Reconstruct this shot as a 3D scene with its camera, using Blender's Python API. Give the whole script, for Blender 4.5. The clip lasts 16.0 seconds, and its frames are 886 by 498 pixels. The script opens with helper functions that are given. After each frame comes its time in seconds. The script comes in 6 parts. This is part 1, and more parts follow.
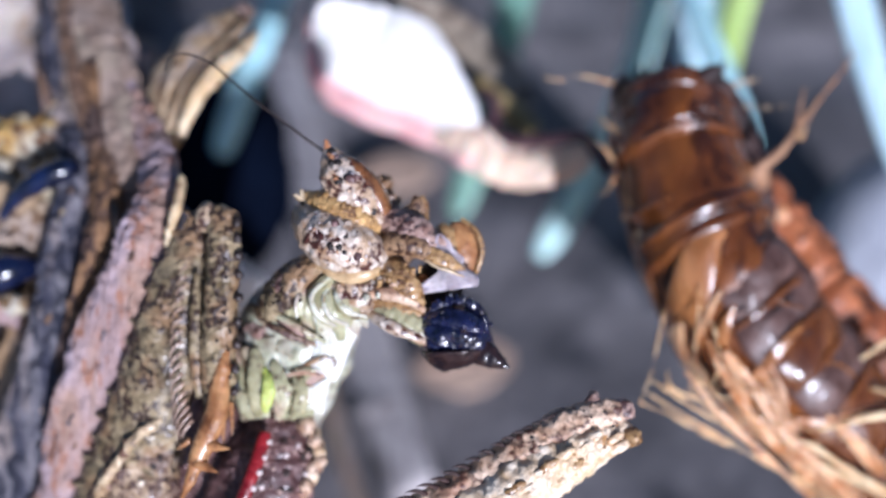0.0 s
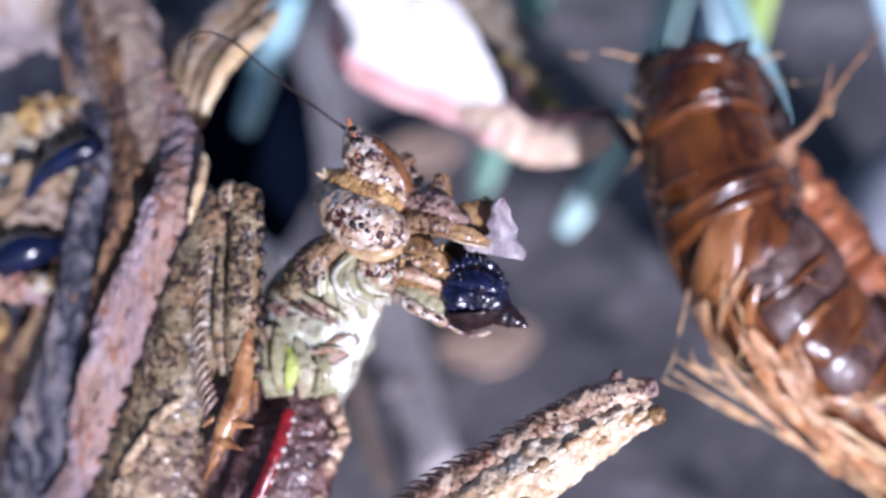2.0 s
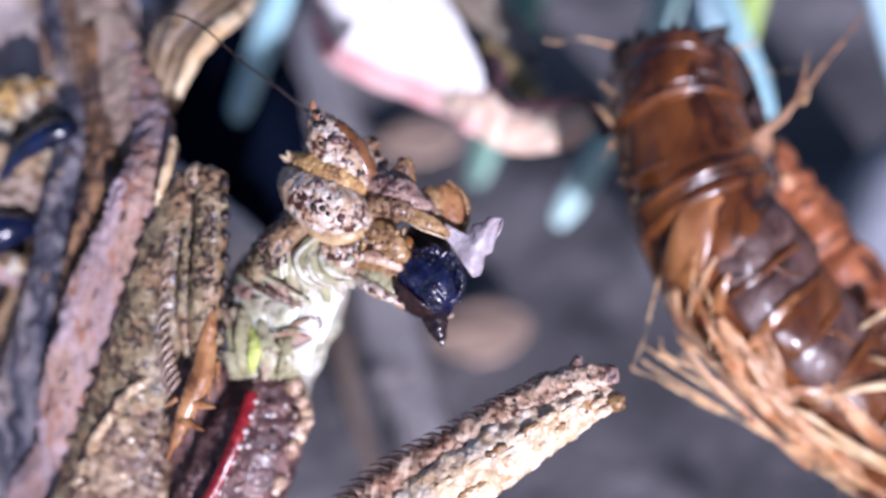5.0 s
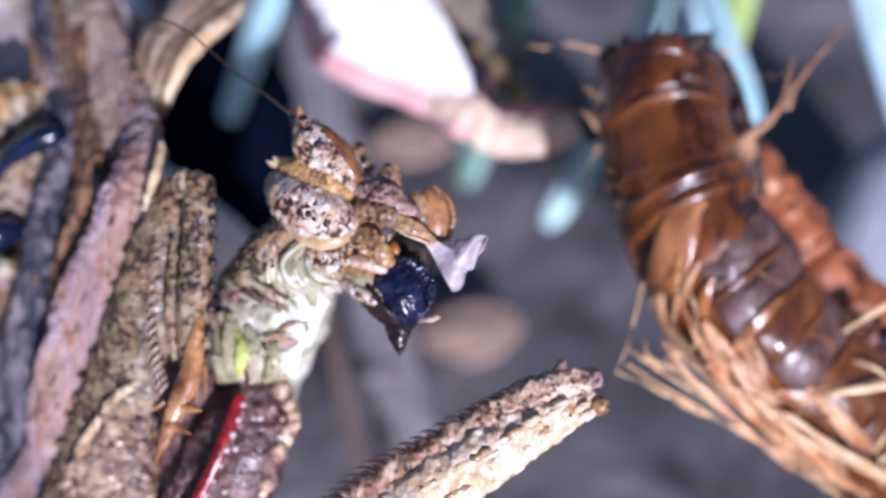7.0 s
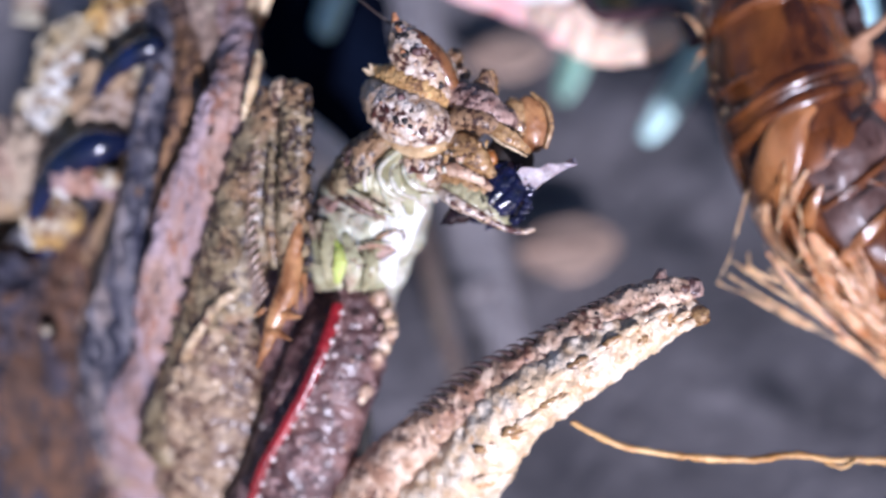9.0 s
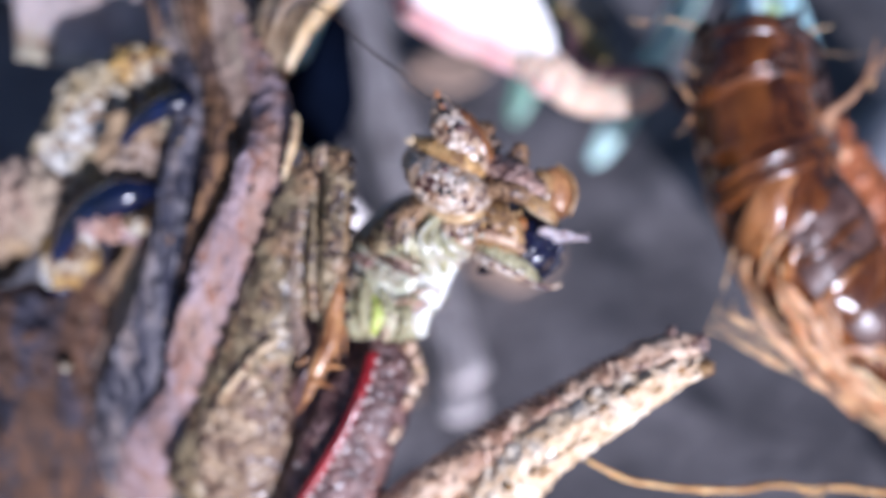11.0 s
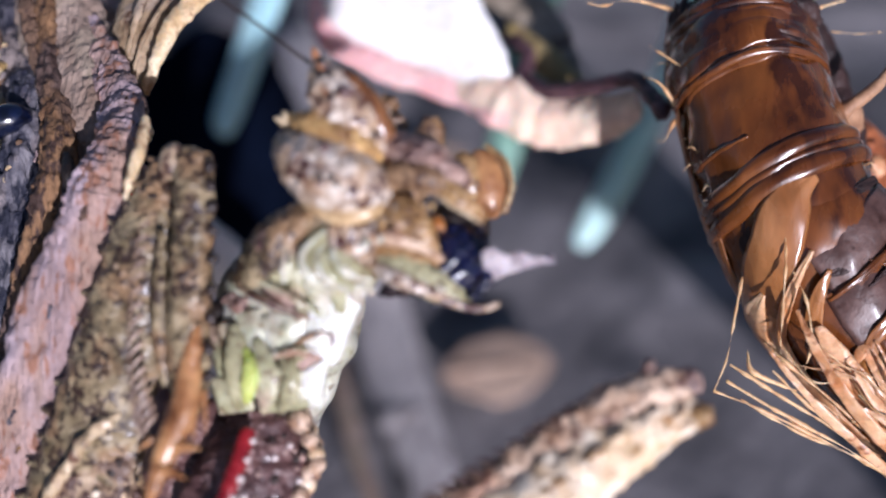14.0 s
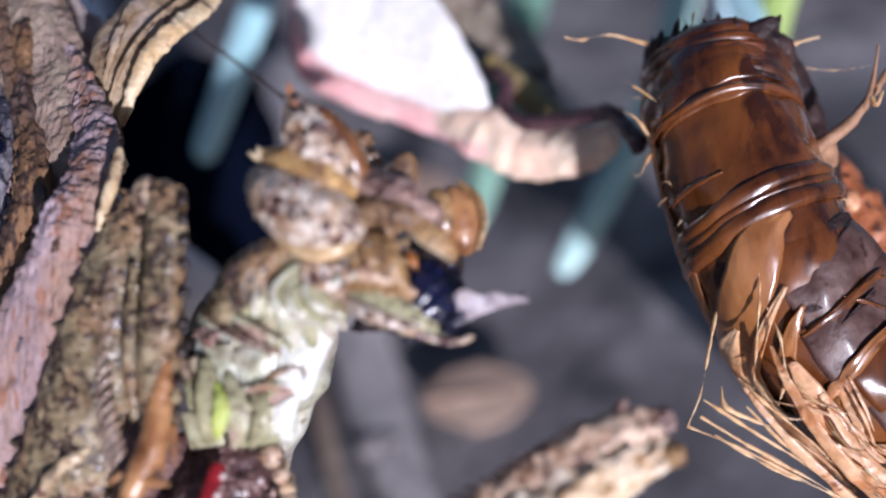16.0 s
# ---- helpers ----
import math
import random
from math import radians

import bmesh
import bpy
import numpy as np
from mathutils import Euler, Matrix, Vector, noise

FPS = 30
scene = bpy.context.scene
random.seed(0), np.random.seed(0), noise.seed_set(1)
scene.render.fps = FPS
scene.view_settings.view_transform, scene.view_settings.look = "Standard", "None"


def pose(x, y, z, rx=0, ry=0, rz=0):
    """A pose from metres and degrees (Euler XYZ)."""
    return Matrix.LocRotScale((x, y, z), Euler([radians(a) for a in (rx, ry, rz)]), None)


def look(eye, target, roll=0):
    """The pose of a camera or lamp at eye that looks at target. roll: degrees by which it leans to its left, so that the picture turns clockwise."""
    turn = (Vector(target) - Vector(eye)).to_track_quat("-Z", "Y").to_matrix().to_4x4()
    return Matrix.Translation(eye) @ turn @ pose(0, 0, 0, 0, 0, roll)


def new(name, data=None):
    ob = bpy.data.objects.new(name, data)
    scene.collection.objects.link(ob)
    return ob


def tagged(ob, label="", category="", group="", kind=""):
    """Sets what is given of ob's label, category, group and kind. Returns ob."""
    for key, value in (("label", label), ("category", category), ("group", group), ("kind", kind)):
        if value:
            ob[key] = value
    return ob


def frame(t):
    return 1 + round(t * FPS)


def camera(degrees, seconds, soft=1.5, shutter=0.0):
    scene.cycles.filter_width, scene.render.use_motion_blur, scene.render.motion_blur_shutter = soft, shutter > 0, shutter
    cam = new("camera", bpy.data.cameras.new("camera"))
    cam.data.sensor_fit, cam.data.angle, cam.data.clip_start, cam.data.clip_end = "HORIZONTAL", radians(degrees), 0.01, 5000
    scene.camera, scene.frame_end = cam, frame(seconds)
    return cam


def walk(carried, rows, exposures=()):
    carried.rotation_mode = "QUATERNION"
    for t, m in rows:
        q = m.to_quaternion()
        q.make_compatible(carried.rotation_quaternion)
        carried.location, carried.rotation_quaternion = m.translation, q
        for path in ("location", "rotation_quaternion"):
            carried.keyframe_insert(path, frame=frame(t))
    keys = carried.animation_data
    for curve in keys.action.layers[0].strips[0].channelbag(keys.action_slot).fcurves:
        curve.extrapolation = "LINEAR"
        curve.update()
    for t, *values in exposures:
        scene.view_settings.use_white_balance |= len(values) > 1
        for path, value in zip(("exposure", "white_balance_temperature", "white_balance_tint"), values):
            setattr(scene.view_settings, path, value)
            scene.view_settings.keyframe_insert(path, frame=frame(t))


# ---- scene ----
MM = 0.001
# The litter leans towards the light: its own space has x across, y down into the litter and z up along it, in millimetres.
LIE = pose(0, 0, 42.9 * MM, -50, 0, 0)

# ---- camera ----
cam = camera(45, 16.0, soft=2.0, shutter=0.4)
cam.data.dof.use_dof = True
cam.data.dof.focus_distance = 37.6 * MM
cam.data.dof.aperture_fstop = 25
PATH = [
    (0, 0.01, -39.99, 0.00, 90.00, -0.00, -0.01),
    (0.5, 0.13, -39.98, 0.07, 88.95, 0.09, 0.14),
    (1, 0.05, -39.97, -0.09, 88.96, 0.02, 0.05),
    (1.5, -0.09, -39.89, -0.21, 88.93, 0.13, 0.28),
    (2, 0.07, -39.88, 0.05, 88.75, 0.12, 1.29),
    (2.5, 0.17, -39.94, -0.23, 89.00, -0.01, 2.37),
    (3, 0.06, -39.97, -0.24, 88.79, 0.01, 3.09),
    (3.5, 0.49, -40.00, -0.02, 88.79, -0.21, 3.19),
    (4, 1.68, -39.89, -0.11, 88.54, -0.33, 3.03),
    (4.5, 1.85, -39.96, -0.27, 88.80, -0.41, 2.47),
    (5, 2.38, -39.80, -0.32, 88.44, -0.50, 2.56),
    (7.5, 2.93, -40.15, 0.00, 88.32, -0.55, 2.34),
    (8, 3.08, -40.03, -0.30, 88.56, -0.74, 3.63),
    (8.5, 2.81, -39.95, -0.26, 87.09, -0.44, 7.20),
    (8.7, 3.02, -39.65, -0.77, 84.96, -0.17, 7.68),
    (11, -3.62, -43.65, 3.41, 82.49, -1.50, 0.66),
    (11.5, -1.73, -43.11, 2.17, 82.97, -1.07, -0.23),
    (12, 0.04, -42.24, 2.57, 85.59, -1.05, -1.09),
    (12.5, 1.33, -37.55, 1.16, 91.41, -0.55, -0.47),
    (12.8, 3.82, -34.07, 1.99, 93.38, -1.42, 1.21),
    (13, 2.76, -32.99, 1.33, 94.07, -0.71, 1.25),
    (13.5, 0.20, -31.19, -2.77, 91.89, 0.98, 2.19),
    (14, 0.26, -31.62, -2.42, 91.39, 0.77, 1.75),
    (14.5, -0.11, -32.02, -2.28, 91.59, 0.78, 1.61),
    (15, 0.24, -31.58, -2.47, 91.87, 0.25, 1.31),
    (15.5, 0.35, -31.98, -2.28, 91.56, 0.40, 1.28),
    (16, 0.72, -31.58, -1.98, 92.49, 0.42, 1.08),
]
walk(cam, [(t, LIE @ pose(x * MM, y * MM, z * MM, a, b, c)) for t, x, y, z, a, b, c in PATH],
     exposures=[(0, 0.25, 5180, 19), (1, 0.26, 5200, 25), (2, 0.24, 5220, 27), (5, 0.27, 5270, 29), (8.7, 0.23, 5230, 27), (10.8, 0.27, 5240, 23), (12, 0.27, 5240, 23), (12.8, 0.24, 5420, 23), (13.5, 0.16, 5440, 23), (16, 0.06, 5420, 23)])

# ---- light ----
SUN_FROM = LIE.to_3x3() @ Vector((0.36, -0.84, -0.48))
SUN_FROM.normalize()
world = bpy.data.worlds.new("sky")
scene.world = world
world.use_nodes = True
sky = world.node_tree.nodes.new("ShaderNodeTexSky")
sky.sky_type, sky.sun_disc = "NISHITA", False
sky.sun_elevation = math.asin(SUN_FROM.z)
sky.sun_rotation = math.atan2(SUN_FROM.x, SUN_FROM.y)
world.node_tree.links.new(sky.outputs[0], world.node_tree.nodes["Background"].inputs[0])
world.node_tree.nodes["Background"].inputs[1].default_value = 0.058
sun = new("sun", bpy.data.lights.new("sun", "SUN"))
sun.data.energy, sun.data.angle, sun.data.color = 5.0, radians(0.6), (1.0, 0.93, 0.84)
sun.matrix_world = look(SUN_FROM, (0, 0, 0))


# ---- materials ----
def surface(name, a, b, size=1.0, flecks=None, fleck_size=0.3, fleck_share=0.3, rough=0.5, bump=0.15, bump_size=0.25,
            skin=0.0, coat=0.0, stretch=(1, 1, 1), third=None):
    """A two-tone grained surface; sizes in millimetres. skin: light that spreads inside."""
    m = bpy.data.materials.new(name)
    m.use_nodes = True
    nt = m.node_tree
    n, link = nt.nodes, nt.links.new
    bsdf = n["Principled BSDF"]
    co = n.new("ShaderNodeTexCoord")
    mp = n.new("ShaderNodeMapping")
    mp.inputs["Scale"].default_value = stretch
    link(co.outputs["Object"], mp.inputs[0])

    def noisy(s, detail=4.0):
        t = n.new("ShaderNodeTexNoise")
        t.inputs["Scale"].default_value = 1000 / s
        t.inputs["Detail"].default_value = detail
        link(mp.outputs[0], t.inputs["Vector"])
        return t.outputs["Fac"]

    def steps(fac, lo, hi):
        r = n.new("ShaderNodeMapRange")
        r.inputs["From Min"].default_value, r.inputs["From Max"].default_value = lo, hi
        link(fac, r.inputs["Value"])
        return r.outputs["Result"]

    def blend(fac, c1, c2):
        x = n.new("ShaderNodeMix")
        x.data_type = "RGBA"
        link(fac, x.inputs[0])
        for c, s in ((c1, x.inputs[6]), (c2, x.inputs[7])):
            if isinstance(c, tuple):
                s.default_value = (*c, 1)
            else:
                link(c, s)
        return x.outputs[2]

    def mixed(one, two, share):
        x = n.new("ShaderNodeMix")
        x.inputs[0].default_value = share
        link(one, x.inputs[2])
        link(two, x.inputs[3])
        return x.outputs[0]

    col = blend(steps(noisy(size), 0.35, 0.65), a, b)
    if third:
        col = blend(steps(noisy(size * 2.3, 2.0), 0.50, 0.62), col, third)
    if flecks:
        spots = mixed(noisy(fleck_size, 6.0), noisy(fleck_size * 4.5, 2.0), 0.42)
        col = blend(steps(spots, 0.635 - fleck_share * 0.35, 0.70 - fleck_share * 0.35), col, flecks)
    grain = n.new("ShaderNodeHueSaturation")
    value = n.new("ShaderNodeMapRange")
    value.inputs["From Min"].default_value, value.inputs["From Max"].default_value = 0.3, 0.7
    value.inputs["To Min"].default_value, value.inputs["To Max"].default_value = 0.72, 1.22
    link(mixed(noisy(size * 0.18, 5.0), noisy(size * 3.0, 2.0), 0.4), value.inputs["Value"])
    link(value.outputs[0], grain.inputs["Value"])
    link(col, grain.inputs["Color"])
    link(grain.outputs[0], bsdf.inputs["Base Color"])
    rr = n.new("ShaderNodeMapRange")
    rr.inputs["To Min"].default_value, rr.inputs["To Max"].default_value = max(0.05, rough - 0.15), min(1, rough + 0.15)
    link(noisy(size * 0.5), rr.inputs["Value"])
    link(rr.outputs[0], bsdf.inputs["Roughness"])
    if skin:
        bsdf.inputs["Subsurface Weight"].default_value = skin
        bsdf.inputs["Subsurface Radius"].default_value = (0.6, 0.35, 0.2)
        bsdf.inputs["Subsurface Scale"].default_value = 0.0008
    bsdf.inputs["Coat Weight"].default_value = coat
    bsdf.inputs["Coat Roughness"].default_value = 0.2
    if bump:
        bp = n.new("ShaderNodeBump")
        bp.inputs["Strength"].default_value = 0.8
        bp.inputs["Distance"].default_value = bump * MM
        link(noisy(bump_size, 5.0), bp.inputs["Height"])
        link(bp.outputs[0], bsdf.inputs["Normal"])
    return m


soil = surface("soil", (0.100, 0.093, 0.097), (0.235, 0.218, 0.222), 14, (0.048, 0.047, 0.054), 8, 0.34, 0.95, 0.6, 1.5)
bark_lilac = surface("lilac_bark", (0.29, 0.185, 0.16), (0.48, 0.375, 0.40), 1.6, (0.30, 0.145, 0.09), 0.4, 0.32, 0.75, 0.3, 0.3, third=(0.38, 0.245, 0.185), stretch=(1.7, 1.7, 0.5))
bark_brown = surface("brown_bark", (0.10, 0.055, 0.035), (0.22, 0.13, 0.075), 1.2, (0.045, 0.025, 0.02), 0.35, 0.30, 0.8, 0.3, 0.3, third=(0.20, 0.14, 0.12), stretch=(1.7, 1.7, 0.5))
bark_rust = surface("rusty_bark", (0.136, 0.065, 0.027), (0.272, 0.150, 0.068), 1.4, (0.048, 0.024, 0.017), 0.4, 0.33, 0.75, 0.3, 0.3, third=(0.109, 0.068, 0.054), stretch=(1.7, 1.7, 0.5))
bark_grey = surface("grey_bark", (0.028, 0.028, 0.050), (0.20, 0.185, 0.20), 1.1, (0.016, 0.017, 0.032), 0.5, 0.40, 0.7, 0.3, 0.3, third=(0.26, 0.21, 0.19), stretch=(1.7, 1.7, 0.5))
# rusty brown bark, darkened and blued with the shade at the lower left
bark_shaded = surface("shaded_bark", (0.045, 0.022, 0.013), (0.130, 0.062, 0.030), 1.4, (0.022, 0.02, 0.028), 0.6, 0.36, 0.75, 0.3, 0.3, third=(0.035, 0.034, 0.055), stretch=(1.7, 1.7, 0.5))
bark_ochre = surface("ochre_bark", (0.204, 0.119, 0.058), (0.354, 0.238, 0.129), 1.4, (0.109, 0.054, 0.027), 0.5, 0.28, 0.75, 0.3, 0.3, third=(0.272, 0.204, 0.163), stretch=(1.7, 1.7, 0.5))
bark_dull = surface("dull_bark", (0.225, 0.15, 0.105), (0.42, 0.315, 0.245), 1.6, (0.12, 0.075, 0.055), 0.4, 0.14, 0.85, 0.3, 0.35, third=(0.35, 0.28, 0.20), stretch=(1.7, 1.7, 0.5))
crust_mat = surface("crust", (0.30, 0.23, 0.12), (0.50, 0.45, 0.34), 1.4, (0.16, 0.095, 0.04), 0.6, 0.33, 0.8, 0.2, 0.3, third=(0.55, 0.55, 0.52))
crust_ochre = surface("ochre_crust", (0.30, 0.17, 0.045), (0.56, 0.38, 0.12), 1.0, (0.12, 0.055, 0.02), 0.5, 0.36, 0.75, 0.2, 0.3, third=(0.50, 0.46, 0.36))
crust_tan = surface("tan_crust", (0.24, 0.16, 0.09), (0.42, 0.31, 0.18), 1.4, (0.12, 0.07, 0.035), 0.5, 0.30, 0.8, 0.2, 0.3, third=(0.32, 0.25, 0.20))
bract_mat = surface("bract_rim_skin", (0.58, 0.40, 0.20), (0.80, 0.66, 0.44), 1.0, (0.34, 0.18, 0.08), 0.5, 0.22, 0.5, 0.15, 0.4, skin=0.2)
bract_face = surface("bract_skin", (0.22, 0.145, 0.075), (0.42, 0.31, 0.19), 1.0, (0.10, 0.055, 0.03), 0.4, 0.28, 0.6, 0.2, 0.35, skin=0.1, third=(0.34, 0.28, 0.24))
# the blue second tone paints the sky's reflection into the black
black_gloss = surface("black_gloss", (0.003, 0.004, 0.010), (0.006, 0.012, 0.05), 1.2, rough=0.22, bump=0.03, coat=0.8)
# near-black without specular, standing in for deep shade behind the stem
shade_black = surface("shade_skin", (0.002, 0.003, 0.007), (0.003, 0.005, 0.012), 4, rough=1.0, bump=0.5, bump_size=2)
shade_black.node_tree.nodes["Principled BSDF"].inputs["Specular IOR Level"].default_value = 0.0
shell_mat = surface("shell", (0.075, 0.020, 0.0035), (0.195, 0.062, 0.011), 2.2, (0.040, 0.011, 0.003), 0.9, 0.22, rough=0.27, bump=0.04, bump_size=0.9, coat=0.5, stretch=(1, 1, 0.4), skin=0.05, third=(0.095, 0.027, 0.006))
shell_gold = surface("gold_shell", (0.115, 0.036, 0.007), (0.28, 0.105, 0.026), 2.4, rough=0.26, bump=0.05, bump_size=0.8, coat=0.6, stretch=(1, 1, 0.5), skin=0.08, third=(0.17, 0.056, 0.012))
# brighter orange: side light on the sheath's edge, put into the colour
shell_lit_edge = surface("lit_edge_shell", (0.22, 0.075, 0.018), (0.44, 0.18, 0.06), 1.4, (0.10, 0.03, 0.008), 0.5, 0.2, 0.35, 0.05, 0.5, skin=0.2, coat=0.2)
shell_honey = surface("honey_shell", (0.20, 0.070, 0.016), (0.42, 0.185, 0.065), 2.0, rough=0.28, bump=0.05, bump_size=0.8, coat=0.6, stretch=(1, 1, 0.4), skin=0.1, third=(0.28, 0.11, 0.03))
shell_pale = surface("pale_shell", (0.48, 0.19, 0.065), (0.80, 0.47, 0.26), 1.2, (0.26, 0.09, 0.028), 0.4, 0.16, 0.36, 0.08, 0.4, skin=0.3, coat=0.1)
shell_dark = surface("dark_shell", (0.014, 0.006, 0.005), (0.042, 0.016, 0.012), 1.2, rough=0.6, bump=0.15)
shell_violet = surface("violet_shell", (0.06, 0.026, 0.018), (0.13, 0.072, 0.058), 0.9, (0.035, 0.012, 0.006), 0.5, 0.2, 0.46, 0.06, 0.4, coat=0.15)
knob_mat = surface("knobby_skin", (0.25, 0.068, 0.02), (0.46, 0.16, 0.06), 1.6, (0.08, 0.025, 0.012), 0.7, 0.30, 0.45, 0.2, 0.5, skin=0.1)
fibre_mat = surface("fibre_skin", (0.52, 0.27, 0.11), (0.80, 0.53, 0.28), 0.9, rough=0.45, bump=0.02, skin=0.25)
golden_fibre = surface("golden_fibre", (0.50, 0.25, 0.06), (0.78, 0.50, 0.20), 0.9, rough=0.45, bump=0.05, skin=0.15)
straw_fibre = surface("straw_fibre", (0.62, 0.38, 0.17), (0.84, 0.64, 0.38), 0.9, rough=0.45, bump=0.03, skin=0.25)
twig_mat = surface("twig_skin", (0.24, 0.115, 0.055), (0.42, 0.24, 0.13), 0.9, rough=0.65, bump=0.08)
petal_mat = surface("petal_skin", (0.95, 0.92, 0.87), (0.96, 0.94, 0.90), 3.0, rough=0.4, bump=0.03, bump_size=1.5, skin=0.05)
petal_pink = surface("pink_skin", (0.86, 0.42, 0.42), (0.88, 0.58, 0.54), 2.0, rough=0.45, bump=0.08, skin=0.3)
petal_tail = surface("tail_skin", (0.88, 0.62, 0.46), (0.90, 0.78, 0.60), 3.0, (0.86, 0.50, 0.46), 3.0, 0.3, 0.5, 0.1, 0.8, skin=0.3)
petal_olive = surface("olive_skin", (0.30, 0.22, 0.08), (0.45, 0.34, 0.15), 1.5, (0.10, 0.05, 0.04), 1.0, 0.3, 0.7, 0.15, 0.6)
petal_dry = surface("dry_petal_skin", (0.26, 0.21, 0.15), (0.44, 0.37, 0.28), 2.0, (0.14, 0.10, 0.07), 1.0, 0.25, 0.75, 0.15, 0.6)
shell_plum = surface("plum_shell", (0.045, 0.018, 0.024), (0.15, 0.075, 0.085), 0.9, (0.02, 0.008, 0.010), 0.4, 0.3, 0.5, 0.15, 0.3)
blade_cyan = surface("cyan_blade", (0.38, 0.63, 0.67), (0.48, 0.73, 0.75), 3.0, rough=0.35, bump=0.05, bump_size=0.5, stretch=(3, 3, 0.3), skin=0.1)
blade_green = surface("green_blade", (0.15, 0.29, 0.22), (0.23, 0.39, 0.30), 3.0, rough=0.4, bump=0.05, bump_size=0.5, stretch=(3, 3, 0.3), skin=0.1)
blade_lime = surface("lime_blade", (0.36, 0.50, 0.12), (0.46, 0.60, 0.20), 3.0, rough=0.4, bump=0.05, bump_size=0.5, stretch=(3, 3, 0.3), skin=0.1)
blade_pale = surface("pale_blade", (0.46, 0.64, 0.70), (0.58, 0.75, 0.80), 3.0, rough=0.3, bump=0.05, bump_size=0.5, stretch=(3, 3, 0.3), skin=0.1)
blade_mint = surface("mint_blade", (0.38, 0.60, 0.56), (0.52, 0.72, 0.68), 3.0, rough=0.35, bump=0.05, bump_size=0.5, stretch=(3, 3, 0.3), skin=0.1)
straw = surface("straw", (0.36, 0.325, 0.32), (0.48, 0.44, 0.43), 4.0, (0.13, 0.11, 0.10), 2.0, 0.25, 0.8, 0.2, 1.0, stretch=(2, 2, 0.3))
straw_pale = surface("pale_straw", (0.80, 0.74, 0.72), (0.88, 0.83, 0.80), 3.0, rough=0.7, bump=0.1, bump_size=1.0)
leaf_tan = surface("tan_leaf", (0.42, 0.29, 0.21), (0.54, 0.39, 0.29), 4.0, (0.34, 0.23, 0.16), 2.0, 0.2, 0.8, 0.2, 1.0)
leaf_lilac = surface("lilac_leaf", (0.40, 0.32, 0.29), (0.58, 0.50, 0.47), 3.0, (0.28, 0.20, 0.14), 1.5, 0.28, 0.7, 0.2, 0.8, skin=0.1, third=(0.40, 0.36, 0.26))
stone_mat = surface("stone_skin", (0.27, 0.285, 0.33), (0.36, 0.375, 0.42), 6.0, (0.32, 0.33, 0.37), 3.0, 0.25, 0.85, 0.3, 1.2)

cuticle = surface("cuticle", (0.17, 0.09, 0.04), (0.36, 0.23, 0.125), 0.8, (0.05, 0.02, 0.010), 0.22, 0.30, 0.42, 0.10, 0.2, coat=0.25, third=(0.22, 0.13, 0.095))
cuticle_pale = surface("pale_cuticle", (0.36, 0.22, 0.12), (0.75, 0.67, 0.57), 0.45, (0.060, 0.016, 0.010), 0.3, 0.34, 0.32, 0.12, 0.18, coat=0.5, third=(0.46, 0.32, 0.20))
cuticle_green = surface("green_cuticle", (0.135, 0.097, 0.045), (0.36, 0.28, 0.16), 0.7, (0.035, 0.017, 0.010), 0.22, 0.38, 0.42, 0.12, 0.22, coat=0.2, third=(0.26, 0.16, 0.08))
cuticle_cream = surface("cream_cuticle", (0.21, 0.13, 0.075), (0.47, 0.35, 0.22), 0.7, (0.07, 0.032, 0.022), 0.3, 0.38, 0.42, 0.2, 0.25, third=(0.16, 0.10, 0.07), coat=0.25)
cuticle_ivory = surface("ivory_cuticle", (0.60, 0.405, 0.22), (0.89, 0.78, 0.61), 0.6, (0.52, 0.27, 0.09), 0.35, 0.16, 0.42, 0.15, 0.3, coat=0.2, third=(0.74, 0.54, 0.32))
cuticle_dark = surface("dark_cuticle", (0.045, 0.018, 0.018), (0.12, 0.058, 0.052), 0.6, (0.38, 0.25, 0.23), 0.2, 0.22, 0.45, 0.12, 0.2, coat=0.25, third=(0.19, 0.10, 0.085))
cuticle_rose = surface("rose_cuticle", (0.25, 0.14, 0.105), (0.47, 0.33, 0.27), 0.6, (0.07, 0.03, 0.026), 0.22, 0.32, 0.5, 0.12, 0.22, coat=0.2)
cuticle_tan = surface("tan_cuticle", (0.42, 0.25, 0.145), (0.74, 0.56, 0.40), 0.6, (0.10, 0.04, 0.025), 0.22, 0.30, 0.45, 0.14, 0.22, coat=0.2, third=(0.36, 0.20, 0.12))
ridge_mat = surface("ridge_skin", (0.34, 0.22, 0.11), (0.68, 0.54, 0.34), 0.5, (0.12, 0.055, 0.03), 0.25, 0.32, 0.4, 0.15, 0.25, coat=0.25)
amber = surface("amber", (0.12, 0.045, 0.014), (0.30, 0.13, 0.045), 0.9, (0.07, 0.025, 0.010), 0.5, 0.2, 0.28, 0.04, skin=0.15, coat=0.4)
stripe_mat = surface("stripe_skin", (0.36, 0.19, 0.055), (0.66, 0.43, 0.17), 0.3, (0.16, 0.07, 0.02), 0.15, 0.30, 0.4, 0.15, 0.12, coat=0.2)
gold = surface("gold", (0.25, 0.13, 0.043), (0.48, 0.30, 0.125), 0.35, (0.11, 0.05, 0.02), 0.25, 0.30, 0.3, 0.08, 0.12, stretch=(1, 1, 2), coat=0.45)
rim_mat = surface("rim_skin", (0.40, 0.26, 0.12), (0.62, 0.45, 0.25), 0.6, rough=0.35, bump=0.03, coat=0.3)
horn_mat = surface("horn_skin", (0.40, 0.16, 0.07), (0.52, 0.24, 0.11), 0.4, rough=0.4, bump=0.05, skin=0.2)
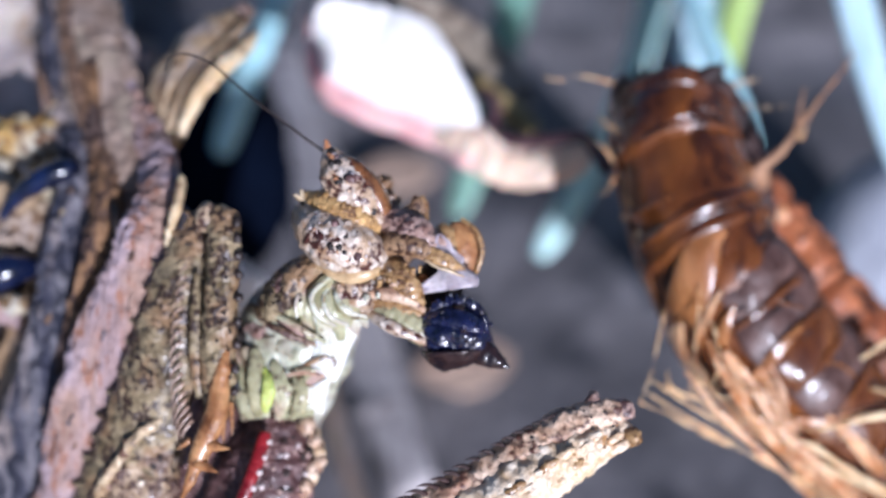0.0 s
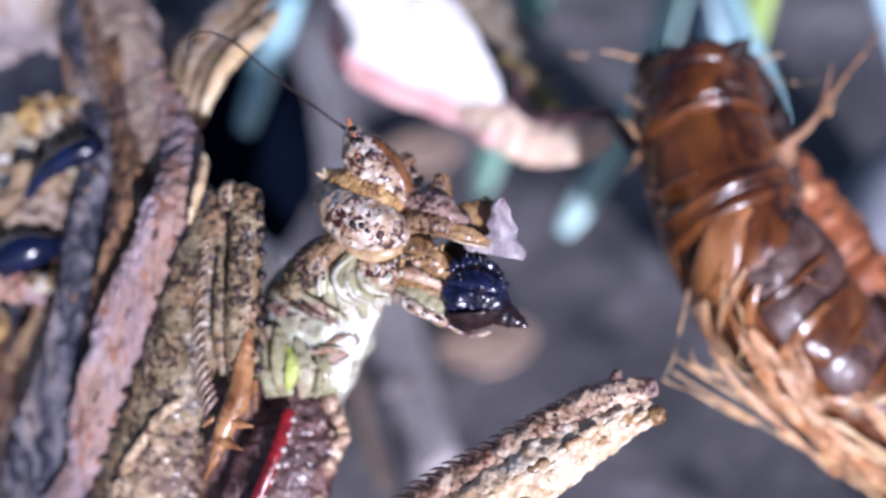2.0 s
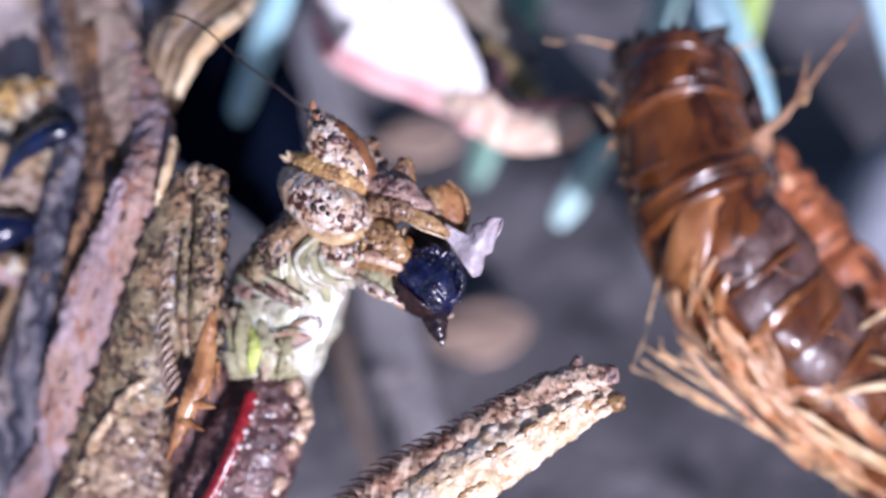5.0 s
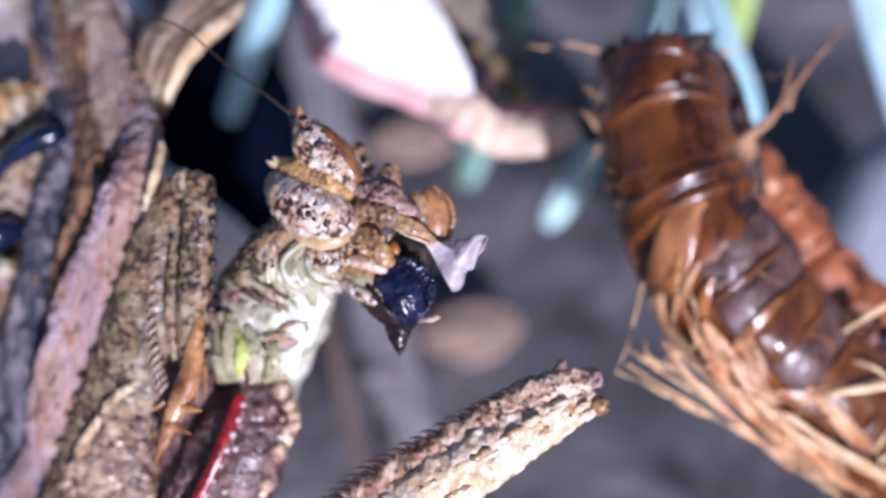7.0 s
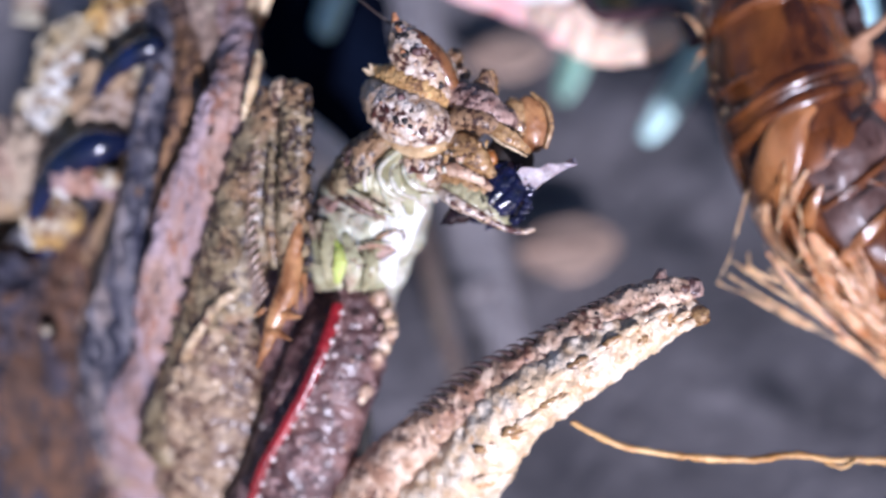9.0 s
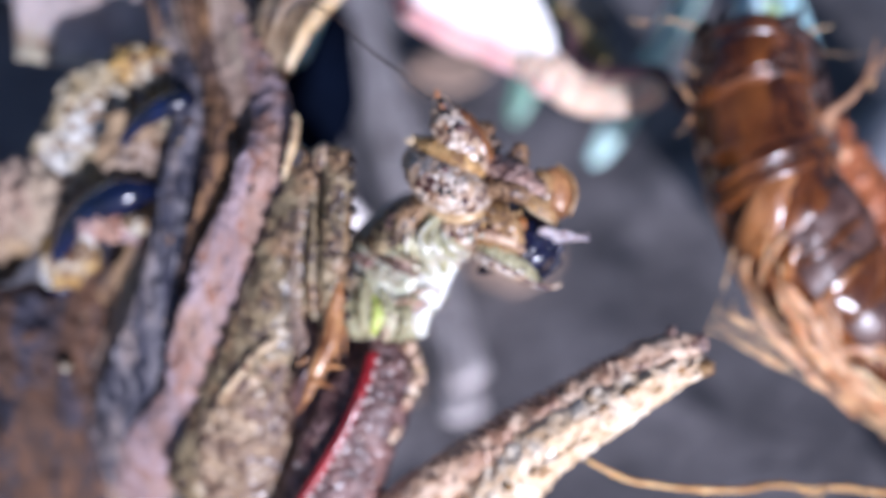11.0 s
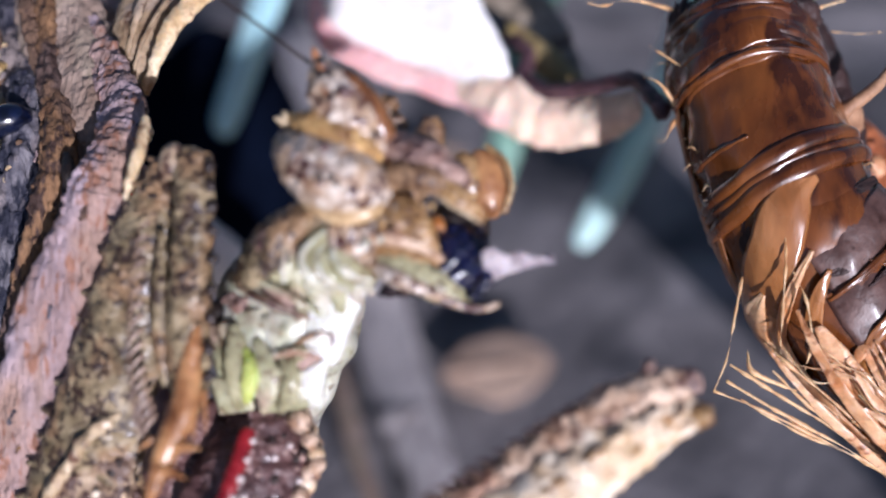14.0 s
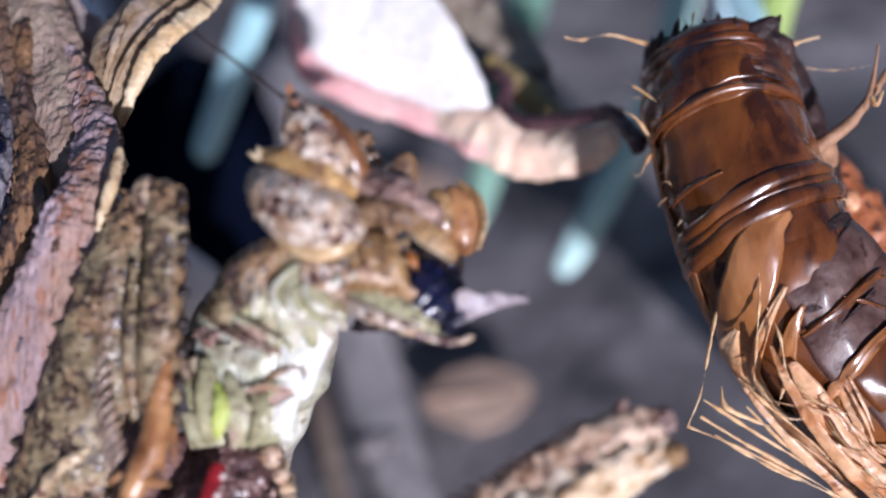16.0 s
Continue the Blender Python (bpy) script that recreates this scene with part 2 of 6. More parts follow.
claw_mat = surface("claw_skin", (0.28, 0.12, 0.042), (0.48, 0.25, 0.10), 0.7, (0.17, 0.065, 0.02), 0.4, 0.3, 0.35, 0.06, 0.3, skin=0.1, coat=0.3)
spine_mat = surface("spine_skin", (0.22, 0.13, 0.085), (0.40, 0.27, 0.19), 0.5, rough=0.35, bump=0.03, coat=0.3)
membrane = surface("membrane", (0.42, 0.415, 0.27), (0.72, 0.71, 0.60), 1.1, (0.20, 0.15, 0.09), 0.45, 0.26, 0.32, 0.10, 0.4, skin=0.15, coat=0.35, third=(0.45, 0.38, 0.31))
membrane_pale = surface("pale_membrane", (0.74, 0.72, 0.61), (0.90, 0.88, 0.82), 0.9, (0.42, 0.33, 0.20), 0.4, 0.13, 0.32, 0.10, 0.4, skin=0.15, coat=0.35)
membrane_mid = surface("mid_membrane", (0.27, 0.26, 0.13), (0.50, 0.48, 0.31), 0.9, (0.14, 0.09, 0.05), 0.3, 0.25, 0.36, 0.08, 0.4, skin=0.12, coat=0.3, third=(0.42, 0.30, 0.22))
membrane_olive = surface("olive_membrane", (0.24, 0.22, 0.11), (0.42, 0.39, 0.23), 0.9, (0.10, 0.06, 0.03), 0.25, 0.22, 0.36, 0.06, 0.3, skin=0.1, coat=0.3)
leaf_lime = surface("lime_skin", (0.38, 0.45, 0.08), (0.50, 0.55, 0.16), 0.6, rough=0.4, bump=0.05, skin=0.3)
antenna_mat = surface("antenna_skin", (0.014, 0.008, 0.006), (0.035, 0.02, 0.015), 0.4, rough=0.5, bump=0)
red_mat = surface("red_skin", (0.14, 0.005, 0.008), (0.30, 0.014, 0.017), 0.5, rough=0.3, bump=0.08, coat=0.4)
pearl_mat = surface("pearl_skin", (0.55, 0.45, 0.41), (0.72, 0.63, 0.59), 0.4, rough=0.35, bump=0.02, coat=0.3)
# bluish base: the sheen of reflected sky is put into the colour
prey_mat = surface("prey_shell", (0.003, 0.004, 0.014), (0.010, 0.012, 0.050), 0.6, (0.020, 0.010, 0.010), 0.25, 0.12, 0.24, 0.02, 0.5, coat=0.6)
prey_brown = surface("prey_plate", (0.010, 0.006, 0.008), (0.035, 0.018, 0.016), 0.6, (0.06, 0.04, 0.035), 0.2, 0.10, 0.22, 0.03, 0.4)
wing_mat = surface("wing_skin", (0.32, 0.26, 0.28), (0.50, 0.44, 0.45), 0.8, rough=0.4, bump=0.10, bump_size=0.3, skin=0.2)
mouth_mat = surface("mouth_skin", (0.006, 0.004, 0.003), (0.02, 0.010, 0.006), 0.6, rough=0.6, bump=0.1)


# ---- building helpers ----
BASE = {}


def thing(name, base, label, category, group="", kind=""):
    """An Empty at its base (millimetres in the litter's space)."""
    ob = new(name)
    ob.empty_display_size = 0.002
    ob.matrix_world = LIE @ Matrix.Translation(Vector(base[:3]) * MM)
    BASE[ob] = Vector(base[:3])
    return tagged(ob, label, category, group, kind)


def part(name, bm, material, parent, label="", kind="", smooth=True):
    """One mesh under a thing or a part, from a bmesh in the litter's space."""
    base = BASE[parent]
    bmesh.ops.recalc_face_normals(bm, faces=bm.faces)
    for v in bm.verts:
        v.co = (v.co - base) * MM
    me = bpy.data.meshes.new(name)
    bm.to_mesh(me)
    bm.free()
    if smooth:
        me.polygons.foreach_set("use_smooth", [True] * len(me.polygons))
    me.materials.append(material)
    ob = new(name, me)
    ob.parent = parent
    BASE[ob] = base
    return tagged(ob, label, kind=kind)


def spline(pts, k):
    """Points through pts (any width), k to a stretch."""
    p = [np.array(q, float) for q in pts]
    p = [2 * p[0] - p[1]] + p + [2 * p[-1] - p[-2]]
    out = []
    for i in range(1, len(p) - 2):
        for j in range(k):
            t = j / k
            a, b, c, d = p[i - 1:i + 3]
            out.append(0.5 * (2 * b + (c - a) * t + (2 * a - 5 * b + 4 * c - d) * t * t + (3 * b - a - 3 * c + d) * t ** 3))
    out.append(p[-2])
    return out


def tube(pts, n=14, k=6, flat=1.0, face=(0, -1, 0), wave=None, bm=None, ends=True):
    """A rounded tube through (x, y, z, radius); flat: its thickness towards face; wave(along, angle): a factor on the radius."""
    bm = bm or bmesh.new()
    row = spline(pts, k)
    rings = []
    total = len(row)
    for i, q in enumerate(row):
        c, r = Vector(q[:3]), max(float(q[3]), 0.004)
        d = Vector(row[min(i + 1, total - 1)][:3]) - Vector(row[max(i - 1, 0)][:3])
        d.normalize()
        side = d.cross(Vector(face))
        if side.length < 1e-4:
            side = d.cross(Vector((1, 0, 0)))
        side.normalize()
        front = side.cross(d)
        ring = []
        for j in range(n):
            a = 2 * math.pi * j / n
            f = wave(i / (total - 1), a) if wave else 1
            ring.append((side * math.cos(a) + front * math.sin(a) * flat) * r * f)
        rings.append((c, d, ring, r))
    seq = []
    if ends:
        c, d, ring, r = rings[0]
        seq += [[c - d * r * 0.55 * flat + v * 0.35 for v in ring], [c - d * r * 0.35 * flat + v * 0.75 for v in ring]]
    seq += [[c + v for v in ring] for c, d, ring, r in rings]
    if ends:
        c, d, ring, r = rings[-1]
        seq += [[c + d * r * 0.35 * flat + v * 0.75 for v in ring], [c + d * r * 0.55 * flat + v * 0.35 for v in ring]]
    vs = [[bm.verts.new(p) for p in ring] for ring in seq]
    for a, b in zip(vs, vs[1:]):
        for j in range(n):
            bm.faces.new((a[j], a[(j + 1) % n], b[(j + 1) % n], b[j]))
    bm.faces.new(vs[0][::-1])
    bm.faces.new(vs[-1])
    return bm


def blob(c, r, turn=(0, 0, 0), sub=3, bm=None):
    """An egg of half-axes r about c."""
    bm = bm or bmesh.new()
    m = Matrix.Translation(c[:3]) @ Euler([radians(a) for a in turn]).to_matrix().to_4x4() @ Matrix.Diagonal((*r, 1))
    bmesh.ops.create_icosphere(bm, subdivisions=sub, radius=1, matrix=m)
    return bm


def rough(bm, amount, size, seed=0.0, sharp=False):
    """Lumps of that size and height, in millimetres."""
    bm.normal_update()
    for v in bm.verts:
        p = v.co / size + Vector((seed * 7.3, seed * 3.1, seed * 5.7))
        h = noise.noise(p) + 0.5 * noise.noise(p * 2.1) + 0.3 * noise.noise(p * 4.3)
        if sharp:
            h = abs(h) * 1.6 - 0.4
        v.co += v.normal * h * amount
    return bm


def grainy(bm, lumps=0.10, size=0.5, seed=0):
    """Coarse lumps, then fine pimples."""
    rough(bm, lumps, size, seed)
    return rough(bm, 0.05, 0.3, seed + 3)


def spike(a, b, r, n=6, bm=None, bend=(0, 0, 0)):
    """A thorn from a to the tip b."""
    bm = bm or bmesh.new()
    a, b = Vector(a[:3]), Vector(b[:3])
    mid = (a + b) / 2 + Vector(bend)
    return tube([(*a, r), (*mid, r * 0.62), (*b, r * 0.06)], n, 3, bm=bm)


def sheet(place, nu, nv, thick, bm=None):
    """A skin of that thickness over place(u, v), u and v from 0 to 1."""
    bm = bm or bmesh.new()
    p = [[Vector(place(i / nu, j / nv)) for j in range(nv + 1)] for i in range(nu + 1)]
    top, low = [], []
    for i in range(nu + 1):
        a, b = [], []
        for j in range(nv + 1):
            du = p[min(i + 1, nu)][j] - p[max(i - 1, 0)][j]
            dv = p[i][min(j + 1, nv)] - p[i][max(j - 1, 0)]
            nn = du.cross(dv)
            nn = nn.normalized() if nn.length > 1e-9 else Vector((0, -1, 0))
            a.append(bm.verts.new(p[i][j] + nn * thick / 2))
            b.append(bm.verts.new(p[i][j] - nn * thick / 2))
        top.append(a)
        low.append(b)
    for i in range(nu):
        for j in range(nv):
            bm.faces.new((top[i][j], top[i + 1][j], top[i + 1][j + 1], top[i][j + 1]))
            bm.faces.new((low[i][j], low[i][j + 1], low[i + 1][j + 1], low[i + 1][j]))
    rim = [(i, 0) for i in range(nu)] + [(nu, j) for j in range(nv)] + [(i, nv) for i in range(nu, 0, -1)] + [(0, j) for j in range(nv, 0, -1)]
    for (i, j), (k, l) in zip(rim, rim[1:] + rim[:1]):
        bm.faces.new((top[i][j], low[i][j], low[k][l], top[k][l]))
    return bm


LINES = {}


def along(pts, s):
    """The point at share s of a polyline of points."""
    key = tuple(pts)
    if key not in LINES:
        LINES[key] = spline(pts, 8)
    row = LINES[key]
    x = s * (len(row) - 1)
    i = min(int(x), len(row) - 2)
    return row[i] + (row[i + 1] - row[i]) * (x - i)


rng = random.Random(4)

# ---- ground ----
bm = bmesh.new()
N = 150
axis = [math.sinh(7.2 * (2 * i / N - 1)) / math.sinh(7.2) for i in range(N + 1)]
grid = []
for gx in axis:
    line = []
    for gy in axis:
        x, y = gx * 4000, gy * 4000 + 75
        near = math.exp(-((x / 400) ** 2 + (y / 400) ** 2))
        p = Vector((x, y, 0))
        z = (noise.noise(p / 14) * 1.5 + noise.noise(p / 5) * 0.7) * near + noise.noise(p / 200) * 10 * (1 - near)
        line.append(bm.verts.new((x * MM, y * MM, (z - 1.0) * MM)))
    grid.append(line)
for i in range(N):
    for j in range(N):
        bm.faces.new((grid[i][j], grid[i + 1][j], grid[i + 1][j + 1], grid[i][j + 1]))
me = bpy.data.meshes.new("ground")
bm.to_mesh(me)
bm.free()
me.polygons.foreach_set("use_smooth", [True] * len(me.polygons))
me.materials.append(soil)
tagged(new("ground", me), "bare grey-brown soil under dry litter", "soil", kind="structure")


# ---- woody stem ----
def make_stem():
    stem = thing("woody_stem", (-26.80, 28.49, -32.79), "dry ridged woody stem with lilac-grey and brown bark strips", "stem")

    def grooved(k, deep):
        return lambda s, a: 1 + deep * (abs(math.sin(a * k * 0.5 + 5 * s + 1.5 * noise.noise(Vector((s * 9, a, k))))) - 0.5) + 0.10 * noise.noise(Vector((s * 14, math.cos(a) * 2, math.sin(a) * 2 + k)))

    def bark(pts, deep, k, m, label, flat=0.8, lumps=0.2, seed=1):
        bm = tube(pts, 48, 30, flat, wave=grooved(k, deep))
        return part("bark_strip", rough(rough(bm, lumps, 0.8, seed), 0.10, 0.32, seed + 4), m, stem, label)
    a = [(-15.60, 9.60, 9.00, 0.30), (-13.80, 7.60, 6.60, 0.50), (-12.45, 5.90, 4.50, 0.72), (-11.75, 4.50, 2.94, 0.88), (-11.70, 3.70, 1.80, 0.95), (-11.88, 3.20, 0.60, 1.23), (-12.18, 3.10, -0.96, 1.38), (-13.61, 3.20, -4.27, 1.56), (-14.45, 3.90, -7.82, 1.78), (-15.46, 5.00, -11.01, 1.76), (-19.72, 10.40, -16.34, 1.76), (-33.47, 43.40, -39.89, 4.00)]
    strip_a = bark(a, 0.05, 3, bark_lilac, "lilac-pink bark strip", 0.36, 0.14, 1)
    edge = [(-10.61, 3.40, 2.88, 0.16), (-10.56, 2.80, 1.98, 0.22), (-10.74, 2.50, 1.07, 0.21), (-10.94, 2.40, 0.18, 0.11)]
    # the strip's sunlit right edge is painted with the paler rim skin
    part("bark_edge", rough(tube(edge, 10, 10), 0.07, 0.3, 3), bract_mat, strip_a, "orange-tan torn edge with sunlight in its colour")
    b = [(-15.96, 8.50, 8.39, 0.41), (-15.09, 6.80, 4.89, 0.49), (-14.22, 5.20, 2.10, 0.62), (-14.41, 4.70, -0.04, 0.62), (-15.01, 4.60, -2.16, 0.50), (-15.70, 4.80, -4.20, 0.32), (-16.40, 5.40, -6.20, 0.12)]
    bark(b, 0.16, 4, bark_rust, "orange-brown bark ridge", 0.9, 0.14, 2)
    c = [(-19.08, 12.00, 13.09, 0.55), (-17.77, 9.40, 7.25, 0.62), (-16.09, 6.80, 3.42, 0.79), (-16.00, 6.00, 0.45, 1.02), (-16.35, 5.80, -3.91, 1.50), (-17.25, 6.30, -7.89, 1.95), (-18.90, 8.20, -12.34, 2.30), (-21.50, 12.80, -17.17, 2.30)]
    bark(c, 0.14, 5, bark_grey, "blue-grey bark strip with dark dots", 0.5, 0.25, 3)
    o = [(-17.52, 8.60, 2.54, 0.26), (-17.36, 7.80, -0.03, 0.50), (-17.91, 7.60, -1.79, 0.65), (-19.04, 8.00, -4.08, 0.66), (-20.64, 9.00, -6.24, 0.62), (-22.85, 11.00, -8.65, 0.54)]
    bark(o, 0.16, 4, bark_ochre, "ochre-tan peeling bark strip", 0.6, 0.14, 11)
    d = [(-18.47, 10.50, 0.06, 0.66), (-19.93, 10.40, -2.70, 1.60), (-21.73, 10.60, -6.38, 2.58), (-23.70, 11.00, -10.79, 3.44), (-26.07, 12.50, -16.60, 4.18), (-29.28, 16.00, -24.36, 4.85)]
    bark(d, 0.16, 7, bark_shaded, "wide rusty brown flaking bark strip", 0.7, 0.4, 4)
    e = [(-20.40, 18.00, 21.88, 1.35), (-17.55, 12.00, 12.55, 1.50), (-16.15, 9.60, 8.84, 1.58), (-15.00, 8.40, 6.34, 1.68), (-13.90, 7.20, 4.39, 1.72), (-13.20, 6.40, 2.65, 1.55), (-13.20, 6.20, 0.93, 1.10), (-13.99, 6.60, -1.02, 0.49)]
    bark(e, 0.06, 6, bark_dull, "dull brown bark strip", 0.6, 0.04, 5)
    g = [(-14.93, 7.20, 3.69, 0.35), (-15.72, 7.40, 5.71, 0.35), (-16.57, 8.20, 7.83, 0.33), (-17.46, 9.80, 10.44, 0.34), (-18.47, 12.00, 14.18, 0.33)]
    bark(g, 0.2, 3, bark_brown, "dark brown arched bark ridge", 0.9, 0.12, 8)
    h = [(-13.30, 6.60, 1.68, 0.59), (-12.93, 6.80, 3.17, 0.59), (-12.71, 7.20, 4.31, 0.40), (-12.91, 7.80, 5.75, 0.33), (-13.03, 8.60, 7.38, 0.31), (-12.87, 9.40, 8.80, 0.21)]
    bark(h, 0.2, 3, bark_brown, "short brown side branch bearing the bract", 0.9, 0.12, 9)
    f = [(-21.13, 19.00, 20.42, 1.86), (-18.79, 13.00, 11.13, 1.39), (-16.72, 10.40, 6.61, 1.59), (-15.25, 9.00, 4.36, 2.17), (-14.84, 8.20, 1.75, 2.34), (-15.75, 8.00, -2.06, 2.53), (-17.26, 8.60, -6.20, 2.83), (-18.99, 10.00, -11.15, 3.18), (-21.97, 14.00, -17.49, 3.44)]
    part("heartwood", rough(tube(f, 24, 14, 0.6), 0.3, 1.0, 7), bark_dull, stem, "grey-brown inner wood")
    # near-black tube standing in for the shade inside a slit
    part("dark_slit", rough(tube([(-13.65, 4.40, 1.88, 0.12), (-13.32, 3.70, 1.22, 0.25), (-13.30, 3.60, 0.53, 0.21), (-13.68, 3.60, -0.97, 0.14)], 8, 6), 0.05, 0.3, 2), mouth_mat, stem, "dark strip painted as the shade in a knot slit")
    for i, q in enumerate(((-11.51, 4.20, 2.28, 0.47), (-10.90, 4.40, 2.48, 0.28), (-11.16, 4.00, 1.69, 0.28), (-12.02, 5.00, 2.92, 0.47))):
        part("knuckle", rough(blob(q, (q[3], q[3] * 0.85, q[3] * 1.05), (20, 15 * i, 30), 4), 0.16, 0.4, i), bract_mat if i in (1, 2) else bark_lilac, stem)
    bits = random.Random(21)
    for i in range(36):
        line, y0 = ((a, 0.36), (c, 0.5), (d, 0.7))[i % 3]
        q = along(line, bits.uniform(0.12, 0.8))
        w = bits.uniform(-0.8, 0.8)
        r = bits.uniform(0.08, 0.18)
        p = Vector(q[:3]) + Vector((w * q[3], -y0 * q[3] * math.sqrt(1 - w * w), 0))
        bm = rough(blob(p, (r * 0.8, r * 0.5, r * 2.2), (bits.uniform(-15, 15), bits.uniform(5, 35), 0), 3), 0.09, 0.25, i)
        part("bark_flake", bm, (bark_lilac, bark_grey, bark_dull, bark_rust, bract_mat, bark_brown)[bits.randrange(6)], stem)
    spur = [(-17.90, 9.00, 5.78, 0.36), (-18.32, 9.00, 7.45, 0.23), (-18.88, 9.50, 8.78, 0.10)]
    part("spur", rough(tube(spur, 8, 5), 0.05, 0.4), bark_brown, stem, "short dark spur")

    # a half-open dry bract on the fork
    mid = [(-12.76, 8.00, 4.22, 0.27), (-12.60, 8.00, 5.71, 0.76), (-12.10, 8.40, 7.36, 1.00), (-11.11, 9.00, 8.98, 1.06), (-10.19, 9.60, 10.16, 0.84), (-9.70, 10.00, 10.85, 0.43)]

    def bract(u, v):
        q = along(mid, u)
        q2 = along(mid, min(u + 0.02, 1)) - along(mid, max(u - 0.02, 0))
        d = Vector(q2[:3]).normalized()
        side = d.cross(Vector((0, -1, 0))).normalized()
        front = side.cross(d)
        a = radians(-35 + 250 * v)
        r = q[3] * (1 + 0.06 * math.sin(u * 31 + v * 9) + 0.12 * noise.noise(Vector((u * 6, v * 4, 2))))
        return Vector(q[:3]) - (side * math.cos(a) + front * math.sin(a) * -0.7) * r

    b = part("bract", rough(sheet(bract, 30, 16, 0.22), 0.08, 0.4, 2), bract_face, stem, "half-open dry brown bract with a bright rim")
    rim = [(-11.86, 7.40, 4.45, 0.15), (-11.28, 7.00, 5.64, 0.26), (-10.70, 7.20, 6.96, 0.38), (-9.77, 7.80, 8.19, 0.38), (-8.97, 8.80, 9.22, 0.34), (-8.69, 9.60, 9.96, 0.19)]
    # sunlight on this rim is put into its cream colour
    part("rim", rough(tube(rim, 16, 12, 0.7), 0.10, 0.35, 4), bract_mat, b, "cream bract rim with sunlight in its colour")
    rim = [(-12.51, 7.40, 5.88, 0.09), (-12.09, 7.20, 7.20, 0.15), (-11.71, 7.80, 8.76, 0.16), (-11.57, 8.60, 9.48, 0.09)]
    part("rim", rough(tube(rim, 12, 10, 0.7), 0.07, 0.3, 6), bract_face, b)
    crack = [(-12.30, 7.20, 4.98, 0.07), (-11.80, 7.00, 6.29, 0.08), (-10.97, 7.40, 7.92, 0.09), (-9.83, 8.20, 9.32, 0.09), (-8.91, 9.20, 10.58, 0.16)]
    part("crack", rough(tube(crack, 8, 6), 0.06, 0.3), bract_face, b)
    part("tip", rough(blob((-9.16, 9.60, 11.08, 0.02), (0.5, 0.4, 0.32), (0, 20, 0), 3), 0.12, 0.3), bark_brown, b, "dark shrivelled tip")
    stalk = [(-12.39, 6.40, 1.46, 0.30), (-11.99, 6.60, 2.76, 0.26), (-11.82, 7.00, 3.76, 0.20), (-12.19, 7.40, 4.66, 0.20)]
    part("bract_stalk", rough(tube(stalk, 10, 8), 0.08, 0.3), bark_brown, b, "dark thin stalk")
    return stem


# ---- crusts and glossy black pieces beside the stem ----
def make_crusts():
    for seed, c, r, m, label in (
            (1, (-21.34, 9.00, 2.24, 0.03), (2.0, 1.2, 3.0), crust_mat, "ochre and whitish flaking crust clinging to the stem"),
            (2, (-18.15, 8.60, 4.68, 0.03), (2.2, 1.0, 1.2), crust_ochre, "yellow ochre crust lump clinging to the stem"),
            (3, (-24.06, 9.40, -2.00, 0.03), (3.0, 1.4, 2.2), bark_dull, "grey-brown crumbly crust clinging to the stem"),
            (4, (-18.05, 7.60, 1.06, 0.03), (2.6, 0.8, 2.0), crust_tan, "tan curled flake beside the stem"),
            (5, (-19.58, 6.40, -2.52, 0.03), (1.5, 0.6, 0.7), bark_lilac, "pale lilac flake beside the stem"),
            (6, (-22.73, 9.80, 0.93, 0.03), (1.6, 1.2, 2.0), crust_mat, "ochre pitted crust clinging to the stem"),
            (7, (-27.71, 10.00, -3.74, 0.03), (2.8, 1.5, 3.0), crust_tan, "tan pitted crust clinging to the stem"),
            (9, (-22.47, 8.60, -4.37, 0.03), (1.4, 1.0, 1.5), crust_ochre, "yellow ochre crust lump clinging to the stem"),
            (8, (-24.73, 8.40, -8.50, 0.03), (3.2, 1.4, 2.6), bark_shaded, "rusty brown pitted crust clinging to the stem")):
        crust = thing("bark_crust", c, label, "bark", "crusts on the stem")
        bm = rough(blob(c, r, (8 * seed % 30, 10 * seed % 40, 5 * seed), 6), 0.45, 1.5, seed, True)
        part("crust", rough(rough(bm, 0.14, 0.6, seed + 2, True), 0.05, 0.22, seed), m, crust)
        for k in range(4):
            p = Vector(c[:3]) + Vector((rng.uniform(-0.8, 0.8) * r[0], -0.55 * r[1], rng.uniform(-0.8, 0.8) * r[2]))
            w = rng.uniform(0.25, 0.5)
            bm = rough(blob(p, (w * 1.5, 0.28, w), (rng.uniform(-30, 30), rng.uniform(0, 90), 0), 4), 0.16, 0.5, seed + k, True)
            part("flake", bm, crust_mat if k % 2 else m, crust)
    for pts in ([(-19.42, 6.80, 1.15, 0.16), (-18.40, 6.40, 2.34, 0.39), (-17.22, 6.20, 3.05, 0.54), (-16.27, 6.20, 3.44, 0.54), (-15.81, 6.80, 3.39, 0.26)],
                [(-22.59, 7.00, -4.25, 0.32), (-21.62, 6.60, -2.68, 0.64), (-20.15, 6.20, -1.53, 0.81), (-18.78, 6.00, -0.94, 0.81), (-17.66, 6.40, -0.77, 0.37)],
                [(-23.62, 9.20, -6.21, 0.45), (-22.99, 8.80, -5.92, 0.47), (-22.59, 9.00, -6.06, 0.28)]):
        leg = thing("black_twig", pts[0], "glossy black curved twig piece beside the stem", "twig", "glossy black twigs")
        part("shaft", rough(tube(pts, 14, 8), 0.05, 0.5), black_gloss, leg)


